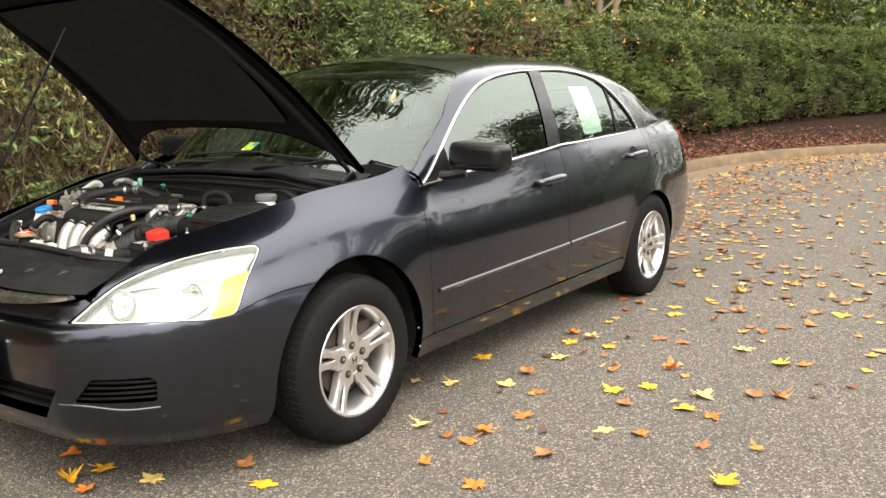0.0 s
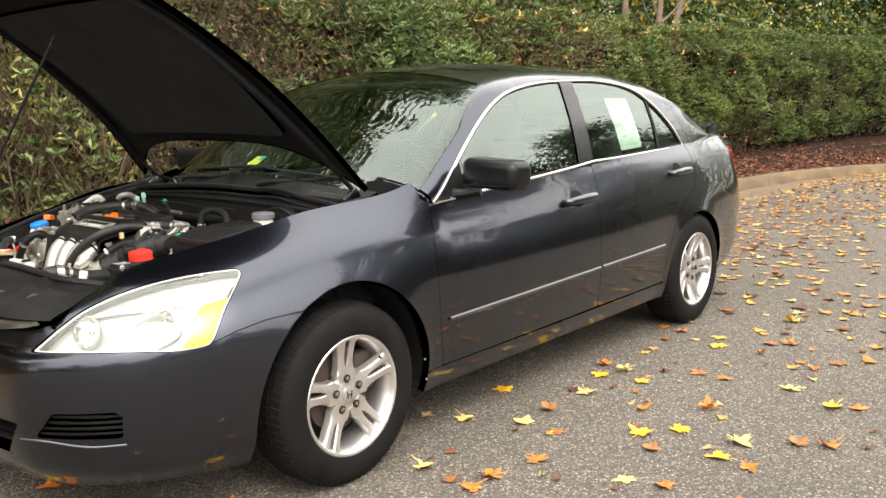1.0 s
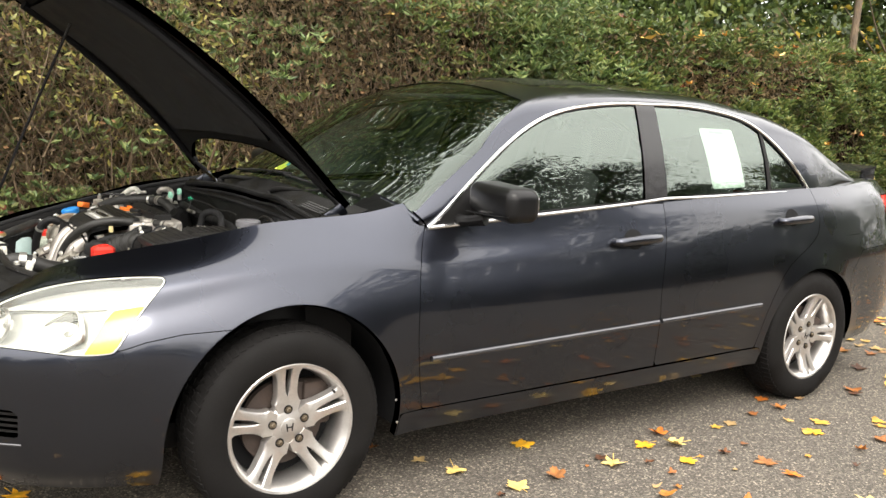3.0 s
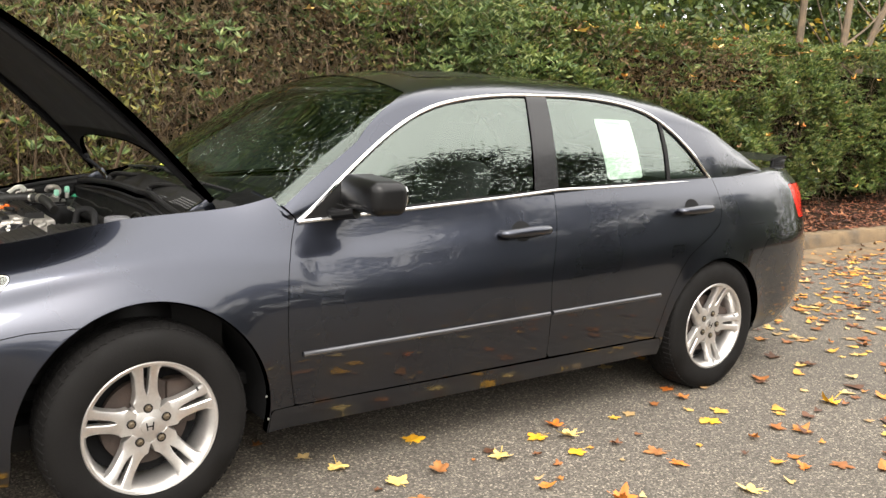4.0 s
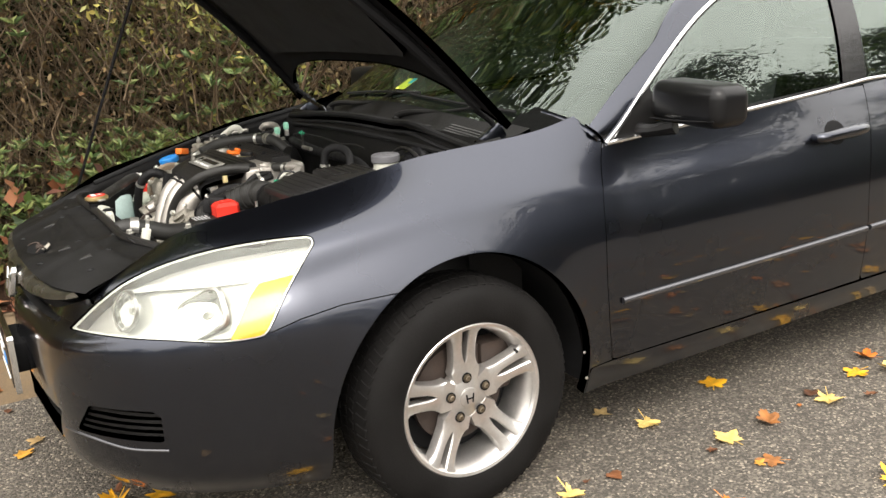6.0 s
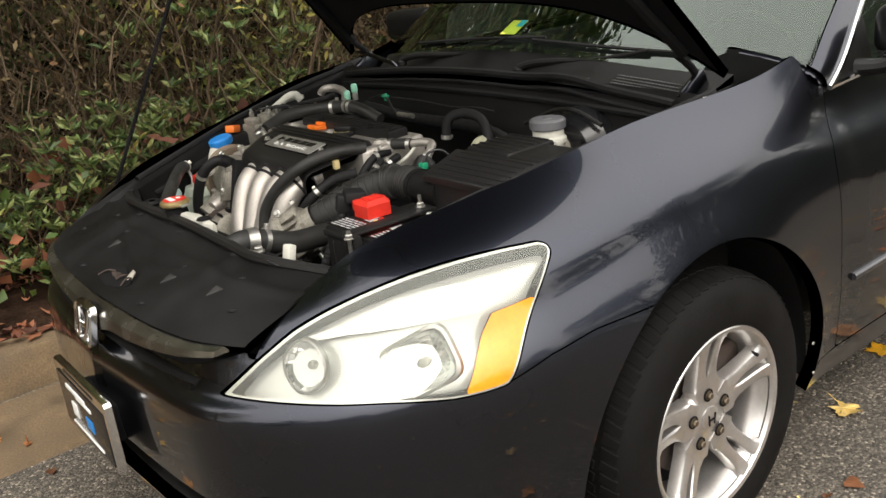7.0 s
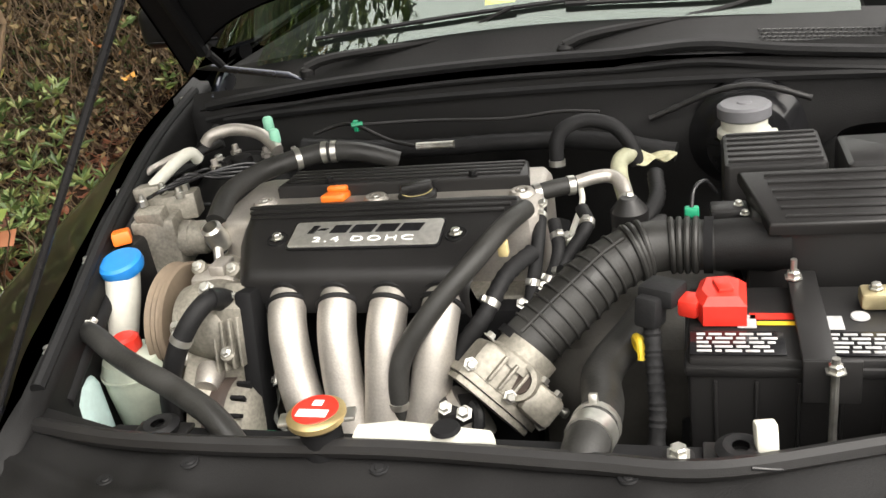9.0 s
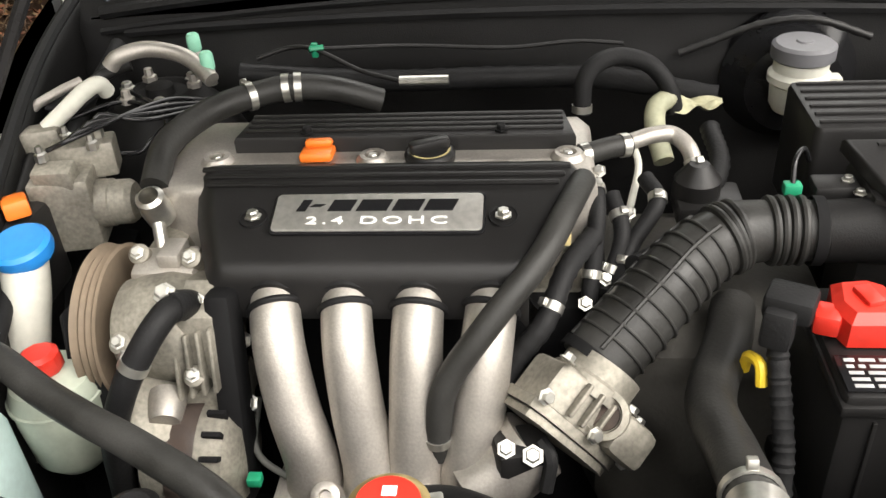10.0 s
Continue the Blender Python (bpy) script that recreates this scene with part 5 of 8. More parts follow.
# ---- wheels ----
NUTSTEEL = material("tarnished_nut", (0.20, 0.165, 0.12), 0.4, 0.9, vary=0.2, scale=40)
def wheel():
    """An alloy wheel with five pairs of spokes, axle along y, its face towards negative y."""
    w = new("wheel")
    R = 0.322
    prof = [(0.208, 0.085), (0.214, 0.098), (0.225, 0.103), (0.26, 0.1045), (0.285, 0.100), (0.303, 0.090), (0.315, 0.075), (0.3205, 0.05), (0.322, 0.02), (0.322, -0.02), (0.3205, -0.05), (0.315, -0.075), (0.30, -0.09), (0.26, -0.10), (0.22, -0.095), (0.208, -0.08)]
    tyre = bm_lathe(prof, 72)
    tyre.transform(Matrix.Rotation(radians(90), 4, "X"))
    t = part("tyre", tyre, TYRE, w, "worn black road tyre")
    # the tread blocks along both shoulders and grooves between
    bm = bmesh.new()
    for i in range(72):
        a = 2 * math.pi * i / 72
        for yy, wd in ((-0.062, 0.04), (0.062, 0.04), (-0.018, 0.026), (0.018, 0.026)):
            b = bm_box((0.0215, wd, 0.010), (0, yy, R - 0.0035 - (0.0045 if abs(yy) > 0.05 else 0)), 0.0015, (-14 * np.sign(yy) if abs(yy) > 0.05 else 0, 0, 14 if yy > 0 else -14), seg=1)
            b.transform(Matrix.Rotation(a, 4, "Y"))
            me = bpy.data.meshes.new("tmp")
            b.to_mesh(me); b.free()
            bm.from_mesh(me)
            bpy.data.meshes.remove(me)
    part("tread", bm, TYRE, t, smooth=False)["kind"] = "stuff"
    barrel = bm_lathe([(0.205, -0.09), (0.19, -0.07), (0.183, 0.03), (0.190, 0.070), (0.199, 0.083), (0.212, 0.0875), (0.2145, 0.094), (0.210, 0.0985), (0.202, 0.096), (0.196, 0.088)], 64)
    barrel.transform(Matrix.Rotation(radians(90), 4, "X"))
    rim = part("rim", barrel, ALLOY, w, "silver alloy rim with paired spokes")
    hub = bm_lathe([(0, 0.068), (0.030, 0.068), (0.034, 0.066), (0.052, 0.0664), (0.058, 0.063), (0.066, 0.058), (0.072, 0.048), (0.073, 0.03)], 60)
    hub.transform(Matrix.Rotation(radians(90), 4, "X"))
    part("hub", hub, ALLOY, w)
    RS = np.array([0.048, 0.062, 0.078, 0.088, 0.098, 0.110, 0.125, 0.145, 0.165, 0.182, 0.194, 0.203])
    for i in range(5):
        a = 2 * math.pi * i / 5 - 0.06
        for s in (-1, 1):
            bm = bmesh.new()
            secs = []
            for r in RS:
                f = max(0.0, (r - 0.078) / 0.125)
                outer = float(np.interp(r, [0.048, 0.078, 0.088, 0.098, 0.110, 0.14, 0.17, 0.19, 0.205], [0.034, 0.043, 0.0395, 0.037, 0.0355, 0.036, 0.0395, 0.046, 0.058]))
                slot = float(np.interp(r, [0.10, 0.112, 0.13, 0.205], [0.0, 0.004, 0.0075, 0.0105]))
                y = -(0.0665 + 0.027 * f ** 1.7)
                bev = (0.004 + 0.004 * f) * (1.0 if r > 0.08 else 0.05)
                inn = min(0.003, slot)
                row = ((slot, y + 0.026), (slot, y + inn), (slot + inn, y), (outer - bev * 1.6, y - 0.001), (outer - bev * 0.4, y + bev * 0.5), (outer, y + bev * 1.5), (outer + 0.002, y + 0.030))
                secs.append([bm.verts.new((s * u, v, math.sqrt(max(r * r - u * u, 0)) if r > 0.19 else r)) for u, v in row])
            for p, q in zip(secs, secs[1:]):
                for k in range(7):
                    bm.faces.new((p[k], p[(k + 1) % 7], q[(k + 1) % 7], q[k]))
            bm.faces.new(secs[0]); bm.faces.new(secs[-1][::-1])
            bmesh.ops.recalc_face_normals(bm, faces=bm.faces[:])
            bm.transform(Matrix.Rotation(a, 4, "Y"))
            part("spoke", bm, ALLOY, w)
        b = a + math.pi / 5
        p = (0.0570 * math.sin(a), -0.0662, 0.057 * math.cos(a))
        # dark collar on the hub: the nut recess's shade is in its colour
        part("nut_well_shade", bm_lathe([(0.0145, 0), (0.0145, 0.0035), (0.0125, 0.004), (0.0125, 0.002), (0, 0.002)], 18, Matrix.Translation(p) @ Matrix.Rotation(radians(90), 4, "X")), DARKBODY, w)
        bolt_at((p[0], p[1] - 0.001, p[2]), w, 0.0080, (0, -1, 0), "wheel_nut", NUTSTEEL)
    cap = bm_lathe([(0, 0.0745), (0.020, 0.074), (0.0275, 0.0715), (0.0285, 0.066)], 32)
    cap.transform(Matrix.Rotation(radians(90), 4, "X"))
    c = part("centre_cap", cap, ALLOY, w)
    mark = merge(bm_box((0.004, 0.002, 0.026), (-0.0095, -0.0755, 0), 0.0006, (0, -7, 0)), bm_box((0.004, 0.002, 0.026), (0.0095, -0.0755, 0), 0.0006, (0, 7, 0)), bm_box((0.018, 0.002, 0.004), (0, -0.0755, 0), 0.0006))
    part("emblem", mark, DARKBODY, c)
    disc = bm_lathe([(0.06, 0.02), (0.13, 0.02), (0.138, 0.018), (0.138, -0.004), (0.06, -0.004)], 48)
    disc.transform(Matrix.Rotation(radians(90), 4, "X"))
    part("brake_disc", disc, RUST, w, "rusty brake disc")
    part("caliper", bm_box((0.10, 0.07, 0.15), (0.115, 0.0, 0.05), 0.015), RUST, w)
    part("inner_drum", bm_lathe([(0, -0.02), (0.182, -0.02), (0.182, -0.09), (0, -0.09)], 40, Matrix.Rotation(radians(90), 4, "X")), DARKBODY, w)
    part("valve_stem", bm_tube([(0.15, -0.07, 0.10), (0.147, -0.088, 0.098)], 0.004, 4, 8), RUBBER, w)
    return w


w0 = wheel()
w0.parent = car
w0.location = (AX0, -0.807, HUB)
for i, (x, y, ang) in enumerate(((AX1, -0.807, 24), (AX0, 0.807, 40), (AX1, 0.807, 10))):
    c_ = copy_thing(w0, pose(x, y, HUB if x == AX0 else HUB, 0, ang, 180 if y > 0 else 0))
    c_.parent = car

# ---- the bonnet ----
def bonnet():
    hinge, ang = Vector((0.27, 0, 1.0)), radians(39.5)
    nx, ny = 40, 33
    G = np.zeros((nx, ny, 3))
    for i, s in enumerate(np.linspace(0, 1, nx)):
        hw = float(table(s, [0, 0.3, 0.6, 0.85, 0.95, 1.0], [0.735, 0.68, 0.62, 0.57, 0.54, 0.475]))
        for j, t in enumerate(np.linspace(-1, 1, ny)):
            back = 0.215 * (1 - abs(t) ** 4)
            L = back + (1.13 + 0.085 * (1 - t * t) - back) * s
            f = L / 1.2
            G[i, j] = (-L, hw * t, 0.07 * math.sin(math.pi * min(1, f)) + 0.02 * (1 - t * t) - 0.8 * max(0, f - 0.8) ** 2)
    s = Sheet.grid(G)
    if s.N[:, 2].sum() < 0:
        s = Sheet(s.P, -s.N, [f[::-1] for f in s.F])
    M = Matrix.Translation(hinge) @ Matrix.Rotation(ang, 4, "Y")
    h = s.build("bonnet", PAINT, car, 0.022, "open bonnet, graphite outside and black underneath")
    h.matrix_basis = M
    lo = s.moved(-0.016)
    lo = Sheet(lo.P, -lo.N, [f[::-1] for f in lo.F])
    part_under = lo.build("inner_frame", DARKBODY, h, 0.0)
    pad = lo.clip(lambda P, A: np.minimum(np.minimum(-0.27 - P[:, 0], P[:, 0] + 1.0), 0.52 - np.abs(P[:, 1]))).moved(0.016)
    pad.build("insulation_pad", material("felt_pad", (0.006, 0.006, 0.006), 0.95, vary=0.3, bump=0.5, bump_scale=200), h, 0.016)
    for y in (-1, 1):
        part("stiffener", bm_tube([(-0.07, y * 0.66, 0.0), (-0.4, y * 0.605, 0.03), (-0.8, y * 0.55, 0.03), (-1.02, y * 0.49, 0.0)], 0.016, 16, 8), DARKBODY, h)
    part("latch_striker", bm_tube([(-1.15, -0.03, -0.02), (-1.15, -0.03, -0.06), (-1.15, 0.03, -0.06), (-1.15, 0.03, -0.02)], 0.005, 14, 8), STEEL, h)
    part("prop_rod", bm_tube([(-0.67, 0.56, 0.785), (-0.587, 0.418, 1.047), (-0.42, 0.133, 1.57)], 0.0055, 20, 8), GLOSSBLACK, car, "thin black bonnet prop rod")


bonnet()

# ---- lamps, grille and trim on the body ----
# paler than the body paint: the mouldings' sky sheen is put into the colour
MOULD = material("moulding_sheen_grey", (0.10, 0.10, 0.108), 0.3, 0.8, 0.6, vary=0.08)


def surf(x, z, off=0.0):
    """The place on the car's left flank at x and z, and its outward normal."""
    i = int(np.argmin((SIDE.P[:, 0] - x) ** 2 + (SIDE.P[:, 2] - z) ** 2 + 0.2 * (SIDE.P[:, 1] > -0.3)))
    return SIDE.P[i] + SIDE.N[i] * off, SIDE.N[i]


def headlight(mirror):
    sd = (lambda s: s.mirrored()) if mirror else (lambda s: s)
    k = -1 if mirror else 1
    lamp = sd(NOSE.clip(inside(HEADLIGHT, 0.001)).moved(-0.034)).build("headlight", LAMPWHITE, car, 0.0, "headlight with silver reflectors and amber corner")
    sd(NOSE.clip(inside(HEADLIGHT, 0.0006)).clip(lambda P, A: 0.0035 - HEADLIGHT(P)).moved(-0.001)).build("lamp_rim", LAMPWHITE, lamp, 0.036)
    AMB = polygon([(-0.436, 0.732), (-0.509, 0.721), (-0.536, 0.691), (-0.607, 0.595), (-0.50, 0.595), (-0.40, 0.74)])
    sd(NOSE.clip(lambda P, A: np.minimum(AMB(P), HEADLIGHT(P) - 0.004)).moved(0.0006)).build("corner_reflector", AMBER, lamp, 0.010, "amber side reflector")
    RIB = polygon([(-0.80, 0.700), (-0.72, 0.716), (-0.62, 0.722), (-0.525, 0.726), (-0.54, 0.737), (-0.63, 0.735), (-0.73, 0.728)])
    sd(NOSE.clip(lambda P, A: np.minimum(RIB(P), HEADLIGHT(P) - 0.006)).moved(-0.014)).build("lamp_divider", LAMPWHITE, lamp, 0.012)
    for x, z, r, wide in ((-0.786, 0.667, 0.043, 1.0), (-0.645, 0.664, 0.047, 1.4)):
        p, n = surf(x, z, -0.020)
        p, n = Vector(p), Vector(n)
        n = (n + Vector((-0.75, 0, 0))).normalized()
        u = (Vector((1, 0, 0)) - n * n.x).normalized()
        v = n.cross(u)
        m = Matrix(((u.x * wide, v.x, n.x, p.x), (u.y * wide, v.y, n.y, p.y), (u.z * wide, v.z, n.z, p.z), (0, 0, 0, 1)))
        if mirror:
            m = Matrix.Diagonal((1, -1, 1, 1)) @ m
        square = 5 if wide > 1 else 2.4
        for nm, prof, seg, mt, flat in (("reflector_bowl", [(r, 0.010), (r * 0.97, 0.004), (r * 0.86, -0.006), (r * 0.70, -0.016), (r * 0.5, -0.024), (r * 0.28, -0.030), (0.006, -0.034)], 15, REFLECTOR, True),
                                        ("bezel_ring", [(r * 1.12, 0.002), (r * 1.09, 0.011), (r * 1.0, 0.012), (r * 0.98, 0.002)], 40, STEEL, False)):
            bm = bm_lathe(prof, seg)
            for w in bm.verts:
                q = math.hypot(w.co.x, w.co.y)
                if q > 1e-5:
                    k = (abs(w.co.x / q) ** square + abs(w.co.y / q) ** square) ** (-1 / square)
                    w.co.x *= k
                    w.co.y *= k
            bm.transform(m)
            part(nm, bm, mt, lamp, smooth=not flat)
        part("bulb_shield", bm_lathe([(0, -0.004), (r * 0.16, -0.006), (r * 0.20, -0.014), (r * 0.20, -0.032)], 16, m), STEEL, lamp)
    ln = sd(NOSE.clip(inside(HEADLIGHT, 0.0008))).build("lens", LENS, lamp, 0.0, "hazed clear lens")
    ln.visible_shadow = False


headlight(False)
headlight(True)


def nose_x(y, z=0.6):
    return float(table(abs(y), [0, 0.2, 0.4, 0.5, 0.6], [-0.972, -0.965, -0.94, -0.90, -0.835]))


def band_along_nose(name, y0, y1, zlo, zhi, off, mat, parent, label="", n=41, thick=0.02, lean=0.0):
    """A bar across the nose: zlo and zhi give its lower and upper edge over y."""
    bm = bmesh.new()
    rows = []
    for y in np.linspace(y0, y1, n):
        a, b = zlo(y), zhi(y)
        x = nose_x(y) - off
        rows.append([bm.verts.new(v) for v in ((x + thick, y, a), (x + 0.002, y, a), (x - 0.002 + lean * 0.3, y, (a + b) / 2), (x + lean, y, b - 0.004), (x + lean + 0.006, y, b), (x + thick + lean, y, b))])
    for p, q in zip(rows, rows[1:]):
        for i in range(6):
            j = (i + 1) % 6
            bm.faces.new((p[i], p[j], q[j], q[i]))
    bm.faces.new(rows[0]); bm.faces.new(rows[-1][::-1])
    bmesh.ops.recalc_face_normals(bm, faces=bm.faces[:])
    return part(name, bm, mat, parent, label)


SMOKED = material("smoked_chrome", (0.30, 0.29, 0.26), 0.24, 0.95, vary=0.25, scale=14, bump=0.1, bump_scale=300)
grille = band_along_nose("grille", -0.50, 0.50, lambda y: 0.60 + 0.05 * abs(y / 0.50) ** 2, lambda y: 0.665, -0.05, DARKBODY, car, "black slatted grille under a smoked chrome bar", thick=0.03)
band_along_nose("chrome_bar", -0.49, 0.49, lambda y: 0.650 + 0.036 * abs(y / 0.49) ** 2 - 0.035 * max(0, 1 - abs(y) / 0.13) ** 1.5, lambda y: 0.697 + 0.008 * abs(y / 0.49) ** 2, -0.012, SMOKED, grille, "smoked chrome grille bar", 61, 0.03, 0.03)
for z in (0.615,):
    band_along_nose("grille_slat", -0.42, 0.42, lambda y: z, lambda y: z + 0.008, -0.025, PLASTIC, grille, thick=0.02)
badge = new("front_badge")
badge.parent = car
bx = -0.972
ring = []
for w, h, x in ((0.105, 0.088, bx + 0.012), (0.105, 0.088, bx), (0.098, 0.081, bx - 0.004), (0.088, 0.071, bx - 0.001), (0.086, 0.069, bx + 0.008)):
    ring.append([(x + 0.018 * (v / 0.088), u * (1.0 + 0.10 * v / 0.088), 0.640 + v) for u, v in rounded(w, h, 0.018)])
bm = bmesh.new()
rv = [[bm.verts.new(p) for p in r] for r in ring]
for a, b in zip(rv, rv[1:]):
    for i in range(len(a)):
        bm.faces.new((a[i], a[(i + 1) % len(a)], b[(i + 1) % len(a)], b[i]))
bmesh.ops.recalc_face_normals(bm, faces=bm.faces[:])
part("badge_ring", bm, CHROME, badge)
part("badge_back", bm_box((0.006, 0.09, 0.074), (bx + 0.008, 0, 0.640), 0.002), GLOSSBLACK, badge)
for s in (-1, 1):
    part("badge_upright", bm_box((0.010, 0.013, 0.066), (bx + 0.001, s * 0.024, 0.640), 0.003, (s * -7, 13, 0)), CHROME, badge)
part("badge_crossbar", bm_box((0.010, 0.042, 0.011), (bx + 0.001, 0, 0.638), 0.003), CHROME, badge)

plate = part("plate_frame", bm_prism(rounded(0.350, 0.170, 0.012), 0, 0.016, 0.004, pose(-1.000, 0, 0.440, 90, 0, -90)), CHROME, car, "black dealer plate in a chrome frame")
part("plate_panel", bm_box((0.004, 0.315, 0.125), (-1.0165, 0, 0.436), 0.001), GLOSSBLACK, plate)
part("plate_bracket", bm_box((0.05, 0.20, 0.09), (-0.980, 0, 0.436), 0.01), DARKBODY, plate)
for (y, z, w, h, m_) in ((0.0, 0.513, 0.20, 0.006, GLOSSBLACK), (0.03, 0.478, 0.13, 0.010, WHITE), (-0.02, 0.470, 0.10, 0.008, WHITE), (0.06, 0.428, 0.034, 0.034, WHITE), (-0.04, 0.428, 0.044, 0.028, BLUE), (0.0, 0.386, 0.20, 0.006, WHITE)):
    part("print_bar", bm_box((0.003, w, h), (-1.0192, y, z) if z < 0.5 else (-1.0162, y, z), 0.0006), m_, plate)

for s in (-1, 1):
    ins = (lambda q: q) if s < 0 else (lambda q: q.mirrored())
    fog = ins(NOSE.clip(lambda P, A: FOG(P) + 0.006).clip(lambda P, A: -0.5 - P[:, 0]).moved(-0.035)).build("fog_insert", PLASTIC, car, 0.0)
    for z in (0.372, 0.390, 0.408, 0.426):
        ins(NOSE.clip(lambda P, A: FOG(P)).clip(lambda P, A: -0.5 - P[:, 0]).clip(lambda P, A: 0.0045 - np.abs(P[:, 2] - z)).moved(-0.012)).build("louvre", PLASTIC, fog, 0.02)
for s in (-1, 1):
    pts = []
    for x, z in ((-0.931, 0.346), (-0.90, 0.344), (-0.83, 0.343), (-0.752, 0.346)):
        p, n = surf(x, z, 0.001)
        pts.append((p[0], p[1] * -s, p[2]))
    part("fog_trim", bm_tube(pts, 0.0035, 16, 6), MOULD, car)
band_along_nose("lower_intake", -0.47, 0.47, lambda y: 0.27, lambda y: 0.42, -0.06, DARKBODY, car, thick=0.02)
for z in (0.315, 0.345, 0.375):
    band_along_nose("intake_slat", -0.42, 0.42, lambda y: z, lambda y: z + 0.010, -0.03, PLASTIC, car, thick=0.02)

# side mouldings, handles, fuel flap
for y in (1, -1):
    for x0, x1, z0, z1 in ((0.508, 1.622, 0.484, 0.505), (1.64, 2.305, 0.506, 0.5165)):
        line = [(x, z0 + (z1 - z0) * (x - x0) / (x1 - x0)) for x in np.linspace(x0, x1, 12)]
        pts = [(x, surf(x, z, 0.002)[0][1] * y, z) for x, z in line]
        b = bm_tube(pts, 0.0095, 40, 10)
        part("side_moulding", b, MOULD, car)
    for x0, x1, z in ((1.385, 1.632, 0.842), (2.450, 2.697, 0.896)):
        xm = (x0 + x1) / 2 - 0.01
        cup, n = surf(xm, z, 0)
        # flat patch on the flank: the cup's shade is put into its colour
        C2 = polygon([(xm + 0.052 * math.cos(a), z + 0.004 + 0.040 * math.sin(a)) for a in np.linspace(0, 6.2, 20)])
        cs = SIDE.clip(lambda P, A: np.minimum(C2(P), 0.5 - P[:, 1] * 0)).clip(lambda P, A: -0.2 - P[:, 1]).moved(0.0008)
        hd = (cs if y > 0 else cs.mirrored()).build("handle_cup_shade", DARKBODY, car, 0.001)
        p0, p1 = surf(x0, z - 0.003, 0)[0], surf(x1, z + 0.003, 0)[0]
        line = [p0 + np.array([0.012, 0.004, 0]), p0 + np.array([0.02, -0.028, 0.0]), (p0 + p1) / 2 + np.array([0, -0.036, 0.002]), p1 + np.array([-0.035, -0.034, 0.001]), p1 + np.array([-0.006, -0.014, 0.0]), p1 + np.array([0, 0.004, 0])]
        b = bm_tube([(q[0], q[1] * y, q[2]) for q in line], 0.017, 28, 12, radii=[0.013, 0.017, 0.0185, 0.020, 0.018, 0.013])
        part("door_handle", b, PAINT, hd)
FUEL = polygon([(2.99, 0.795), (3.15, 0.80), (3.175, 0.82), (3.175, 0.915), (3.155, 0.932), (3.0, 0.928), (2.982, 0.91), (2.98, 0.815)])
SIDE.clip(lambda P, A: np.minimum(FUEL(P), 0.004 - FUEL(P))).clip(lambda P, A: -0.3 - P[:, 1]).moved(0.0007).build("fuel_flap_gap", DARKBODY, car, 0.001)
for y in (-1, 1):
    part("mud_screw", bm_lathe([(0, 0.003), (0.0035, 0.002), (0.0045, 0)], 10, pose(0.385, y * 0.89, 0.35, 90 if y < 0 else -90, 0, 0)), STEEL, car)
    part("mud_screw", bm_lathe([(0, 0.003), (0.0035, 0.002), (0.0045, 0)], 10, pose(0.392, y * 0.89, 0.27, 90 if y < 0 else -90, 0, 0)), STEEL, car)


MIRRORBLACK = material("satin_mirror_black", (0.005, 0.005, 0.0055), 0.33, spec=0.28, vary=0.1)


def door_mirror(s):
    bm = bm_box((0.150, 0.275, 0.118), (0, 0, 0), 0.036, seg=6)
    for v in bm.verts:
        x, y, z = v.co
        f = y / 0.1375
        z = z * (1 - 0.05 * max(0, -f) ** 2) + 0.004 * f
        x = x * (1 - 0.05 * max(0, -f)) + 0.010 * f + (0.012 * f * f if x < 0 else 0)
        v.co = Vector((0.730 + x, (y - 0.972) if s < 0 else -(y - 0.972), z + 1.026))
    if s > 0:
        bmesh.ops.reverse_faces(bm, faces=bm.faces[:])
    m = part("door_mirror", bm, MIRRORBLACK, car, "black folding door mirror")
    part("mirror_arm", bm_tube([(0.655, s * 0.80, 0.945), (0.675, s * 0.86, 0.948), (0.70, s * 0.92, 0.962)], 0.022, 10, 10, radii=[0.024, 0.018, 0.024]), MIRRORBLACK, m)
    g = bm_prism(rounded(0.20, 0.080, 0.03), 0, 0.003, 0.001, pose(0.803, s * 0.975, 1.026, 90, 0, 90))
    part("mirror_glass", g, CHROME, m)
    part("mirror_seam", bm_tube([(0.652, s * 0.87, 0.986), (0.646, s * 0.98, 0.986), (0.664, s * 1.09, 0.988)], 0.0022, 12, 6), DARKBODY, m)


door_mirror(-1)
door_mirror(1)

# the sheet of paper inside the rear door's glass
SHEET = polygon([(2.042, 1.303), (2.272, 1.300), (2.290, 1.043), (2.062, 1.036)])
pg = TOP.clip(lambda P, A: SHEET(P)).moved(-0.010)
paper = pg.build("window_sheet", PAPER, car, 0.0006, "pale green sale sheet behind the rear door glass", True)
for k, (a, b, h) in enumerate(((0.2, 0.75, .012), (0.12, 0.5, .004), (0.12, 0.8, .004), (0.12, 0.8, .004), (0.12, 0.62, .004), (0.12, 0.85, .004), (0.12, 0.7, .004), (0.12, 0.8, .004), (0.12, 0.55, .004), (0.12, 0.82, .004))):
    zz = 1.278 - 0.024 * k
    sh = 2.046 + (1.303 - zz) * 0.07
    row = polygon([(sh + 0.22 * a, zz), (sh + 0.22 * b, zz), (sh + 0.22 * b, zz + h), (sh + 0.22 * a, zz + h)])
    TOP.clip(lambda P, A: row(P)).moved(-0.0092).build("print_bar", GREYPRINT, paper, 0.0003)

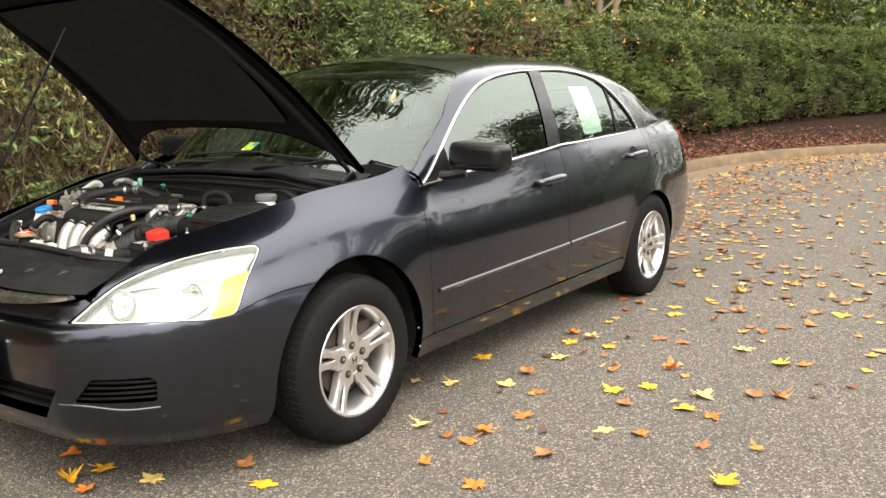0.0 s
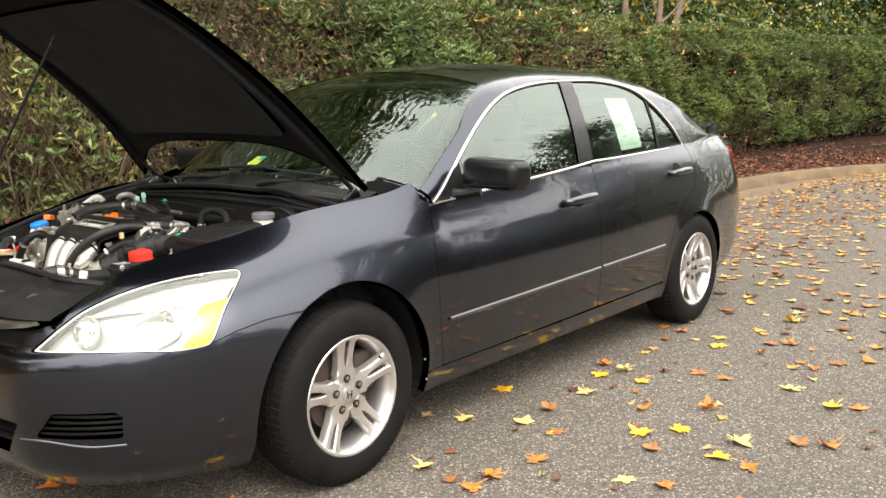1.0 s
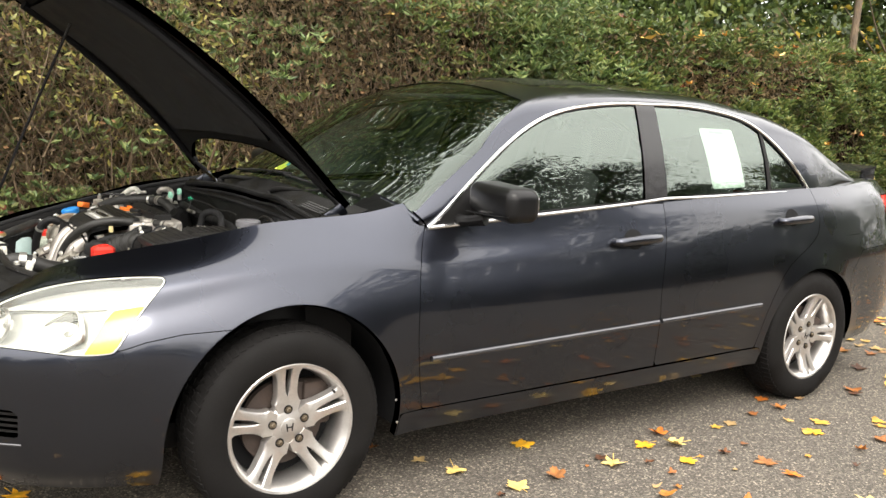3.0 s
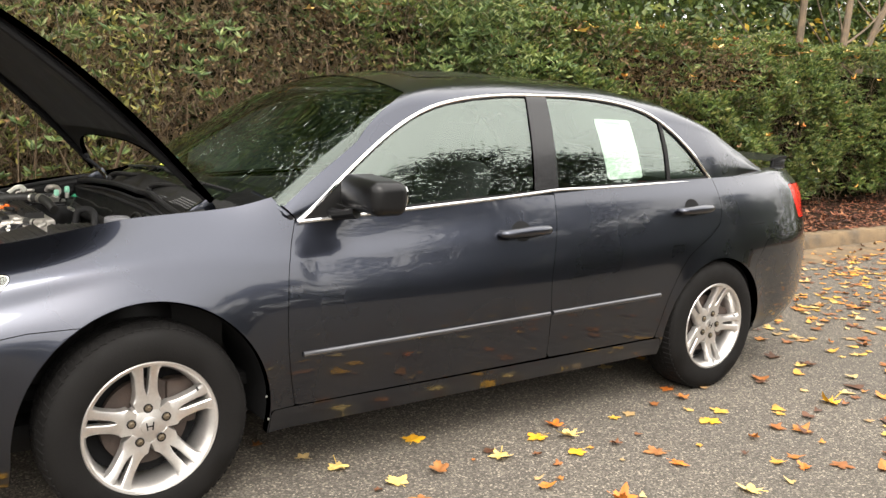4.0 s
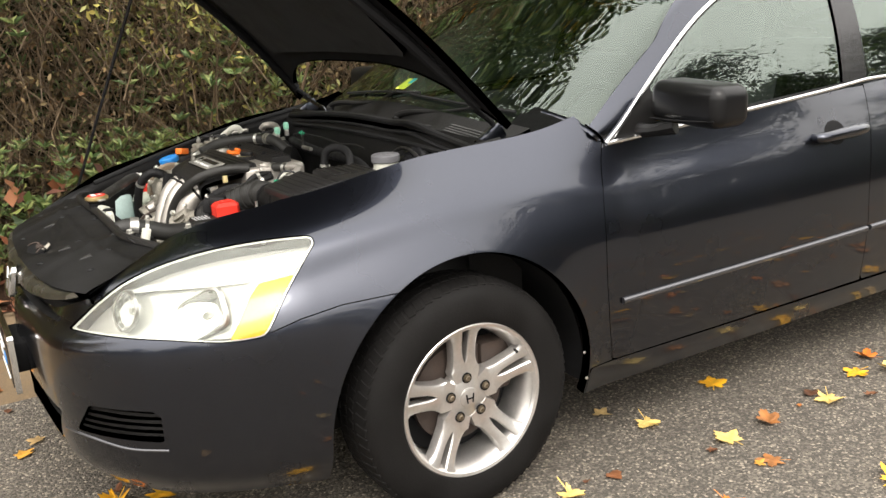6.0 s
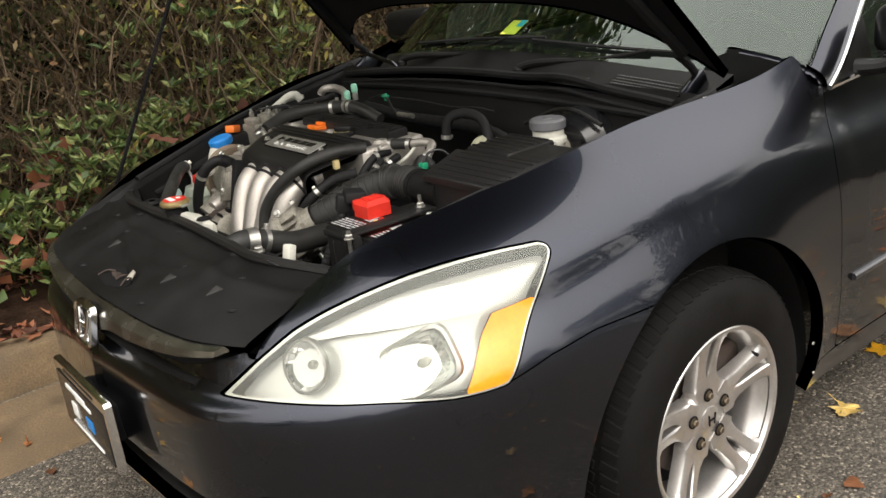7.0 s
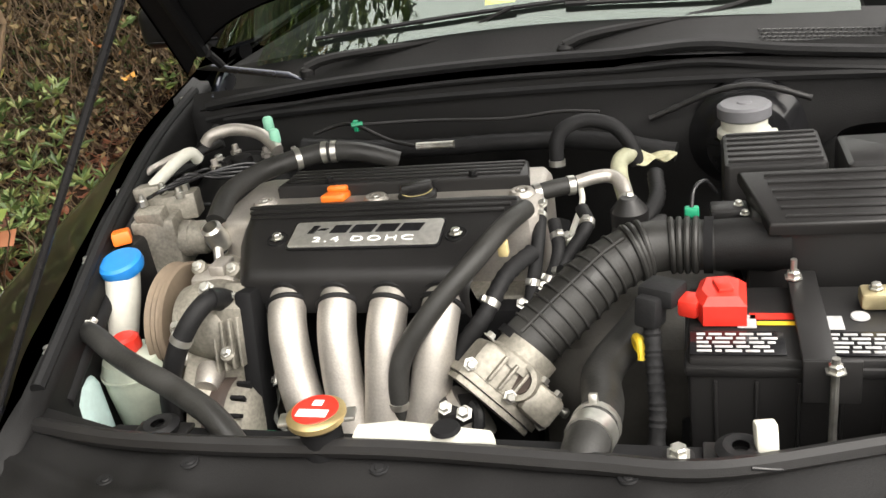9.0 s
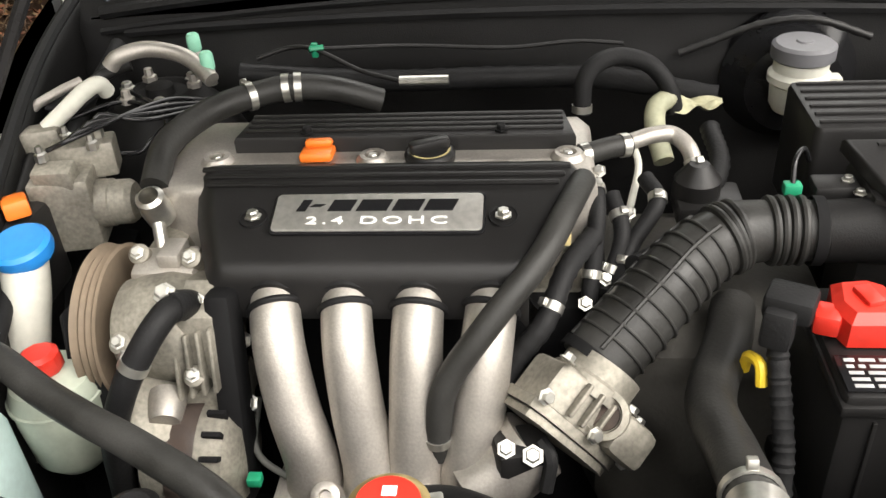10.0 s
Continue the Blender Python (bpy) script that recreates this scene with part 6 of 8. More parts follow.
# ---- the cabin ----
def seat(x, y, rear=False):
    w = 0.52 if not rear else 1.25
    s = part("seat", bm_box((0.50, w, 0.16), (x, y, 0.50), 0.05), CLOTH, car)
    part("backrest", bm_box((0.14, w * 0.96, 0.62), (x + 0.30, y, 0.80), 0.05, (0, 16, 0), 0.86), CLOTH, s)
    for yy in ((y,) if not rear else (-0.36, 0.36)):
        part("headrest", bm_box((0.09, 0.26, 0.17), (x + 0.40, yy, 1.18), 0.04, (0, 12, 0)), CLOTH, s)


seat(1.15, -0.37)
seat(1.15, 0.37)
seat(2.15, 0, True)
part("dashboard", bm_box((0.50, 1.36, 0.30), (0.55, 0, 0.80), 0.08, (0, -8, 0)), PLASTIC, car)
part("steering_wheel", bm_tube([(0.86 + 0.05 * math.sin(a), -0.37 + 0.185 * math.cos(a), 0.86 + 0.175 * math.sin(a)) for a in np.linspace(0, 6.28, 16)], 0.014, 48, 8), PLASTIC, car)
part("cabin_floor", bm_box((2.6, 1.40, 0.05), (1.6, 0, 0.36), 0.01), DARKBODY, car)
part("door_card", bm_box((2.1, 0.05, 0.55), (1.6, -0.78, 0.66), 0.02), CLOTH, car)
part("door_card", bm_box((2.1, 0.05, 0.55), (1.6, 0.78, 0.66), 0.02), CLOTH, car)
part("parcel_shelf", bm_box((0.5, 1.3, 0.03), (2.95, 0, 1.0), 0.01), CLOTH, car)
part("headliner", bm_box((1.5, 1.0, 0.02), (1.85, 0, 1.385), 0.008), CLOTH, car)
stk = part("inspection_sticker", bm_box((0.066, 0.062, 0.0015), (0, 0, 0), 0.0005), material("yellow_sticker", (0.75, 0.75, 0.12), 0.6, vary=0.05), car, "yellow square inspection sticker on windscreen")
stk.matrix_basis = pose(0.385, 0.055, 1.068, 0, -28, 0)
part("sticker_corner", bm_box((0.03, 0.025, 0.001), (0.018, -0.018, 0.0), 0.0003), material("teal_print", (0.05, 0.45, 0.55), 0.6), stk).location = (0, 0, 0.0012)

# ---- the engine bay ----
SX = [-0.86, -0.66, -0.49, -0.25, 0.06, 0.30]
SY = [0.535, 0.55, 0.59, 0.653, 0.723, 0.75]
SZ = [0.705, 0.80, 0.845, 0.90, 0.952, 0.985]


def ledge(s):
    xs = np.linspace(-0.84, 0.30, 50)
    off = [(0.0, -0.012), (-0.014, -0.022), (-0.034, -0.024), (-0.038, -0.045), (-0.034, -0.20), (-0.034, -0.55)]
    G = np.array([[(x, s * (float(table(x, SX, SY)) + o), max(float(table(x, SX, SZ)) + dz, 0.40)) for o, dz in off] for x in xs])
    g = Sheet.grid(G)
    raw("inner_wing", g.P, g.F, PLASTIC, car, "", True)
    pts = [(x, s * (float(table(x, SX, SY)) - 0.026), float(table(x, SX, SZ)) - 0.020) for x in np.linspace(-0.62, 0.24, 12)]
    part("rubber_seal", bm_tube(pts, 0.010, 40, 8), RUBBER, car)
    for x in np.linspace(-0.55, 0.2, 5):
        part("wing_bolt", bm_lathe([(0, 0.006), (0.006, 0.006), (0.007, 0.002), (0.012, 0.001), (0.012, 0)], 8, pose(x, s * (float(table(x, SX, SY)) - 0.015), float(table(x, SX, SZ)) - 0.022)), STEEL, car)


ledge(-1)
ledge(1)
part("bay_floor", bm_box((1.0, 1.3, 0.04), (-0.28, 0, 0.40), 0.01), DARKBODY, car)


def cowl():
    # the bulkhead, stepped, with its felt
    prof = [(0.10, 0.42), (0.13, 0.60), (0.155, 0.80), (0.15, 0.865), (0.175, 0.885), (0.17, 0.930), (0.185, 0.945), (0.205, 0.972)]
    ys = np.linspace(-0.70, 0.70, 40)
    G = np.array([[(x + 0.012 * math.sin(y * 9) * (z < 0.87) - (0.05 if y > 0.35 or y < -0.3 else 0) * (z < 0.8), y, z - 0.012 * (y / 0.66) ** 2) for x, z in prof] for y in ys])
    g = Sheet.grid(G)
    raw("bulkhead", g.P, g.F, PLASTIC, car, "", True)
    # the cowl trough up to the glass
    def trough(y, t):
        x0, x1 = 0.195 - 0.015 * (y / 0.7) ** 2, 0.308 + 0.055 * abs(y / 0.65) ** 3
        z0 = 0.968 - 0.03 * (y / 0.6) ** 2
        z1 = float(table(x1, ROOF_X, ROOF_Z)) - 0.083 * (y / 0.7) ** 2 - 0.012 * (y / 0.7) ** 6 - 0.006
        return (x0 + (x1 - x0) * t, y, z0 + (z1 - z0) * t - (0.040 if y > -0.1 else 0.040 - 0.034 * min(1, (-0.1 - y) / 0.25)) * math.sin(math.pi * t))

    g = Sheet.grid(np.array([[trough(y, t) for t in np.linspace(0, 1, 14)] for y in np.linspace(-0.68, 0.68, 60)]))
    if g.N[:, 2].sum() < 0:
        g = Sheet(g.P, -g.N, [f[::-1] for f in g.F])
    c = g.build("cowl_panel", PLASTIC, car, 0.02, "black plastic scuttle panel with mesh vents")
    part("cowl_seal", bm_tube([(0.193 - 0.015 * (y / 0.7) ** 2, y, 0.974 - 0.03 * (y / 0.6) ** 2 + 0.012 * math.exp(-((y + 0.33) / 0.10) ** 2)) for y in np.linspace(-0.66, 0.66, 30)], 0.011, 80, 8), RUBBER, c)
    part("seal_flange", bm_tube([(0.178 - 0.015 * (y / 0.7) ** 2, y, 0.948 - 0.03 * (y / 0.6) ** 2 + 0.010 * math.exp(-((y + 0.33) / 0.10) ** 2)) for y in np.linspace(-0.66, 0.66, 30)], 0.006, 80, 6), RUBBER, c)
    part("hinge_cover", bm_box((0.012, 0.25, 0.014), (0.255, 0.585, 0.985), 0.003, (10, 0, 0), 0.7), PAINT, c, "painted grey hinge cover plate")
    part("cowl_lip", bm_tube([(0.165, y, 0.925 - 0.02 * (y / 0.7) ** 2) for y in np.linspace(-0.64, 0.62, 14)], 0.008, 40, 6), RUBBER, c)
    for y0, y1, n in ((-0.635, -0.43, 22), (-0.36, -0.22, 14)):
        vent = bmesh.new()
        for i in range(n):
            for j in range(6 if n > 20 else 3):
                y = y0 + (y1 - y0) * (i + 0.5 * (j % 2)) / n
                p = trough(y, 0.14 + 0.085 * j)
                b = bm_lathe([(0.0058, 0.001), (0.0058, 0.0022), (0.0042, 0.0022), (0.0042, 0.0)], 6, pose(p[0], p[1], p[2] + 0.001, 0, 10, 0))
                me = bpy.data.meshes.new("tmp")
                b.to_mesh(me); b.free()
                vent.from_mesh(me)
                bpy.data.meshes.remove(me)
        part("vent_mesh", vent, material("grey_mesh", (0.10, 0.10, 0.10), 0.5), c, "grey mesh vent")
    def on_glass(x, y, up):
        return (x, y, float(table(x, ROOF_X, ROOF_Z)) - 0.083 * (y / 0.7) ** 2 - 0.012 * (y / 0.7) ** 6 + up)

    for y0, y1 in ((0.46, -0.12), (-0.08, -0.60)):
        ym = (y0 + y1) / 2
        foot = lambda y: 0.325 + 0.055 * abs(y / 0.65) ** 3
        w = part("wiper_arm", bm_tube([(0.265, y0, 0.978), (0.28, y0 - 0.06, 0.992), (foot(ym) - 0.02, ym, 1.005), on_glass(foot(y1 + 0.14), y1 + 0.14, 0.010)], 0.006, 22, 8, radii=[0.011, 0.009, 0.006, 0.004]), PLASTIC, car)
        part("wiper_blade", bm_tube([on_glass(foot(y0), y0, 0.006), on_glass(foot(ym), ym, 0.006), on_glass(foot(y1) + 0.012, y1, 0.006)], 0.005, 18, 6), RUBBER, w)
        part("wiper_pivot", bm_lathe([(0.016, 0), (0.016, 0.012), (0.011, 0.018), (0, 0.019)], 14, pose(0.265, y0, 0.962)), PLASTIC, w)
    for s in (-1, 1):
        hg = part("bonnet_hinge", bm_box((0.10, 0.022, 0.05), (0.25, s * 0.655, 0.955), 0.008, (0, -30, 0)), PAINT, car)
        part("hinge_arm", bm_tube([(0.29, s * 0.655, 0.95), (0.26, s * 0.65, 1.0), (0.21, s * 0.645, 1.04)], 0.009, 10, 8), DARKBODY, hg)


cowl()


def front_cover():
    """The black splash panel from the grille to the radiator."""
    ys, n = np.linspace(-0.53, 0.53, 61), 26
    G = np.zeros((61, n, 3))
    for i, y in enumerate(ys):
        a = abs(y)
        x0 = nose_x(y) + 0.035
        x1 = -0.685 + (0.06 * max(0, (a - 0.33) / 0.2) if a > 0.33 else 0)
        for j, t in enumerate(np.linspace(0, 1, n)):
            x = x0 + (x1 - x0) * t
            z = 0.702 + 0.075 * t ** 0.8 - 0.10 * a * a * t * 0.3
            z += 0.010 * math.exp(-((a - 0.26) / 0.03) ** 2) * t * (1 - t) * 4
            z += 0.008 * math.exp(-((t - 0.62) / 0.06) ** 2)
            z -= 0.02 * math.exp(-(y / 0.10) ** 2 - ((t - 0.30) / 0.16) ** 2)
            z += 0.007 * math.exp(-((t - 0.42 - 0.9 * max(0, abs(y + 0.02) - 0.05)) / 0.035) ** 2) * (abs(y + 0.02) < 0.2)
            z += 0.002 * math.sin(y * 37 + 5 * t) * t * (1 - t) * 4
            G[i, j] = (x, y, z)
    g = Sheet.grid(G)
    if g.N[:, 2].sum() < 0:
        g = Sheet(g.P, -g.N, [f[::-1] for f in g.F])
    c = g.build("radiator_cover", PLASTIC, car, 0.02, "dusty black plastic radiator cover")
    for x, y in ((-0.785, 0.177), (-0.795, -0.171), (-0.74, 0.36), (-0.75, -0.36), (-0.82, 0.40), (-0.81, -0.42), (-0.90, 0.16), (-0.90, -0.20), (-0.72, 0.02), (-0.71, -0.24), (-0.72, 0.25)):
        i = int(np.argmin((g.P[:, 0] - x) ** 2 + (g.P[:, 1] - y) ** 2))
        part("cover_clip", bm_lathe([(0, 0.003), (0.005, 0.003), (0.006, 0.0015), (0.010, 0.002), (0.011, 0.0)], 14, Matrix.Translation(g.P[i])), RUBBER, c)
    for x, y in ((-0.825, 0.155), (-0.835, -0.18), (-0.80, -0.33)):
        i = int(np.argmin((g.P[:, 0] - x) ** 2 + (g.P[:, 1] - y) ** 2))
        p = g.P[i]
        part("cover_tab", bm_prism([(-0.018, 0), (0.012, 0.014), (0.012, -0.014)], 0.0, 0.003, 0.001, Matrix.Translation(p) @ pose(0, 0, 0, 0, -14, 0)), material("scuffed_plastic", (0.035, 0.034, 0.034), 0.5), c)
    well = bm_prism([(0.030 * math.cos(a) * (1 + 0.2 * math.sin(3 * a)), 0.075 * math.sin(a)) for a in np.linspace(0, 6.1, 22)], -0.003, 0.003, 0.0, pose(-0.885, 0.005, 0.7135, 0, -14, 0))
    latch = part("bonnet_latch", well, DARKBODY, car, "steel bonnet latch in its dark well")
    part("latch_plate", bm_prism([(-0.006, -0.040), (0.004, -0.036), (0.008, -0.012), (0.012, 0.006), (0.004, 0.030), (-0.004, 0.016), (-0.008, -0.01)], 0, 0.003, 0.001, pose(-0.880, 0.0, 0.7165, 6, -14, 8)), RUST, latch)
    part("latch_lever", bm_prism([(-0.010, -0.006), (0.016, -0.004), (0.020, 0.004), (-0.006, 0.008)], 0, 0.003, 0.001, pose(-0.868, -0.045, 0.720, 30, -34, 24)), DIRTALU, latch)
    for q in ([(-0.902, 0.062, 0.714), (-0.885, 0.050, 0.722), (-0.872, 0.030, 0.721)], [(-0.868, -0.052, 0.722), (-0.880, -0.058, 0.727), (-0.896, -0.062, 0.716)], [(-0.890, -0.02, 0.719), (-0.878, -0.030, 0.726), (-0.866, -0.026, 0.722)]):
        part("latch_wire", bm_tube(q, 0.0022, 10, 6), RUST, latch)
    tie = part("radiator_support", bm_tube([(-0.655, 0.52, 0.760), (-0.70, 0.36, 0.781), (-0.705, 0.2, 0.783), (-0.702, 0.0, 0.786), (-0.705, -0.2, 0.782), (-0.70, -0.33, 0.776), (-0.64, -0.50, 0.768)], 0.0115, 60, 8), COVERBLACK, car)
    for y in (0.325, -0.357):
        part("rubber_mount", bm_lathe([(0.009, 0.004), (0.010, 0.0), (0.024, 0.0), (0.026, 0.008), (0.018, 0.013), (0.009, 0.012)], 24, pose(-0.662, y, 0.765)), RUBBER, tie)
        part("mount_bracket", merge(bm_box((0.06, 0.075, 0.006), (-0.672, y, 0.762), 0.002), bm_box((0.006, 0.075, 0.05), (-0.70, y, 0.74), 0.002)), COVERBLACK, tie)
    bolt_at((-0.682, -0.296, 0.778), tie, 0.009)
    part("grommet", bm_lathe([(0.010, 0), (0.016, 0.0), (0.016, 0.004), (0.010, 0.005)], 18, pose(-0.682, -0.296, 0.774)), COVERBLACK, tie)
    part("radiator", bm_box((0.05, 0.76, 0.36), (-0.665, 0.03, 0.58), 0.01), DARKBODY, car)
    tank = part("radiator_tank", bm_prism([(-0.698, 0.085), (-0.680, 0.085), (-0.670, 0.04), (-0.676, -0.02), (-0.682, -0.07), (-0.692, -0.075), (-0.698, -0.04)], 0.775, 0.803, 0.006), WHITEPLASTIC, car, "cream plastic radiator tank end")
    part("tank_notch", bm_lathe([(0, 0.004), (0.014, 0.004), (0.017, 0.0)], 16, pose(-0.687, -0.02, 0.8035)), DARKBODY, tank)
    cap = part("radiator_cap", bm_lathe([(0.030, 0), (0.034, 0.004), (0.034, 0.010), (0.028, 0.014), (0.0, 0.0145)], 32, pose(-0.690, 0.126, 0.812)), material("brass_cap", (0.55, 0.42, 0.20), 0.35, 0.8), car, "brass radiator cap with red and white label")
    part("cap_ear", bm_box((0.022, 0.088, 0.006), (-0.690, 0.126, 0.816), 0.002, (0, 0, 12)), STEEL, cap)
    part("cap_label", bm_lathe([(0.0265, 0), (0.026, 0.0012), (0, 0.0014)], 30, pose(-0.690, 0.126, 0.8264)), RED, cap)
    part("label_print", bm_box((0.013, 0.036, 0.0006), (-0.699, 0.126, 0.8284), 0.0001), WHITE, cap)
    part("label_print", bm_box((0.010, 0.012, 0.0006), (-0.680, 0.126, 0.8284), 0.0001), WHITE, cap)
    part("filler_neck", bm_lathe([(0.024, -0.05), (0.024, -0.006), (0.031, 0.0), (0.026, 0.0)], 24, pose(-0.690, 0.126, 0.812)), DARKBODY, car)


front_cover()
SYMMETRIC = set(car.children)


def hose(name, pts, r, mat=None, parent=None, label="", n=None, clamps=(), **kw):
    h = part(name, bm_tube(pts, r, n or 8 * len(pts), 14, **kw), mat or RUBBER, parent or car, label)
    line = spline(pts, 100)
    for f in clamps:
        i = int(f * 99)
        d = Vector(line[min(i + 1, 99)] - line[max(i - 1, 0)]).normalized()
        m = Matrix.Translation(line[i]) @ Vector((0, 0, 1)).rotation_difference(d).to_matrix().to_4x4()
        c = bm_lathe([(r * 1.02, -0.005), (r * 1.12, -0.005), (r * 1.12, 0.005), (r * 1.02, 0.005)], 20)
        ear = bm_box((r * 0.5, 0.010, 0.009), (r * 1.25, 0, 0), 0.0015)
        b = merge(c, ear)
        b.transform(m)
        part("hose_clamp", b, STEEL, h)
    return h


def cover_point(u, y):
    """On the engine cover: u from its back edge to its front edge."""
    x = -0.236 - 0.168 * u
    return x, 0.883 - 0.012 * u - 0.028 * u * u


def engine():
    # cast valve cover
    out = [(-0.085, 0.435), (-0.10, 0.462), (-0.20, 0.466), (-0.262, 0.455), (-0.275, 0.42), (-0.275, -0.05), (-0.262, -0.062), (-0.11, -0.062), (-0.085, -0.05)]
    vc = part("valve_cover", bm_prism(out, 0.70, 0.872, 0.014, seg=3), CASTALU, car, "cast aluminium valve cover")
    for y in (0.40, 0.205, -0.03):
        part("cover_boss", bm_lathe([(0.022, -0.02), (0.021, 0.0), (0.016, 0.006), (0.010, 0.006), (0.009, -0.004), (0, -0.004)], 20, pose(-0.205, y, 0.873)), CASTALU, vc)
        bolt_at((-0.205, y, 0.872), vc, 0.006)
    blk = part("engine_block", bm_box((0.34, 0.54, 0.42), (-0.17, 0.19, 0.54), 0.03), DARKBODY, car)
    part("cylinder_head", bm_box((0.23, 0.50, 0.12), (-0.20, 0.19, 0.70), 0.02), DIRTALU, car)
    # the rear cover over the coils
    rear = part("coil_cover", bm_prism([(-0.118, 0.372), (-0.118, -0.028), (-0.185, -0.040), (-0.185, 0.382)], 0.862, 0.894, 0.006), COVERBLACK, car, "ribbed black coil cover")
    for k in range(4):
        part("cover_rib", bm_box((0.006, 0.395, 0.004), (-0.130 - 0.014 * k, 0.172, 0.8955), 0.0015), COVERBLACK, rear)
    for y in (0.29, 0.05):
        bolt_at((-0.176, y, 0.895), rear, 0.006, mat=DARKBODY)
    # the main cover: a trapezoid that narrows to the front, with a rolled front edge
    secs = [(0.0, -0.012), (0.0, 0.0), (0.06, 0.002), (0.12, 0.0), (0.5, 0.0), (0.9, 0.0), (0.97, -0.004), (1.0, -0.016), (1.005, -0.045), (0.98, -0.065)]
    rows = []
    for y in np.linspace(0, 1, 33):
        row = []
        for u, dz in secs:
            uu = min(u, 1.0)
            hl, hr = 0.412 - 0.052 * uu ** 1.5, -0.045 + 0.075 * max(0, uu - 0.15) ** 1.2
            yy = hl + (hr - hl) * y
            edge = min(y, 1 - y)
            x, z = cover_point(u, yy)
            row.append((x, yy, z + dz - 0.018 * max(0, 1 - edge / 0.045) ** 2))
        rows.append(row)
    g = Sheet.grid(np.array(rows))
    if g.N[:, 2].sum() < 0:
        g = Sheet(g.P, -g.N, [f[::-1] for f in g.F])
    cov = g.build("engine_cover", COVERBLACK, car, 0.03, "satin black engine cover with a brushed badge plate")
    for k in range(3):
        x, z = cover_point(0.07 + 0.09 * k, 0)
        part("cover_rib", bm_box((0.007, 0.435 - 0.014 * k, 0.004), (x, 0.186, z + 0.001), 0.0015, (0, -12, 0)), COVERBLACK, cov)
    for y in (0.322, 0.044):
        x, z = cover_point(0.57, 0)
        part("cover_recess", bm_lathe([(0.014, 0.001), (0.0155, 0.002), (0.0165, 0.0)], 20, pose(x, y, z, 0, -13, 0)), DARKBODY, cov)
        bolt_at((x, y, z + 0.001), cov, 0.0068)
    pm = pose(cover_point(0.55, 0)[0], 0.182, cover_point(0.55, 0)[1] + 0.002, 15, 0, -90)
    pl = part("badge_plate", bm_prism(rounded(0.232, 0.056, 0.006), 0, 0.003, 0.0012, pm), BADGE, cov, "brushed silver badge plate")
    part("badge_rim", bm_prism(rounded(0.238, 0.062, 0.008), -0.002, 0.0012, 0.0008, pm), GLOSSBLACK, pl)
    for x, w, sl in ((-0.083, 0.010, 0), (-0.068, 0.012, 0), (-0.040, 0.026, 1), (-0.004, 0.034, 0), (0.034, 0.030, 0), (0.070, 0.032, 0)):
        h = 0.004 if w == 0.012 else 0.017
        bar = bm_prism([(x - w / 2 - 0.003, -h / 2), (x + w / 2 - 0.003, -h / 2), (x + w / 2 + 0.003, h / 2), (x - w / 2 + 0.003, h / 2)], 0.003, 0.0042, 0, pm @ pose(0, 0.009, 0))
        part("badge_bar", bar, GLOSSBLACK, pl)
    txt = bpy.data.curves.new("badge_text", "FONT")
    txt.body, txt.size, txt.align_x, txt.align_y, txt.extrude = "2.4 DOHC", 0.021, "CENTER", "CENTER", 0.0006
    txt.space_character = 1.3
    to = new("badge_text", txt)
    bpy.context.view_layer.update()
    me = bpy.data.meshes.new_from_object(to.evaluated_get(bpy.context.evaluated_depsgraph_get()))
    bpy.data.objects.remove(to)
    me.materials.append(WHITE)
    tt = new("badge_text", me)
    tt.parent = pl
    tt.matrix_basis = pm @ pose(0, -0.014, 0.0036)
    tt.scale = (1.35, 0.75, 1)
    # oil cap and orange dipstick tab
    oc = part("oil_cap", bm_lathe([(0.030, -0.006), (0.031, 0.004), (0.027, 0.008), (0.0, 0.009)], 32, pose(-0.206, 0.135, 0.876)), COVERBLACK, car, "black oil filler cap with yellow marking")
    part("cap_grip", bm_box((0.016, 0.050, 0.016), (-0.206, 0.135, 0.890), 0.004, (0, 0, 25)), COVERBLACK, oc)
    part("cap_print", bm_lathe([(0.025, 0.0003), (0.0225, 0.0006), (0.0225, 0.0)], 32, pose(-0.206, 0.135, 0.8845)), material("dull_yellow_print", (0.45, 0.38, 0.18), 0.6), oc)
    tab = bm_box((0.040, 0.040, 0.012), (-0.204, 0.273, 0.880), 0.004, (0, 10, 3))
    tab = merge(tab, bm_box((0.014, 0.034, 0.010), (-0.190, 0.273, 0.888), 0.004, (0, 10, 3)))
    part("dipstick_handle", tab, ORANGE, car, "orange dipstick handle")
    # intake runners in black boots
    for y0, y1 in ((0.292, 0.254), (0.213, 0.190), (0.134, 0.140), (0.056, 0.082)):
        d = y0 - y1
        r = part("intake_runner", bm_tube([(-0.345, y0, 0.806), (-0.395, y0, 0.800), (-0.434, y0 - d * 0.2, 0.768), (-0.464, y0 - d * 0.55, 0.706), (-0.486, y1, 0.645), (-0.497, y1, 0.595)], 0.028, 40, 24, radii=[0.026, 0.0275, 0.0285, 0.029, 0.030, 0.033]), CASTALU, car, "cast aluminium intake runner")
        for p0, p1, rr in (((-0.372, y0, 0.806), (-0.398, y0, 0.799), 0.0345), ((-0.400, y0, 0.797), (-0.406, y0 - d * 0.05, 0.793), 0.0325)):
            part("runner_boot", bm_tube([p0, p1], rr, 6, 24, radii=[rr - 0.002, rr, rr, rr - 0.002]), RUBBER, r)
    fl = part("intake_flange", bm_prism([(-0.545, 0.30), (-0.54, 0.05), (-0.47, 0.05), (-0.46, 0.30)], 0.56, 0.622, 0.014), CASTALU, car)
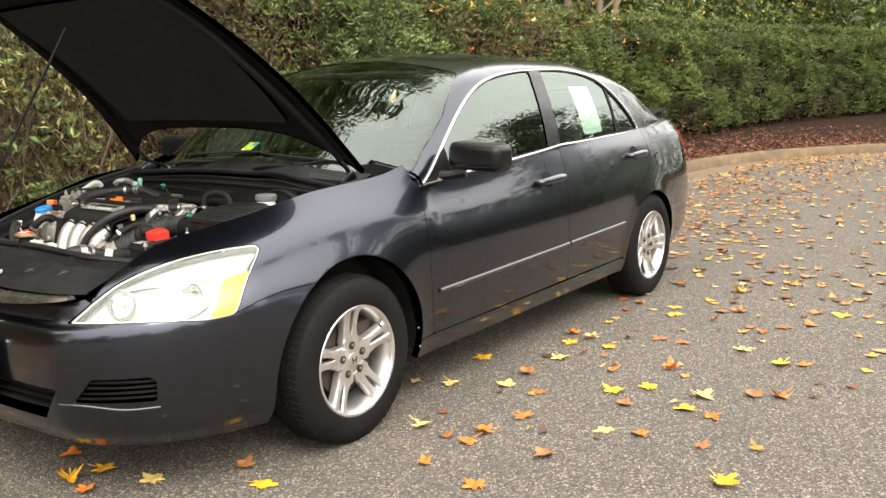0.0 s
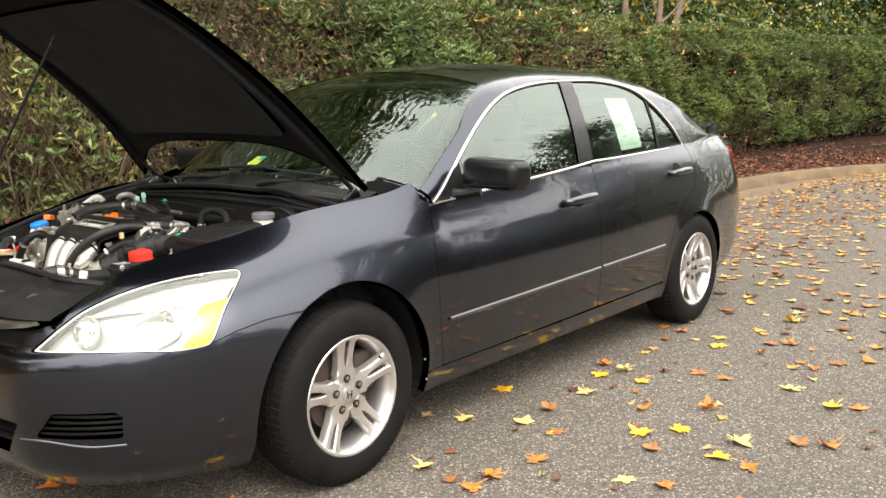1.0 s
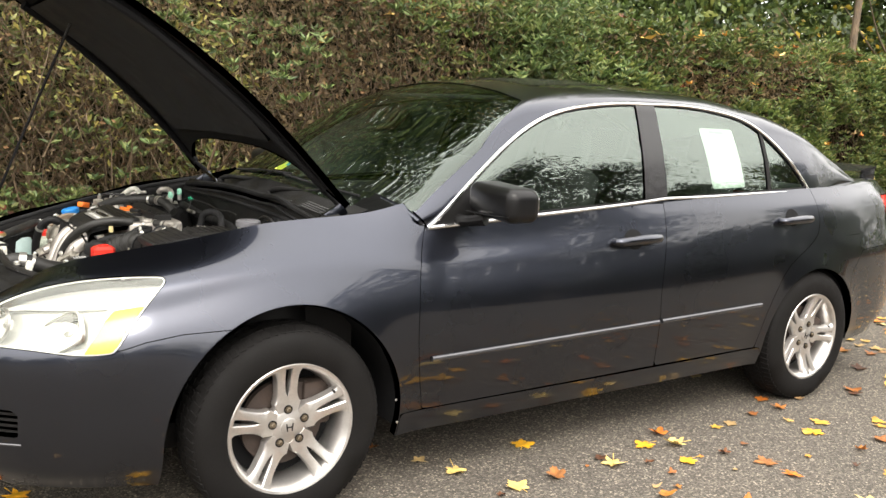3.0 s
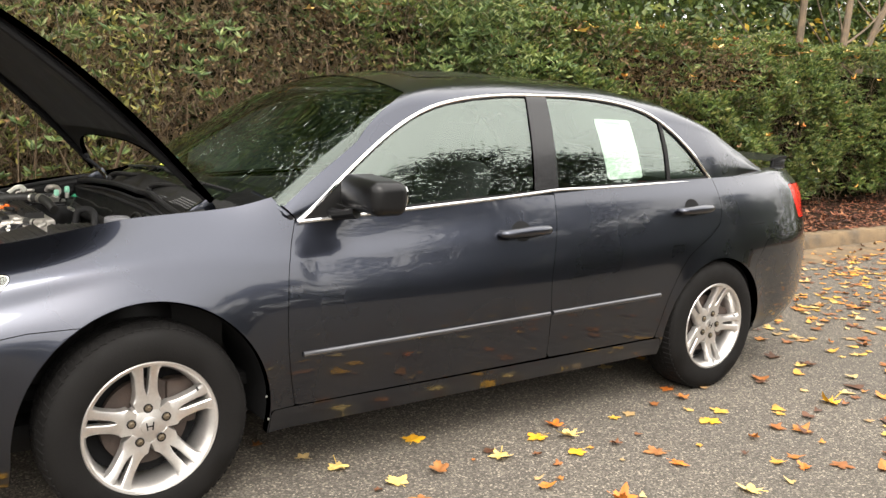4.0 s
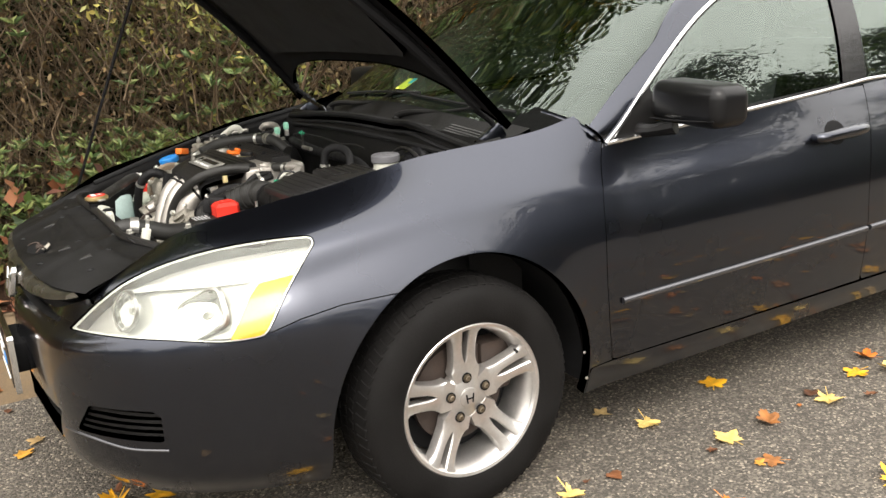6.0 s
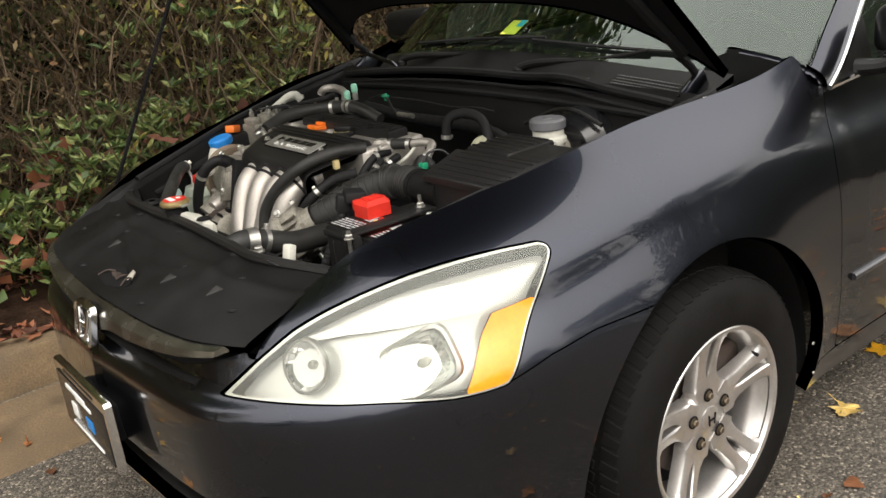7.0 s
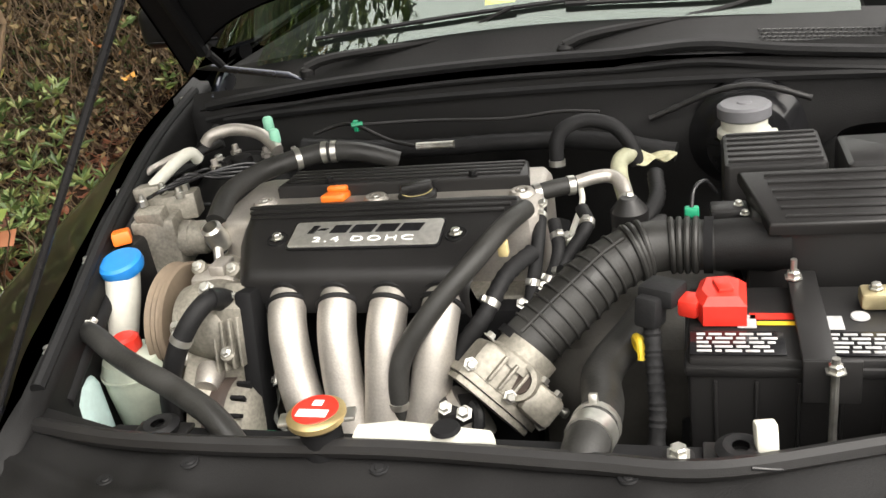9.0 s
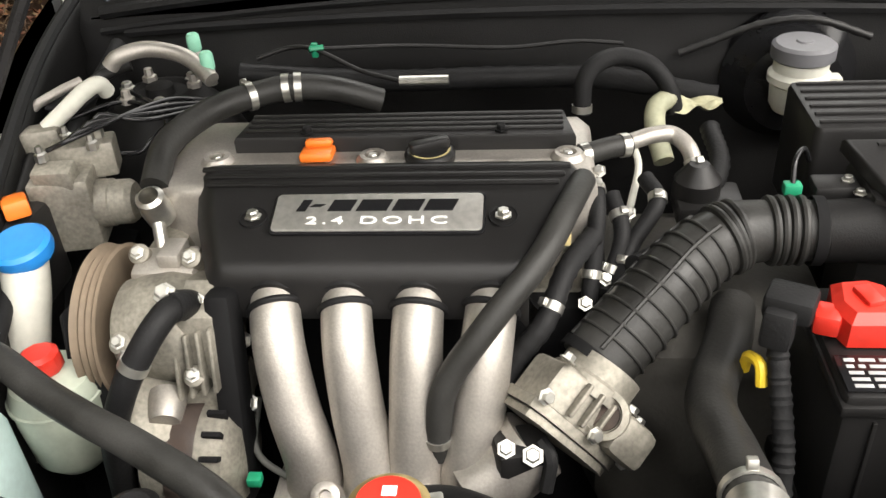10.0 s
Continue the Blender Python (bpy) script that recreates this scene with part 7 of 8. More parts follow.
    for y in (0.232, 0.176, 0.124):
        part("flange_boss", bm_lathe([(0.017, -0.02), (0.016, 0.004), (0.012, 0.006), (0.007, 0.006), (0.006, 0.0), (0, 0)], 18, pose(-0.528, y, 0.640, 0, -35, 0)), CASTALU, fl)
    # power steering pump, its pulley and belt
    ps = part("steering_pump", bm_lathe([(0.0, 0.056), (0.030, 0.055), (0.036, 0.050), (0.050, 0.044), (0.060, 0.030), (0.063, 0.010), (0.060, -0.02), (0.052, -0.045), (0.040, -0.052), (0, -0.052)], 40, pose(-0.395, 0.420, 0.765, 90, 0, 0)), DIRTALU, car, "dusty cast aluminium steering pump")
    part("pump_cover", bm_prism([(-0.055, -0.030), (-0.020, -0.062), (0.030, -0.060), (0.056, -0.02), (0.050, 0.045), (0.0, 0.062), (-0.045, 0.045)], 0, 0.040, 0.008, pose(-0.395, 0.388, 0.765, 90, 0, 0)), DIRTALU, ps)
    part("valve_housing", bm_box((0.050, 0.074, 0.044), (-0.352, 0.425, 0.806), 0.007, (0, -6, 4)), CASTALU, ps)
    part("valve_cap", bm_box((0.040, 0.026, 0.018), (-0.352, 0.415, 0.834), 0.004), CASTALU, ps)
    part("outlet_port", bm_lathe([(0.021, 0.0), (0.021, 0.012), (0.018, 0.030), (0.016, 0.036), (0, 0.036)], 24, pose(-0.452, 0.415, 0.712, 0, -105, 10)), CASTALU, ps)
    part("pump_foot", bm_box((0.075, 0.085, 0.048), (-0.415, 0.378, 0.690), 0.010, (0, 12, 6)), DIRTALU, ps)
    for k in range(4):
        part("casting_rib", bm_box((0.060, 0.005, 0.075), (-0.430, 0.352 + 0.014 * k, 0.758 - 0.004 * k), 0.002, (0, 14, 0)), DIRTALU, ps)
    for p in ((-0.452, 0.450, 0.785), (-0.458, 0.375, 0.745), (-0.352, 0.455, 0.832), (-0.360, 0.392, 0.832), (-0.450, 0.455, 0.730), (-0.415, 0.368, 0.812)):
        part("pump_lug", bm_lathe([(0.012, -0.02), (0.012, 0.003), (0.009, 0.005), (0, 0.005)], 16, Matrix.Translation(p) @ pose(0, 0, 0, 0, -40, 0)), DIRTALU, ps)
        bolt_at((p[0] - 0.004, p[1], p[2] + 0.005), ps, 0.0058, (-0.64, 0, 0.77))
    pu = part("belt_pulley", bm_lathe([(0.02, 0.012), (0.07, 0.012), (0.088, 0.016), (0.092, 0.014), (0.086, 0.010), (0.090, 0.006), (0.086, 0.002), (0.090, -0.002), (0.086, -0.006), (0.092, -0.012), (0.085, -0.014), (0.02, -0.012)], 56, pose(-0.366, 0.497, 0.748, 90, 0, 0)), BELT, car, "brown ribbed belt pulley")
    part("pulley_hub", bm_lathe([(0, 0.03), (0.018, 0.028), (0.02, 0.01)], 18, pose(-0.366, 0.497, 0.748, -90, 0, 0)), STEEL, pu)
    part("drive_belt", bm_box((0.006, 0.024, 0.26), (-0.459, 0.497, 0.62), 0.002, (0, 6, 0)), RUBBER, pu)
    hose("pump_hose", [(-0.425, 0.380, 0.812), (-0.448, 0.384, 0.830), (-0.470, 0.393, 0.826), (-0.490, 0.408, 0.806), (-0.502, 0.432, 0.765), (-0.507, 0.458, 0.70), (-0.500, 0.475, 0.60)], 0.0145, None, ps, "", 30, (0.35,))
    # alternator
    al = part("alternator", bm_lathe([(0.0, 0.06), (0.045, 0.058), (0.062, 0.045), (0.066, 0.02), (0.066, -0.03), (0.055, -0.05), (0, -0.05)], 40, pose(-0.462, 0.392, 0.632, 90, 0, 0)), DIRTALU, car, "finned alternator with rusty core")
    part("alternator_core", bm_lathe([(0.0675, -0.018), (0.0685, -0.016), (0.0685, 0.014), (0.0675, 0.016)], 40, pose(-0.462, 0.392, 0.632, 90, 0, 0)), RUST, al)
    for i in range(9):
        a = radians(95 + 22 * i)
        part("cooling_slot", bm_box((0.012, 0.022, 0.006), (-0.462 + 0.0655 * math.cos(a), 0.357, 0.632 + 0.0655 * math.sin(a)), 0.001, (0, -math.degrees(a), 0)), DARKBODY, al)
    part("alternator_bracket", bm_prism([(-0.03, -0.02), (0.05, -0.025), (0.06, 0.02), (-0.02, 0.03)], 0, 0.02, 0.005, pose(-0.475, 0.428, 0.690, 20, -30, 15)), DIRTALU, al)
    part("green_connector", bm_box((0.014, 0.016, 0.012), (-0.50, 0.318, 0.632), 0.002), GREENCLIP, al)
    part("pump_elbow", bm_tube([(-0.405, 0.378, 0.800), (-0.432, 0.381, 0.822), (-0.452, 0.385, 0.832)], 0.0165, 12, 16), RUBBER, ps)
    bolt_at((-0.440, 0.392, 0.842), ps, 0.0085, (-0.5, 0, 0.85))
    part("belt_cover", bm_box((0.045, 0.030, 0.26), (-0.44, 0.345, 0.70), 0.008, (0, 14, 0)), DARKBODY, car)
    # throttle body
    # its axis follows the intake hose: columns are the long way, the way across and the axis
    A, L = Vector((0.62, -0.60, 0.51)).normalized(), Vector((0.0, -0.67, -0.74)).normalized()
    W = A.cross(L)
    tm = Matrix(((L.x, W.x, A.x, -0.450), (L.y, W.y, A.y, -0.040), (L.z, W.z, A.z, 0.716), (0, 0, 0, 1)))
    plate_out = [(0.88 * x, 0.88 * y) for x, y in [(-0.072, -0.034), (-0.055, -0.046), (0.02, -0.048), (0.055, -0.040), (0.078, -0.020), (0.076, 0.024), (0.04, 0.046), (-0.05, 0.046), (-0.074, 0.03)]]
    tb = part("throttle_body", bm_prism([(x * 0.92, y * 0.95) for x, y in plate_out], -0.034, 0.012, 0.008, tm, 3), DIRTALU, car, "dusty cast throttle body")
    part("throttle_base", bm_prism(plate_out, -0.046, -0.034, 0.003, tm), DIRTALU, tb)
    part("throttle_flange", bm_prism([(x * 0.94, y * 0.94) for x, y in plate_out], -0.056, -0.047, 0.003, tm), DIRTALU, tb)
    part("throttle_bore", bm_lathe([(0.047, 0.0), (0.047, 0.016), (0.043, 0.020), (0.043, 0.040)], 36, tm), DIRTALU, tb)
    part("actuator_case", bm_box((0.050, 0.030, 0.046), (0.045, -0.044, -0.012), 0.010), DIRTALU, tb).matrix_basis = tm
    part("throttle_port", bm_lathe([(0.026, -0.02), (0.026, 0.010), (0.0195, 0.012), (0.017, 0.004), (0, 0.004)], 26, pose(-0.484, -0.060, 0.722, 0, -42, -20)), DIRTALU, tb)
    part("port_plug", bm_lathe([(0.0165, 0.0), (0.0155, 0.006), (0, 0.006)], 20, pose(-0.485, -0.060, 0.723, 0, -42, -20)), RUST, tb)
    for u, v, w in ((-0.062, -0.034, 0.012), (0.030, -0.042, 0.012), (0.064, -0.016, 0.012), (-0.060, -0.040, -0.03), (0.005, -0.050, -0.03), (0.066, -0.030, -0.03)):
        bolt_at(tuple(tm @ Vector((u, v, w))), tb, 0.0065, tuple(A) if w > 0 else tuple(-W))
    for u in (-0.03, -0.012, 0.006):
        part("casting_rib", bm_box((0.005, 0.010, 0.040), (u, -0.046, -0.012), 0.002), DIRTALU, tb).matrix_basis = tm
    part("vacuum_port", bm_lathe([(0.006, 0), (0.006, 0.022), (0.008, 0.024), (0.006, 0.028), (0, 0.028)], 12, tm @ pose(0.070, 0.0, 0.0, 0, 80, 0)), STEEL, tb)
    part("manifold_neck", bm_tube([(-0.475, 0.012, 0.672), (-0.49, 0.045, 0.645), (-0.505, 0.075, 0.625)], 0.042, 12, 24), CASTALU, tb)
    sens = part("throttle_sensor", bm_box((0.050, 0.060, 0.060), (-0.495, 0.025, 0.668), 0.010, (0, 0, 15)), COVERBLACK, car)
    part("sensor_arm", bm_tube([(-0.50, 0.005, 0.70), (-0.515, -0.005, 0.69), (-0.53, 0.0, 0.66)], 0.008, 10, 8), RUBBER, sens)
    bolt_at((-0.517, 0.013, 0.696), sens, 0.008, (-0.6, 0, 0.8))
    bolt_at((-0.512, 0.040, 0.70), sens, 0.007, (-0.6, 0, 0.8))


engine()


def intake():
    pts = [(-0.424, -0.050, 0.731), (-0.374, -0.108, 0.772), (-0.330, -0.158, 0.803), (-0.302, -0.205, 0.820), (-0.294, -0.250, 0.823), (-0.296, -0.315, 0.823)]
    ih = part("intake_hose", bm_tube(pts, 0.043, 120, 28, radii=[0.0395, 0.041, 0.0405, 0.0385, 0.0345, 0.0345]), PALERUBBER, car, "ribbed black rubber intake hose")
    line = spline(pts, 121)
    for f, lift, half in [(0.10 + 0.058 * k, 0.0030, 0.0016) for k in range(9)] + [(g, 0.0055, 0.0032) for g in (0.635, 0.66, 0.685, 0.80, 0.835, 0.87, 0.905)]:
        i = int(f * 120)
        d = Vector(line[i + 1] - line[i - 1]).normalized()
        m = Matrix.Translation(line[i]) @ Vector((0, 0, 1)).rotation_difference(d).to_matrix().to_4x4()
        r = float(np.interp(f, [0, 0.2, 0.4, 0.6, 0.8, 1.0], [0.0395, 0.041, 0.0405, 0.0385, 0.0345, 0.0345]))
        part("hose_rib", bm_lathe([(r - 0.004, -half * 2), (r + lift * 0.8, -half), (r + lift, 0), (r + lift * 0.8, half), (r - 0.004, half * 2)], 30, m), PALERUBBER, ih)
    for s in (0.4, -1.1):
        seam = []
        for i in range(6, 74, 6):
            d = Vector(line[i + 1] - line[i - 1]).normalized()
            u = d.cross(Vector((0, 0, 1))).normalized()
            v = u.cross(d)
            seam.append(tuple(Vector(line[i]) + (u * math.sin(s) + v * math.cos(s)) * 0.0410))
        part("hose_seam", bm_tube(seam, 0.0026, 40, 6), PALERUBBER, ih)
    line = spline(pts, 60)
    for f, r in ((0.03, 0.0425), (0.95, 0.037)):
        i = int(f * 59)
        d = Vector(line[i + 1] - line[i]).normalized()
        m = Matrix.Translation(line[i]) @ Vector((0, 0, 1)).rotation_difference(d).to_matrix().to_4x4()
        part("hose_band", bm_lathe([(r, -0.006), (r + 0.002, -0.006), (r + 0.002, 0.006), (r, 0.006)], 32, m), DARKBODY, ih)
    ab = part("air_box", bm_prism([(-0.210, -0.350), (-0.210, -0.590), (-0.330, -0.575), (-0.330, -0.390), (-0.300, -0.350)], 0.62, 0.868, 0.012), COVERBLACK, car, "black plastic air filter box")
    lm = Matrix.Translation((-0.275, 0, 0.8815)) @ pose(0, 0, 0, 0, -10.5, 0)
    ld = part("box_lid", bm_prism([(0.064, -0.338), (0.064, -0.602), (-0.064, -0.590), (-0.064, -0.372)], -0.016, 0.002, 0.006, lm, 3), COVERBLACK, ab)
    for k in range(6):
        part("lid_rib", bm_prism([(0.0025, -0.372 - 0.004 * k), (0.0025, -0.592), (-0.0025, -0.592), (-0.0025, -0.372 - 0.004 * k)], 0.001, 0.0045, 0.0012, lm @ pose(0.050 - 0.020 * k, 0, 0)), COVERBLACK, ld)
    rb = part("resonator_box", bm_prism(rounded(0.142, 0.142, 0.010), 0.74, 0.888, 0.008, pose(-0.101, -0.392, 0)), COVERBLACK, car, "ribbed black resonator box")
    for k in range(6):
        part("box_rib", bm_box((0.0055, 0.128, 0.0045), (-0.045 - 0.0225 * k, -0.392, 0.889), 0.0015), COVERBLACK, rb)
    part("fuse_box", bm_prism(rounded(0.125, 0.13, 0.010), 0.72, 0.892, 0.010, pose(-0.135, -0.546, 0)), COVERBLACK, car, "black fuse box with plain lid")
    part("air_duct", bm_tube([(-0.296, -0.305, 0.823), (-0.296, -0.40, 0.825)], 0.036, 10, 24, radii=[0.035, 0.036, 0.042]), PLASTIC, ab)
    mf = part("air_sensor", bm_box((0.035, 0.05, 0.02), (-0.252, -0.325, 0.852), 0.004), COVERBLACK, ih)
    part("sensor_plug", bm_box((0.015, 0.02, 0.015), (-0.262, -0.276, 0.858), 0.003), GREENCLIP, mf)
    for p in ((-0.252, -0.338, 0.862), (-0.275, -0.345, 0.858)):
        bolt_at(p, mf, 0.005)
    hose("sensor_wire", [(-0.262, -0.276, 0.864), (-0.245, -0.280, 0.885), (-0.22, -0.295, 0.886), (-0.20, -0.31, 0.86)], 0.003, GLOSSBLACK, mf)


intake()


LABELPRINT = material("worn_label_print", (0.40, 0.40, 0.40), 0.5, vary=0.3, scale=40)


def battery():
    b = part("battery", bm_box((0.172, 0.245, 0.20), (-0.445, -0.392, 0.695), 0.008), COVERBLACK, car, "black car battery with white print labels")
    part("battery_rim", bm_box((0.180, 0.252, 0.014), (-0.445, -0.392, 0.778), 0.004), COVERBLACK, b)
    part("battery_tray", bm_box((0.20, 0.27, 0.03), (-0.445, -0.392, 0.59), 0.006), DARKBODY, b)
    for i in range(5):
        part("case_rib", bm_box((0.004, 0.004, 0.15), (-0.5325, -0.30 - 0.045 * i, 0.69), 0.001), COVERBLACK, b)
    lab = part("battery_label", bm_box((0.05, 0.105, 0.0012), (-0.500, -0.325, 0.7965), 0.0003), GLOSSBLACK, b)
    lab2 = part("battery_label", bm_box((0.05, 0.085, 0.0012), (-0.500, -0.465, 0.7965), 0.0003), GLOSSBLACK, b)
    for la, y0, w in ((lab, -0.325, 0.09), (lab2, -0.465, 0.075)):
        r = random.Random(3)
        for k in range(5):
            x = -0.482 - 0.009 * k
            y = y0 + w / 2
            while y > y0 - w / 2 + 0.006:
                L = min(r.uniform(0.006, 0.022), y - (y0 - w / 2))
                part("print_bar", bm_box((0.0045, L, 0.0005), (x, y - L / 2, 0.7973), 0.0001), LABELPRINT, la)
                y -= L + 0.004
    part("warning_label", bm_box((0.03, 0.022, 0.001), (-0.452, -0.338, 0.7965), 0.0002), LABELPRINT, b)
    part("warning_label", bm_box((0.014, 0.06, 0.001), (-0.440, -0.372, 0.7965), 0.0002), RED, b)
    part("warning_label", bm_box((0.008, 0.045, 0.001), (-0.456, -0.372, 0.7965), 0.0002), YELLOW, b)
    part("warning_label", bm_box((0.03, 0.026, 0.001), (-0.455, -0.432, 0.7965), 0.0002), LABELPRINT, b)
    part("test_eye", bm_lathe([(0.011, 0.0), (0.010, 0.002), (0, 0.002)], 18, pose(-0.44, -0.465, 0.796)), LABELPRINT, b)
    cap = merge(bm_prism([(-0.036, -0.030), (0.022, -0.032), (0.034, -0.012), (0.030, 0.022), (-0.010, 0.030), (-0.036, 0.020)], 0.0, 0.036, 0.009, pose(-0.428, -0.308, 0.797), 1), bm_box((0.030, 0.026, 0.024), (-0.440, -0.274, 0.813), 0.005, (0, 0, -20)), bm_box((0.030, 0.018, 0.006), (-0.430, -0.312, 0.835), 0.002, (0, 0, 15)))
    part("terminal_cover", cap, RED, b, "red positive terminal cover")
    part("terminal_cable", merge(bm_box((0.046, 0.048, 0.026), (-0.430, -0.240, 0.826), 0.006, (0, 6, -25)), bm_box((0.034, 0.030, 0.040), (-0.450, -0.226, 0.812), 0.005, (0, 10, -25))), RUBBER, b)
    hose("cable_loom", [(-0.452, -0.226, 0.80), (-0.468, -0.228, 0.77), (-0.51, -0.232, 0.71), (-0.55, -0.236, 0.63), (-0.555, -0.30, 0.57)], 0.010, RUBBER, b, "", 70, ribs=28, rib=0.0015)
    neg = part("negative_terminal", bm_box((0.03, 0.035, 0.022), (-0.415, -0.485, 0.808), 0.005), material("brass_clamp", (0.40, 0.34, 0.20), 0.45, 0.7, vary=0.3), b)
    bolt_at((-0.415, -0.485, 0.82), neg, 0.006)
    strap = part("hold_down", merge(bm_box((0.21, 0.035, 0.006), (-0.455, -0.408, 0.808), 0.002), bm_box((0.006, 0.06, 0.055), (-0.558, -0.42, 0.785), 0.002)), COVERBLACK, b)
    part("hold_down_rod", bm_tube([(-0.371, -0.398, 0.76), (-0.371, -0.398, 0.838)], 0.004, 4, 8), STEEL, strap)
    bolt_at((-0.371, -0.398, 0.812), strap, 0.008)
    part("hold_down_rod", bm_tube([(-0.566, -0.422, 0.62), (-0.566, -0.422, 0.82)], 0.0045, 4, 8), STEEL, strap)
    bolt_at((-0.566, -0.422, 0.803), strap, 0.008)
    part("dipstick_loop", bm_tube([(-0.43, -0.206, 0.74), (-0.44, -0.205, 0.765), (-0.458, -0.212, 0.77), (-0.468, -0.214, 0.75)], 0.006, 14, 8), YELLOW, car, "yellow gearbox dipstick loop")


battery()


def fluids():
    nk = part("washer_neck", bm_tube([(-0.347, 0.598, 0.83), (-0.362, 0.598, 0.795), (-0.385, 0.60, 0.75), (-0.41, 0.605, 0.68), (-0.43, 0.60, 0.60)], 0.026, 30, 20, radii=[0.027, 0.027, 0.024, 0.026, 0.032]), WHITEPLASTIC, car, "white washer filler neck with blue cap")
    part("washer_cap", bm_lathe([(0.033, -0.008), (0.036, 0.0), (0.035, 0.010), (0.030, 0.014), (0, 0.013)], 30, pose(-0.345, 0.598, 0.834, 0, -12, 0)), BLUE, nk, "bright blue washer cap")
    rv = part("steering_reservoir", bm_lathe([(0.030, -0.11), (0.045, -0.09), (0.050, -0.03), (0.050, 0.0), (0.044, 0.016), (0.02, 0.022), (0, 0.022)], 32, pose(-0.452, 0.545, 0.722)), RESERVOIR, car, "milky green steering fluid reservoir with red cap")
    part("reservoir_cap", bm_lathe([(0.022, 0), (0.024, 0.004), (0.022, 0.020), (0.016, 0.024), (0, 0.024)], 10, pose(-0.447, 0.553, 0.744)), RED, rv, "red reservoir cap")
    part("reservoir_seam", bm_lathe([(0.0505, -0.003), (0.053, -0.002), (0.053, 0.002), (0.0505, 0.003)], 32, pose(-0.452, 0.545, 0.715)), RESERVOIR, rv)
    cool = part("coolant_bottle", bm_box((0.10, 0.06, 0.20), (-0.545, 0.60, 0.64), 0.02), material("pale_blue_bottle", (0.45, 0.58, 0.56), 0.4), car, "pale blue-green coolant bottle")
    br = part("brake_reservoir", bm_lathe([(0.030, -0.05), (0.036, -0.04), (0.038, -0.01), (0.043, -0.006), (0.043, 0.004), (0.037, 0.01), (0.037, 0.028)], 30, pose(0.050, -0.360, 0.860)), WHITEPLASTIC, car, "cream brake fluid reservoir with grey cap")
    part("reservoir_cap", bm_lathe([(0.040, 0), (0.043, 0.003), (0.043, 0.020), (0.038, 0.024), (0.012, 0.024), (0.010, 0.026), (0, 0.026)], 24, pose(0.050, -0.360, 0.886)), material("grey_cap", (0.13, 0.13, 0.14), 0.5, vary=0.2), br, "dusty grey reservoir cap")
    part("reservoir_spout", bm_box((0.024, 0.03, 0.016), (0.035, -0.397, 0.858), 0.004), WHITEPLASTIC, br)
    part("master_cylinder", bm_tube([(0.05, -0.37, 0.83), (0.15, -0.37, 0.84)], 0.022, 8, 14), DIRTALU, car)
    part("brake_booster", bm_lathe([(0.10, 0), (0.10, 0.05), (0.07, 0.09), (0.03, 0.10), (0, 0.10)], 32, pose(0.19, -0.37, 0.82, 0, -90, 0)), GLOSSBLACK, car)
    tag = part("wire_connector", bm_box((0.018, 0.022, 0.034), (-0.659, -0.346, 0.786), 0.003, (0, 15, 10)), WHITEPLASTIC, car, "cream wire connector")
    hose("connector_wire", [(-0.66, -0.35, 0.772), (-0.67, -0.37, 0.765), (-0.69, -0.36, 0.772), (-0.70, -0.33, 0.78)], 0.0022, GLOSSBLACK, tag)


fluids()


# a casting much darker than the rest of the engine
GEARBOX = material("dark_casting", (0.055, 0.052, 0.046), 0.6, 0.4, vary=0.5, scale=14, bump=0.3, bump_scale=160)


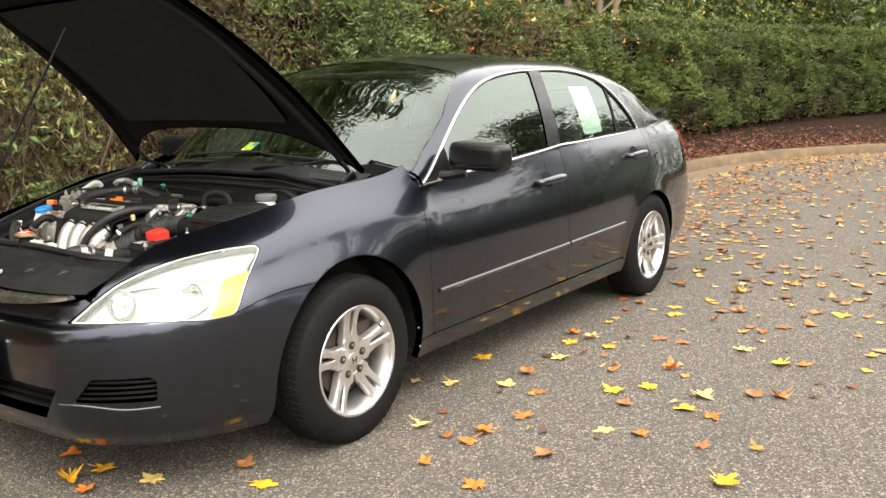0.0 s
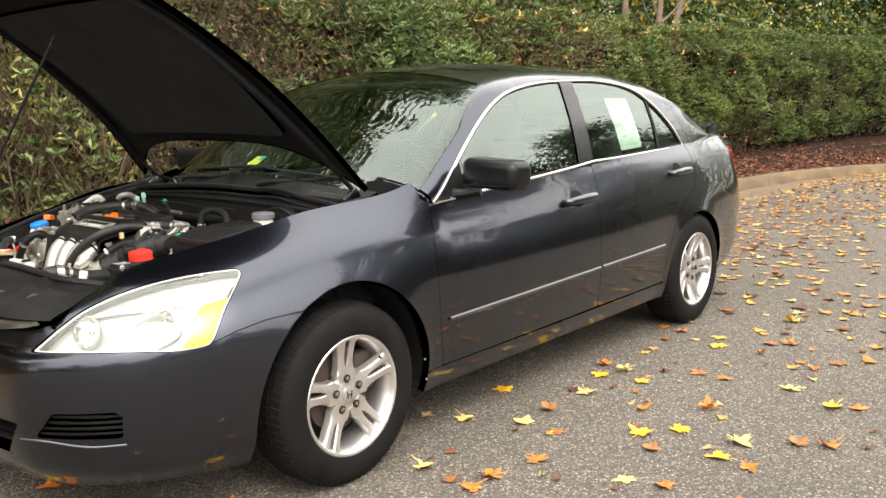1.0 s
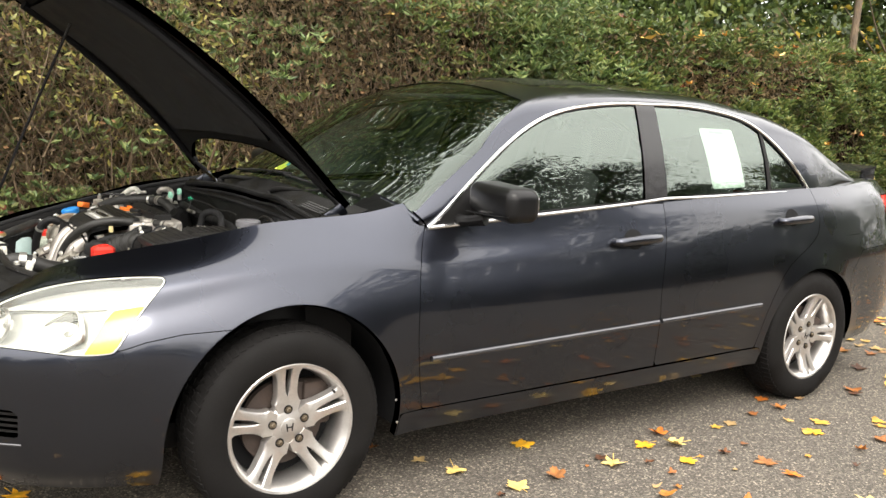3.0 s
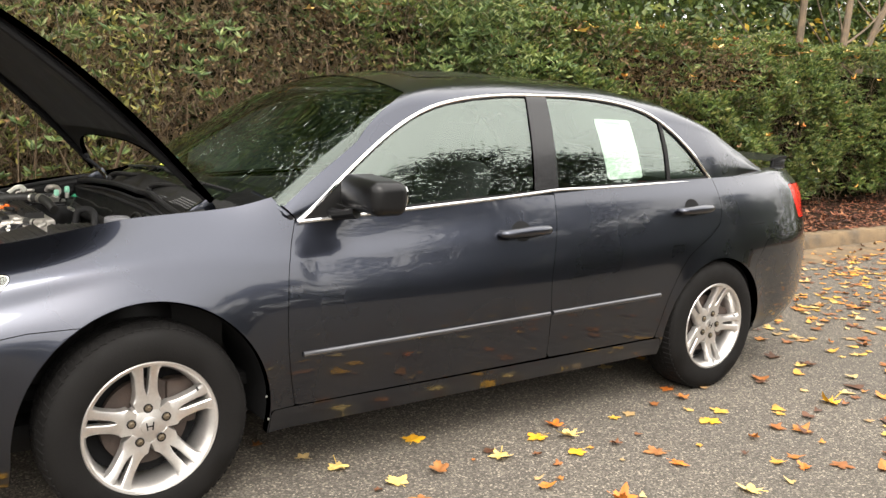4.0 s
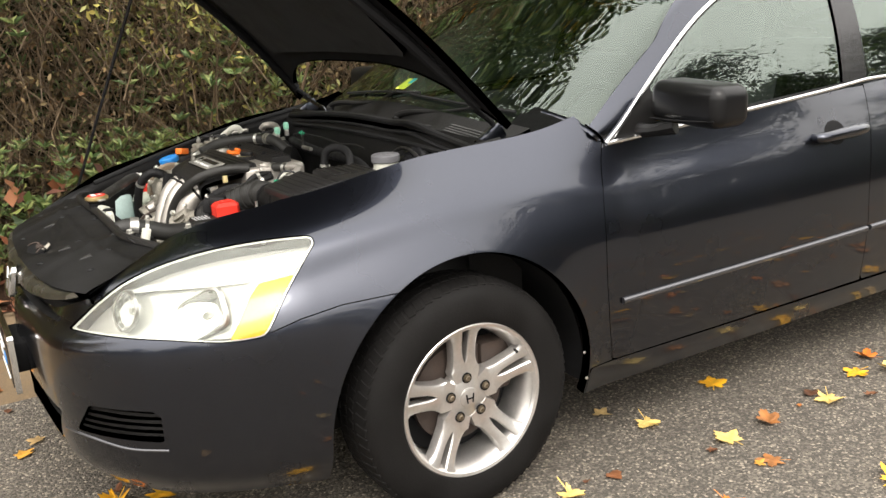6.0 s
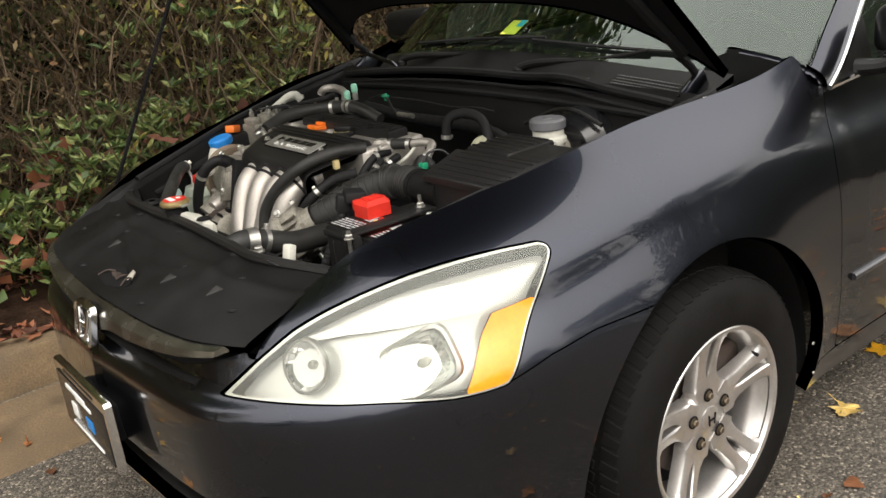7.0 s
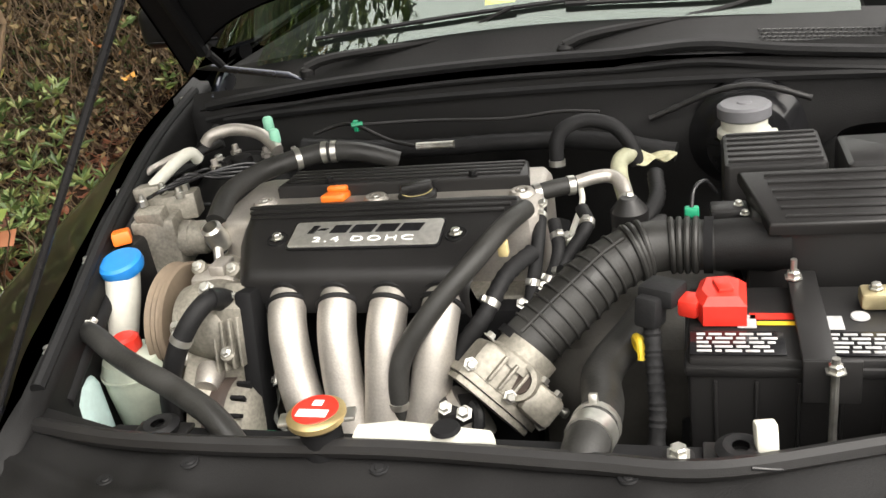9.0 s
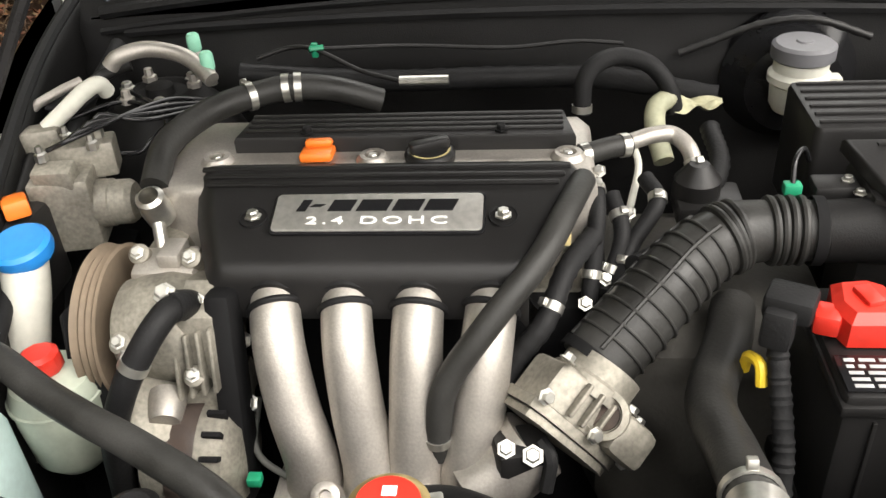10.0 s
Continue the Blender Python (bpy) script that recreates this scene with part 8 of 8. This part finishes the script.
def hoses():
    hose("coolant_hose", [(-0.450, 0.625, 0.780), (-0.490, 0.565, 0.795), (-0.535, 0.497, 0.792), (-0.570, 0.435, 0.790), (-0.602, 0.375, 0.790), (-0.650, 0.290, 0.783), (-0.685, 0.238, 0.755)], 0.0160, PALERUBBER, car, "thick black coolant hose", 50, (0.09,))
    hose("radiator_hose", [(-0.32, -0.215, 0.735), (-0.385, -0.198, 0.738), (-0.475, -0.165, 0.735), (-0.555, -0.172, 0.742), (-0.61, -0.172, 0.760), (-0.665, -0.168, 0.776), (-0.70, -0.163, 0.768)], 0.0255, PALERUBBER, car, "thick black radiator hose", 50, (0.80,))
    part("hose_neck", bm_tube([(-0.640, -0.172, 0.773), (-0.662, -0.168, 0.776)], 0.0272, 6, 24), STEEL, car)
    hose("breather_hose", [(-0.262, -0.045, 0.872), (-0.33, -0.025, 0.875), (-0.40, 0.005, 0.858), (-0.447, 0.054, 0.815), (-0.474, 0.10, 0.755), (-0.485, 0.112, 0.70), (-0.482, 0.114, 0.66)], 0.0145, PALERUBBER, car, "black breather hose", 50, (0.93,))
    hose("vacuum_hose", [(-0.30, -0.055, 0.82), (-0.35, -0.025, 0.81), (-0.40, 0.0, 0.775), (-0.42, 0.035, 0.73), (-0.455, 0.058, 0.67), (-0.46, 0.06, 0.62)], 0.012, None, car, "", 60, (0.35,), ribs=20, rib=0.001)
    hose("purge_hose", [(-0.018, -0.056, 0.840), (-0.012, -0.058, 0.882), (0.0, -0.072, 0.902), (0.022, -0.105, 0.906), (0.028, -0.148, 0.892), (0.020, -0.176, 0.862), (0.015, -0.188, 0.825)], 0.0125, None, car, "", 40, (0.04,))
    hose("silver_pipe", [(-0.166, -0.098, 0.867), (-0.152, -0.135, 0.872), (-0.146, -0.160, 0.869), (-0.165, -0.177, 0.860), (-0.187, -0.184, 0.842)], 0.0105, CASTALU, car, "bent aluminium breather pipe", 40, (0.94,))
    hose("pipe_sleeve", [(-0.190, -0.044, 0.864), (-0.175, -0.080, 0.867), (-0.164, -0.106, 0.866)], 0.0135, PALERUBBER, car, "", 20, (0.12, 0.88))
    cn = part("purge_valve", bm_lathe([(0.026, -0.04), (0.028, -0.02), (0.028, 0.0), (0.020, 0.01), (0.012, 0.02), (0, 0.02)], 24, pose(-0.195, -0.186, 0.835)), COVERBLACK, car)
    part("valve_bracket", bm_box((0.07, 0.08, 0.03), (-0.20, -0.20, 0.80), 0.006), COVERBLACK, cn)
    hose("tape_hose", [(0.018, -0.180, 0.846), (0.002, -0.160, 0.838), (-0.010, -0.158, 0.815), (-0.022, -0.165, 0.790), (-0.04, -0.17, 0.775)], 0.0145, material("pale_pipe_tape", (0.36, 0.36, 0.25), 0.6, vary=0.3, scale=30), car)
    G = np.array([[(0.020 + 0.024 * v + 0.006 * math.sin(7 * u + 3 * v), -0.186 - 0.066 * u, 0.836 + 0.004 * math.sin(9 * u + 4 * v) + 0.012 * v * (1 - u) + 0.003 * math.cos(17 * u * v + u)) for v in np.linspace(-0.5 - 0.15 * math.sin(5 * u), 0.5 + 0.2 * math.sin(4 * u + 1), 8)] for u in np.linspace(0, 1, 14)])
    flap = Sheet.grid(G)
    raw("loose_tape", flap.P, flap.F, material("yellowed_tape", (0.40, 0.385, 0.25), 0.6, vary=0.3, scale=60), car, "crumpled loose end of yellowed tape", True)
    hose("fuel_line", [(-0.160, -0.112, 0.860), (-0.185, -0.116, 0.845), (-0.225, -0.105, 0.820), (-0.255, -0.095, 0.795)], 0.0045, WHITEPLASTIC, car, "", 24, (0.8,))
    for p in ([(-0.20, -0.055, 0.85), (-0.255, -0.062, 0.845), (-0.30, -0.058, 0.80), (-0.34, -0.05, 0.75)], [(-0.24, -0.08, 0.84), (-0.285, -0.09, 0.81), (-0.32, -0.07, 0.76)], [(-0.22, -0.12, 0.85), (-0.26, -0.13, 0.84), (-0.29, -0.10, 0.80), (-0.33, -0.085, 0.77)]):
        hose("small_hose", p, 0.010, None, car, "", 24, (0.25, 0.8))
    part("yellow_plug", bm_box((0.014, 0.014, 0.022), (-0.335, -0.022, 0.845), 0.002), material("tan_plug", (0.55, 0.45, 0.22), 0.5), car)
    hose("heater_hose", [(-0.03, 0.22, 0.870), (-0.042, 0.275, 0.893), (-0.052, 0.325, 0.903), (-0.066, 0.372, 0.902), (-0.118, 0.430, 0.900), (-0.195, 0.463, 0.892), (-0.262, 0.462, 0.868)], 0.0175, PALERUBBER, car, "curved black heater hose", 60, (0.30, 0.34, 0.47))
    hf = part("hose_fitting", bm_lathe([(0.018, -0.02), (0.019, 0.0), (0.017, 0.004), (0.017, 0.02), (0.012, 0.024)], 20, pose(-0.278, 0.459, 0.850, 0, -25, 0)), STEEL, car)
    hose("steel_pipe", [(-0.285, 0.457, 0.835), (-0.310, 0.448, 0.805), (-0.335, 0.435, 0.79)], 0.008, STEEL, hf)
    hose("ac_pipe", [(0.030, 0.628, 0.905), (0.036, 0.612, 0.919), (0.055, 0.575, 0.922), (0.052, 0.52, 0.910), (0.020, 0.474, 0.886)], 0.0120, CASTALU, car, "bright aluminium air conditioning pipe", 36)
    for x, y, z in ((0.086, 0.516, 0.915), (0.036, 0.482, 0.905)):
        v = part("service_valve", bm_lathe([(0.009, -0.02), (0.009, 0.0), (0.006, 0.004)], 14, pose(x, y, z - 0.012)), STEEL, car)
        part("valve_cap", bm_lathe([(0.0095, 0), (0.0105, 0.003), (0.0100, 0.022), (0.007, 0.026), (0, 0.026)], 14, pose(x, y, z - 0.008)), GREENCAP, v, "mint green valve cap")
    hose("ac_pipe", [(-0.065, 0.592, 0.908), (-0.078, 0.594, 0.924), (-0.095, 0.606, 0.922), (-0.115, 0.632, 0.902), (-0.130, 0.655, 0.884)], 0.0115, WHITEPLASTIC, car, "", 24)
    part("pipe_block", bm_box((0.05, 0.05, 0.035), (-0.138, 0.660, 0.872), 0.006, (0, 10, 20)), DIRTALU, car)
    hose("ac_line", [(-0.02, 0.65, 0.905), (-0.05, 0.675, 0.90), (-0.10, 0.70, 0.885), (-0.25, 0.665, 0.84), (-0.40, 0.635, 0.80), (-0.52, 0.61, 0.76)], 0.007, CASTALU, car, "", 40)
    hose("ac_line", [(0.08, 0.62, 0.89), (0.05, 0.66, 0.88), (-0.10, 0.675, 0.87), (-0.30, 0.64, 0.83), (-0.45, 0.62, 0.78)], 0.010, COVERBLACK, car, "", 40)
    sm = part("strut_mount", bm_lathe([(0.075, -0.02), (0.070, 0.0), (0.055, 0.010), (0.045, 0.012), (0.04, 0.006), (0.022, 0.006), (0.02, 0.018), (0.012, 0.022), (0, 0.022)], 36, pose(0.03, 0.560, 0.857)), PLASTIC, car, "black strut tower top with nuts")
    for a in (80, 200, 320):
        bolt_at((0.03 + 0.055 * math.cos(radians(a)), 0.560 + 0.055 * math.sin(radians(a)), 0.868), sm, 0.008)
    part("strut_tower", bm_lathe([(0.15, -0.35), (0.13, -0.10), (0.10, -0.03), (0.07, 0)], 36, pose(0.03, 0.560, 0.857)), PLASTIC, car)
    part("strut_tower", bm_lathe([(0.15, -0.35), (0.13, -0.10), (0.10, -0.03), (0.07, 0)], 36, pose(0.03, -0.57, 0.845)), PLASTIC, car)
    ev = part("hydraulic_unit", merge(bm_box((0.085, 0.075, 0.10), (-0.205, 0.605, 0.815), 0.005, (0, 0, 12)), bm_box((0.055, 0.080, 0.045), (-0.170, 0.590, 0.862), 0.004, (0, 8, 20)), bm_box((0.030, 0.050, 0.030), (-0.232, 0.600, 0.868), 0.004, (0, -10, 5))), DIRTALU, car, "dusty aluminium hydraulic unit")
    part("unit_motor", bm_lathe([(0.0, 0.088), (0.024, 0.087), (0.029, 0.080), (0.029, 0.060), (0.031, 0.058), (0.031, 0.0), (0.027, -0.004)], 30, pose(-0.213, 0.606, 0.816, 90, 0, 6)), DIRTALU, ev)
    part("motor_bolt", bm_lathe([(0, 0.093), (0.008, 0.092), (0.009, 0.086)], 12, pose(-0.213, 0.606, 0.816, 90, 0, 6)), STEEL, ev)
    for p in ((-0.160, 0.570, 0.886), (-0.175, 0.605, 0.888), (-0.190, 0.565, 0.884), (-0.225, 0.615, 0.886)):
        part("line_fitting", bm_lathe([(0.008, 0), (0.008, 0.010), (0.005, 0.012), (0.004, 0.020), (0, 0.020)], 6, Matrix.Translation(p)), STEEL, ev)
    for k in range(4):
        hose("brake_line", [(-0.155 - 0.020 * k, 0.575 + 0.012 * k, 0.895), (-0.14 - 0.02 * k, 0.570, 0.908), (-0.12 + 0.02 * k, 0.52, 0.890), (-0.03 + 0.01 * k, 0.48, 0.865), (0.02, 0.42, 0.86)], 0.0032, GLOSSBLACK, ev)
    part("orange_plug", bm_box((0.042, 0.030, 0.022), (-0.287, 0.628, 0.858), 0.004, (0, 10, 35)), ORANGE, car, "orange wiring plug")
    part("relay_block", bm_box((0.09, 0.05, 0.12), (-0.285, 0.635, 0.785), 0.012), COVERBLACK, car)
    for k, (x, y, z) in enumerate(((0.005, 0.612, 0.868), (0.06, 0.53, 0.868), (0.081, 0.606, 0.870))):
        part("strut_nut", bm_lathe([(0.011, 0), (0.011, 0.008), (0.007, 0.009), (0.006, 0.020), (0, 0.021)], 6, pose(x - 0.02, y - 0.02, z)), CASTALU, sm)
    hose("wing_loom", [(0.14, 0.66, 0.90), (0.05, 0.665, 0.872), (-0.10, 0.655, 0.845), (-0.28, 0.63, 0.815), (-0.45, 0.60, 0.775), (-0.58, 0.57, 0.74)], 0.011, None, car, "black taped wiring loom", 60, ribs=50, rib=0.0008)
    for p in ([(0.02, 0.60, 0.87), (-0.03, 0.55, 0.876), (-0.06, 0.50, 0.872), (-0.02, 0.46, 0.868), (0.05, 0.40, 0.865)], [(-0.06, 0.66, 0.866), (-0.02, 0.60, 0.872), (-0.05, 0.53, 0.87), (-0.10, 0.51, 0.855), (-0.13, 0.53, 0.83)], [(-0.13, 0.57, 0.845), (-0.11, 0.545, 0.838), (-0.09, 0.53, 0.85), (-0.02, 0.49, 0.872)]):
        hose("brake_line", p, 0.0034, GLOSSBLACK, car)
    part("wing_bracket", bm_prism([(-0.05, -0.02), (0.05, -0.025), (0.06, 0.01), (0.0, 0.03), (-0.05, 0.02)], 0, 0.004, 0.0015, pose(-0.03, 0.665, 0.878, 12, 8, 5)), DARKBODY, car)
    hose("ground_strap", [(-0.48, 0.60, 0.80), (-0.46, 0.585, 0.76), (-0.47, 0.57, 0.70)], 0.005, STEEL, car)
    part("pump_bracket", bm_prism([(-0.03, -0.016), (0.03, -0.02), (0.05, 0.0), (0.03, 0.016), (-0.03, 0.018)], 0, 0.006, 0.002, pose(-0.395, 0.535, 0.745, 30, -20, 30)), DARKBODY, car)
    # cables along the bulkhead
    hose("clutch_cable", [(0.075, 0.42, 0.895), (0.085, 0.37, 0.907), (0.073, 0.328, 0.907), (0.045, 0.26, 0.885), (0.02, 0.20, 0.878)], 0.0035, COVERBLACK, car)
    part("cable_clip", merge(bm_box((0.016, 0.022, 0.008), (0.073, 0.328, 0.909), 0.002, (0, 30, 20)), bm_box((0.008, 0.010, 0.022), (0.073, 0.330, 0.907), 0.002)), GREENCLIP, car, "green cable clip")
    hose("bulkhead_cable", [(0.075, 0.33, 0.908), (0.10, 0.2, 0.90), (0.095, 0.05, 0.895), (0.10, -0.05, 0.90), (0.10, -0.12, 0.895)], 0.003, COVERBLACK, car)
    part("cable_end", bm_tube([(0.02, 0.20, 0.878), (0.02, 0.13, 0.878)], 0.007, 6, 10), STEEL, car)
    hose("brake_pipe", [(0.125, -0.205, 0.868), (0.125, -0.25, 0.885), (0.12, -0.32, 0.912), (0.115, -0.39, 0.917), (0.115, -0.47, 0.890)], 0.005, COVERBLACK, car, "", 40, ribs=12, rib=0.001)
    hose("bulkhead_loom", [(0.08, 0.45, 0.87), (0.09, 0.25, 0.85), (0.08, 0.05, 0.855), (0.08, -0.10, 0.85), (0.05, -0.25, 0.83)], 0.016, None, car, "", 60, ribs=40, rib=0.0012)
    hose("earth_cable", [(-0.33, -0.10, 0.80), (-0.26, -0.16, 0.79), (-0.15, -0.22, 0.82), (-0.07, -0.22, 0.84)], 0.012, None, car, "", 50, ribs=24, rib=0.0012)
    hose("shift_wire", [(-0.40, 0.335, 0.66), (-0.46, 0.325, 0.63), (-0.505, 0.255, 0.625)], 0.004, material("grey_wire", (0.12, 0.12, 0.11), 0.5), car)
    hose("runner_hose", [(-0.53, 0.17, 0.63), (-0.545, 0.14, 0.66), (-0.56, 0.09, 0.68), (-0.60, 0.03, 0.70)], 0.012, None, car)
    for p in ((-0.385, 0.345, 0.735), (-0.43, 0.335, 0.68), (-0.40, 0.35, 0.66)):
        bolt_at(p, car, 0.008, (-0.7, 0, 0.7), "engine_bolt")
    for i, p in enumerate(((-0.32, -0.07, 0.775), (-0.36, -0.045, 0.77), (-0.30, -0.10, 0.79), (-0.25, -0.10, 0.82), (-0.23, -0.065, 0.865), (-0.28, -0.03, 0.79))):
        bolt_at(p, car, 0.006, (-0.6, 0.1 * i - 0.2, 0.75), "engine_bolt")
    part("timing_case", bm_box((0.20, 0.05, 0.38), (-0.22, 0.45, 0.62), 0.015), DIRTALU, car)
    part("gearbox", bm_box((0.34, 0.30, 0.28), (-0.22, -0.20, 0.58), 0.05), GEARBOX, car, "dark gearbox casing")


hoses()

# what was placed from the ground's origin moves back by the car's own offset
for ob in car.children:
    if ob not in SYMMETRIC:
        ob.location.y -= 0.035
for ob in SYMMETRIC:
    if ob.name.split(".")[0] in ("radiator_cap", "radiator_tank", "filler_neck"):
        ob.location.y -= 0.035
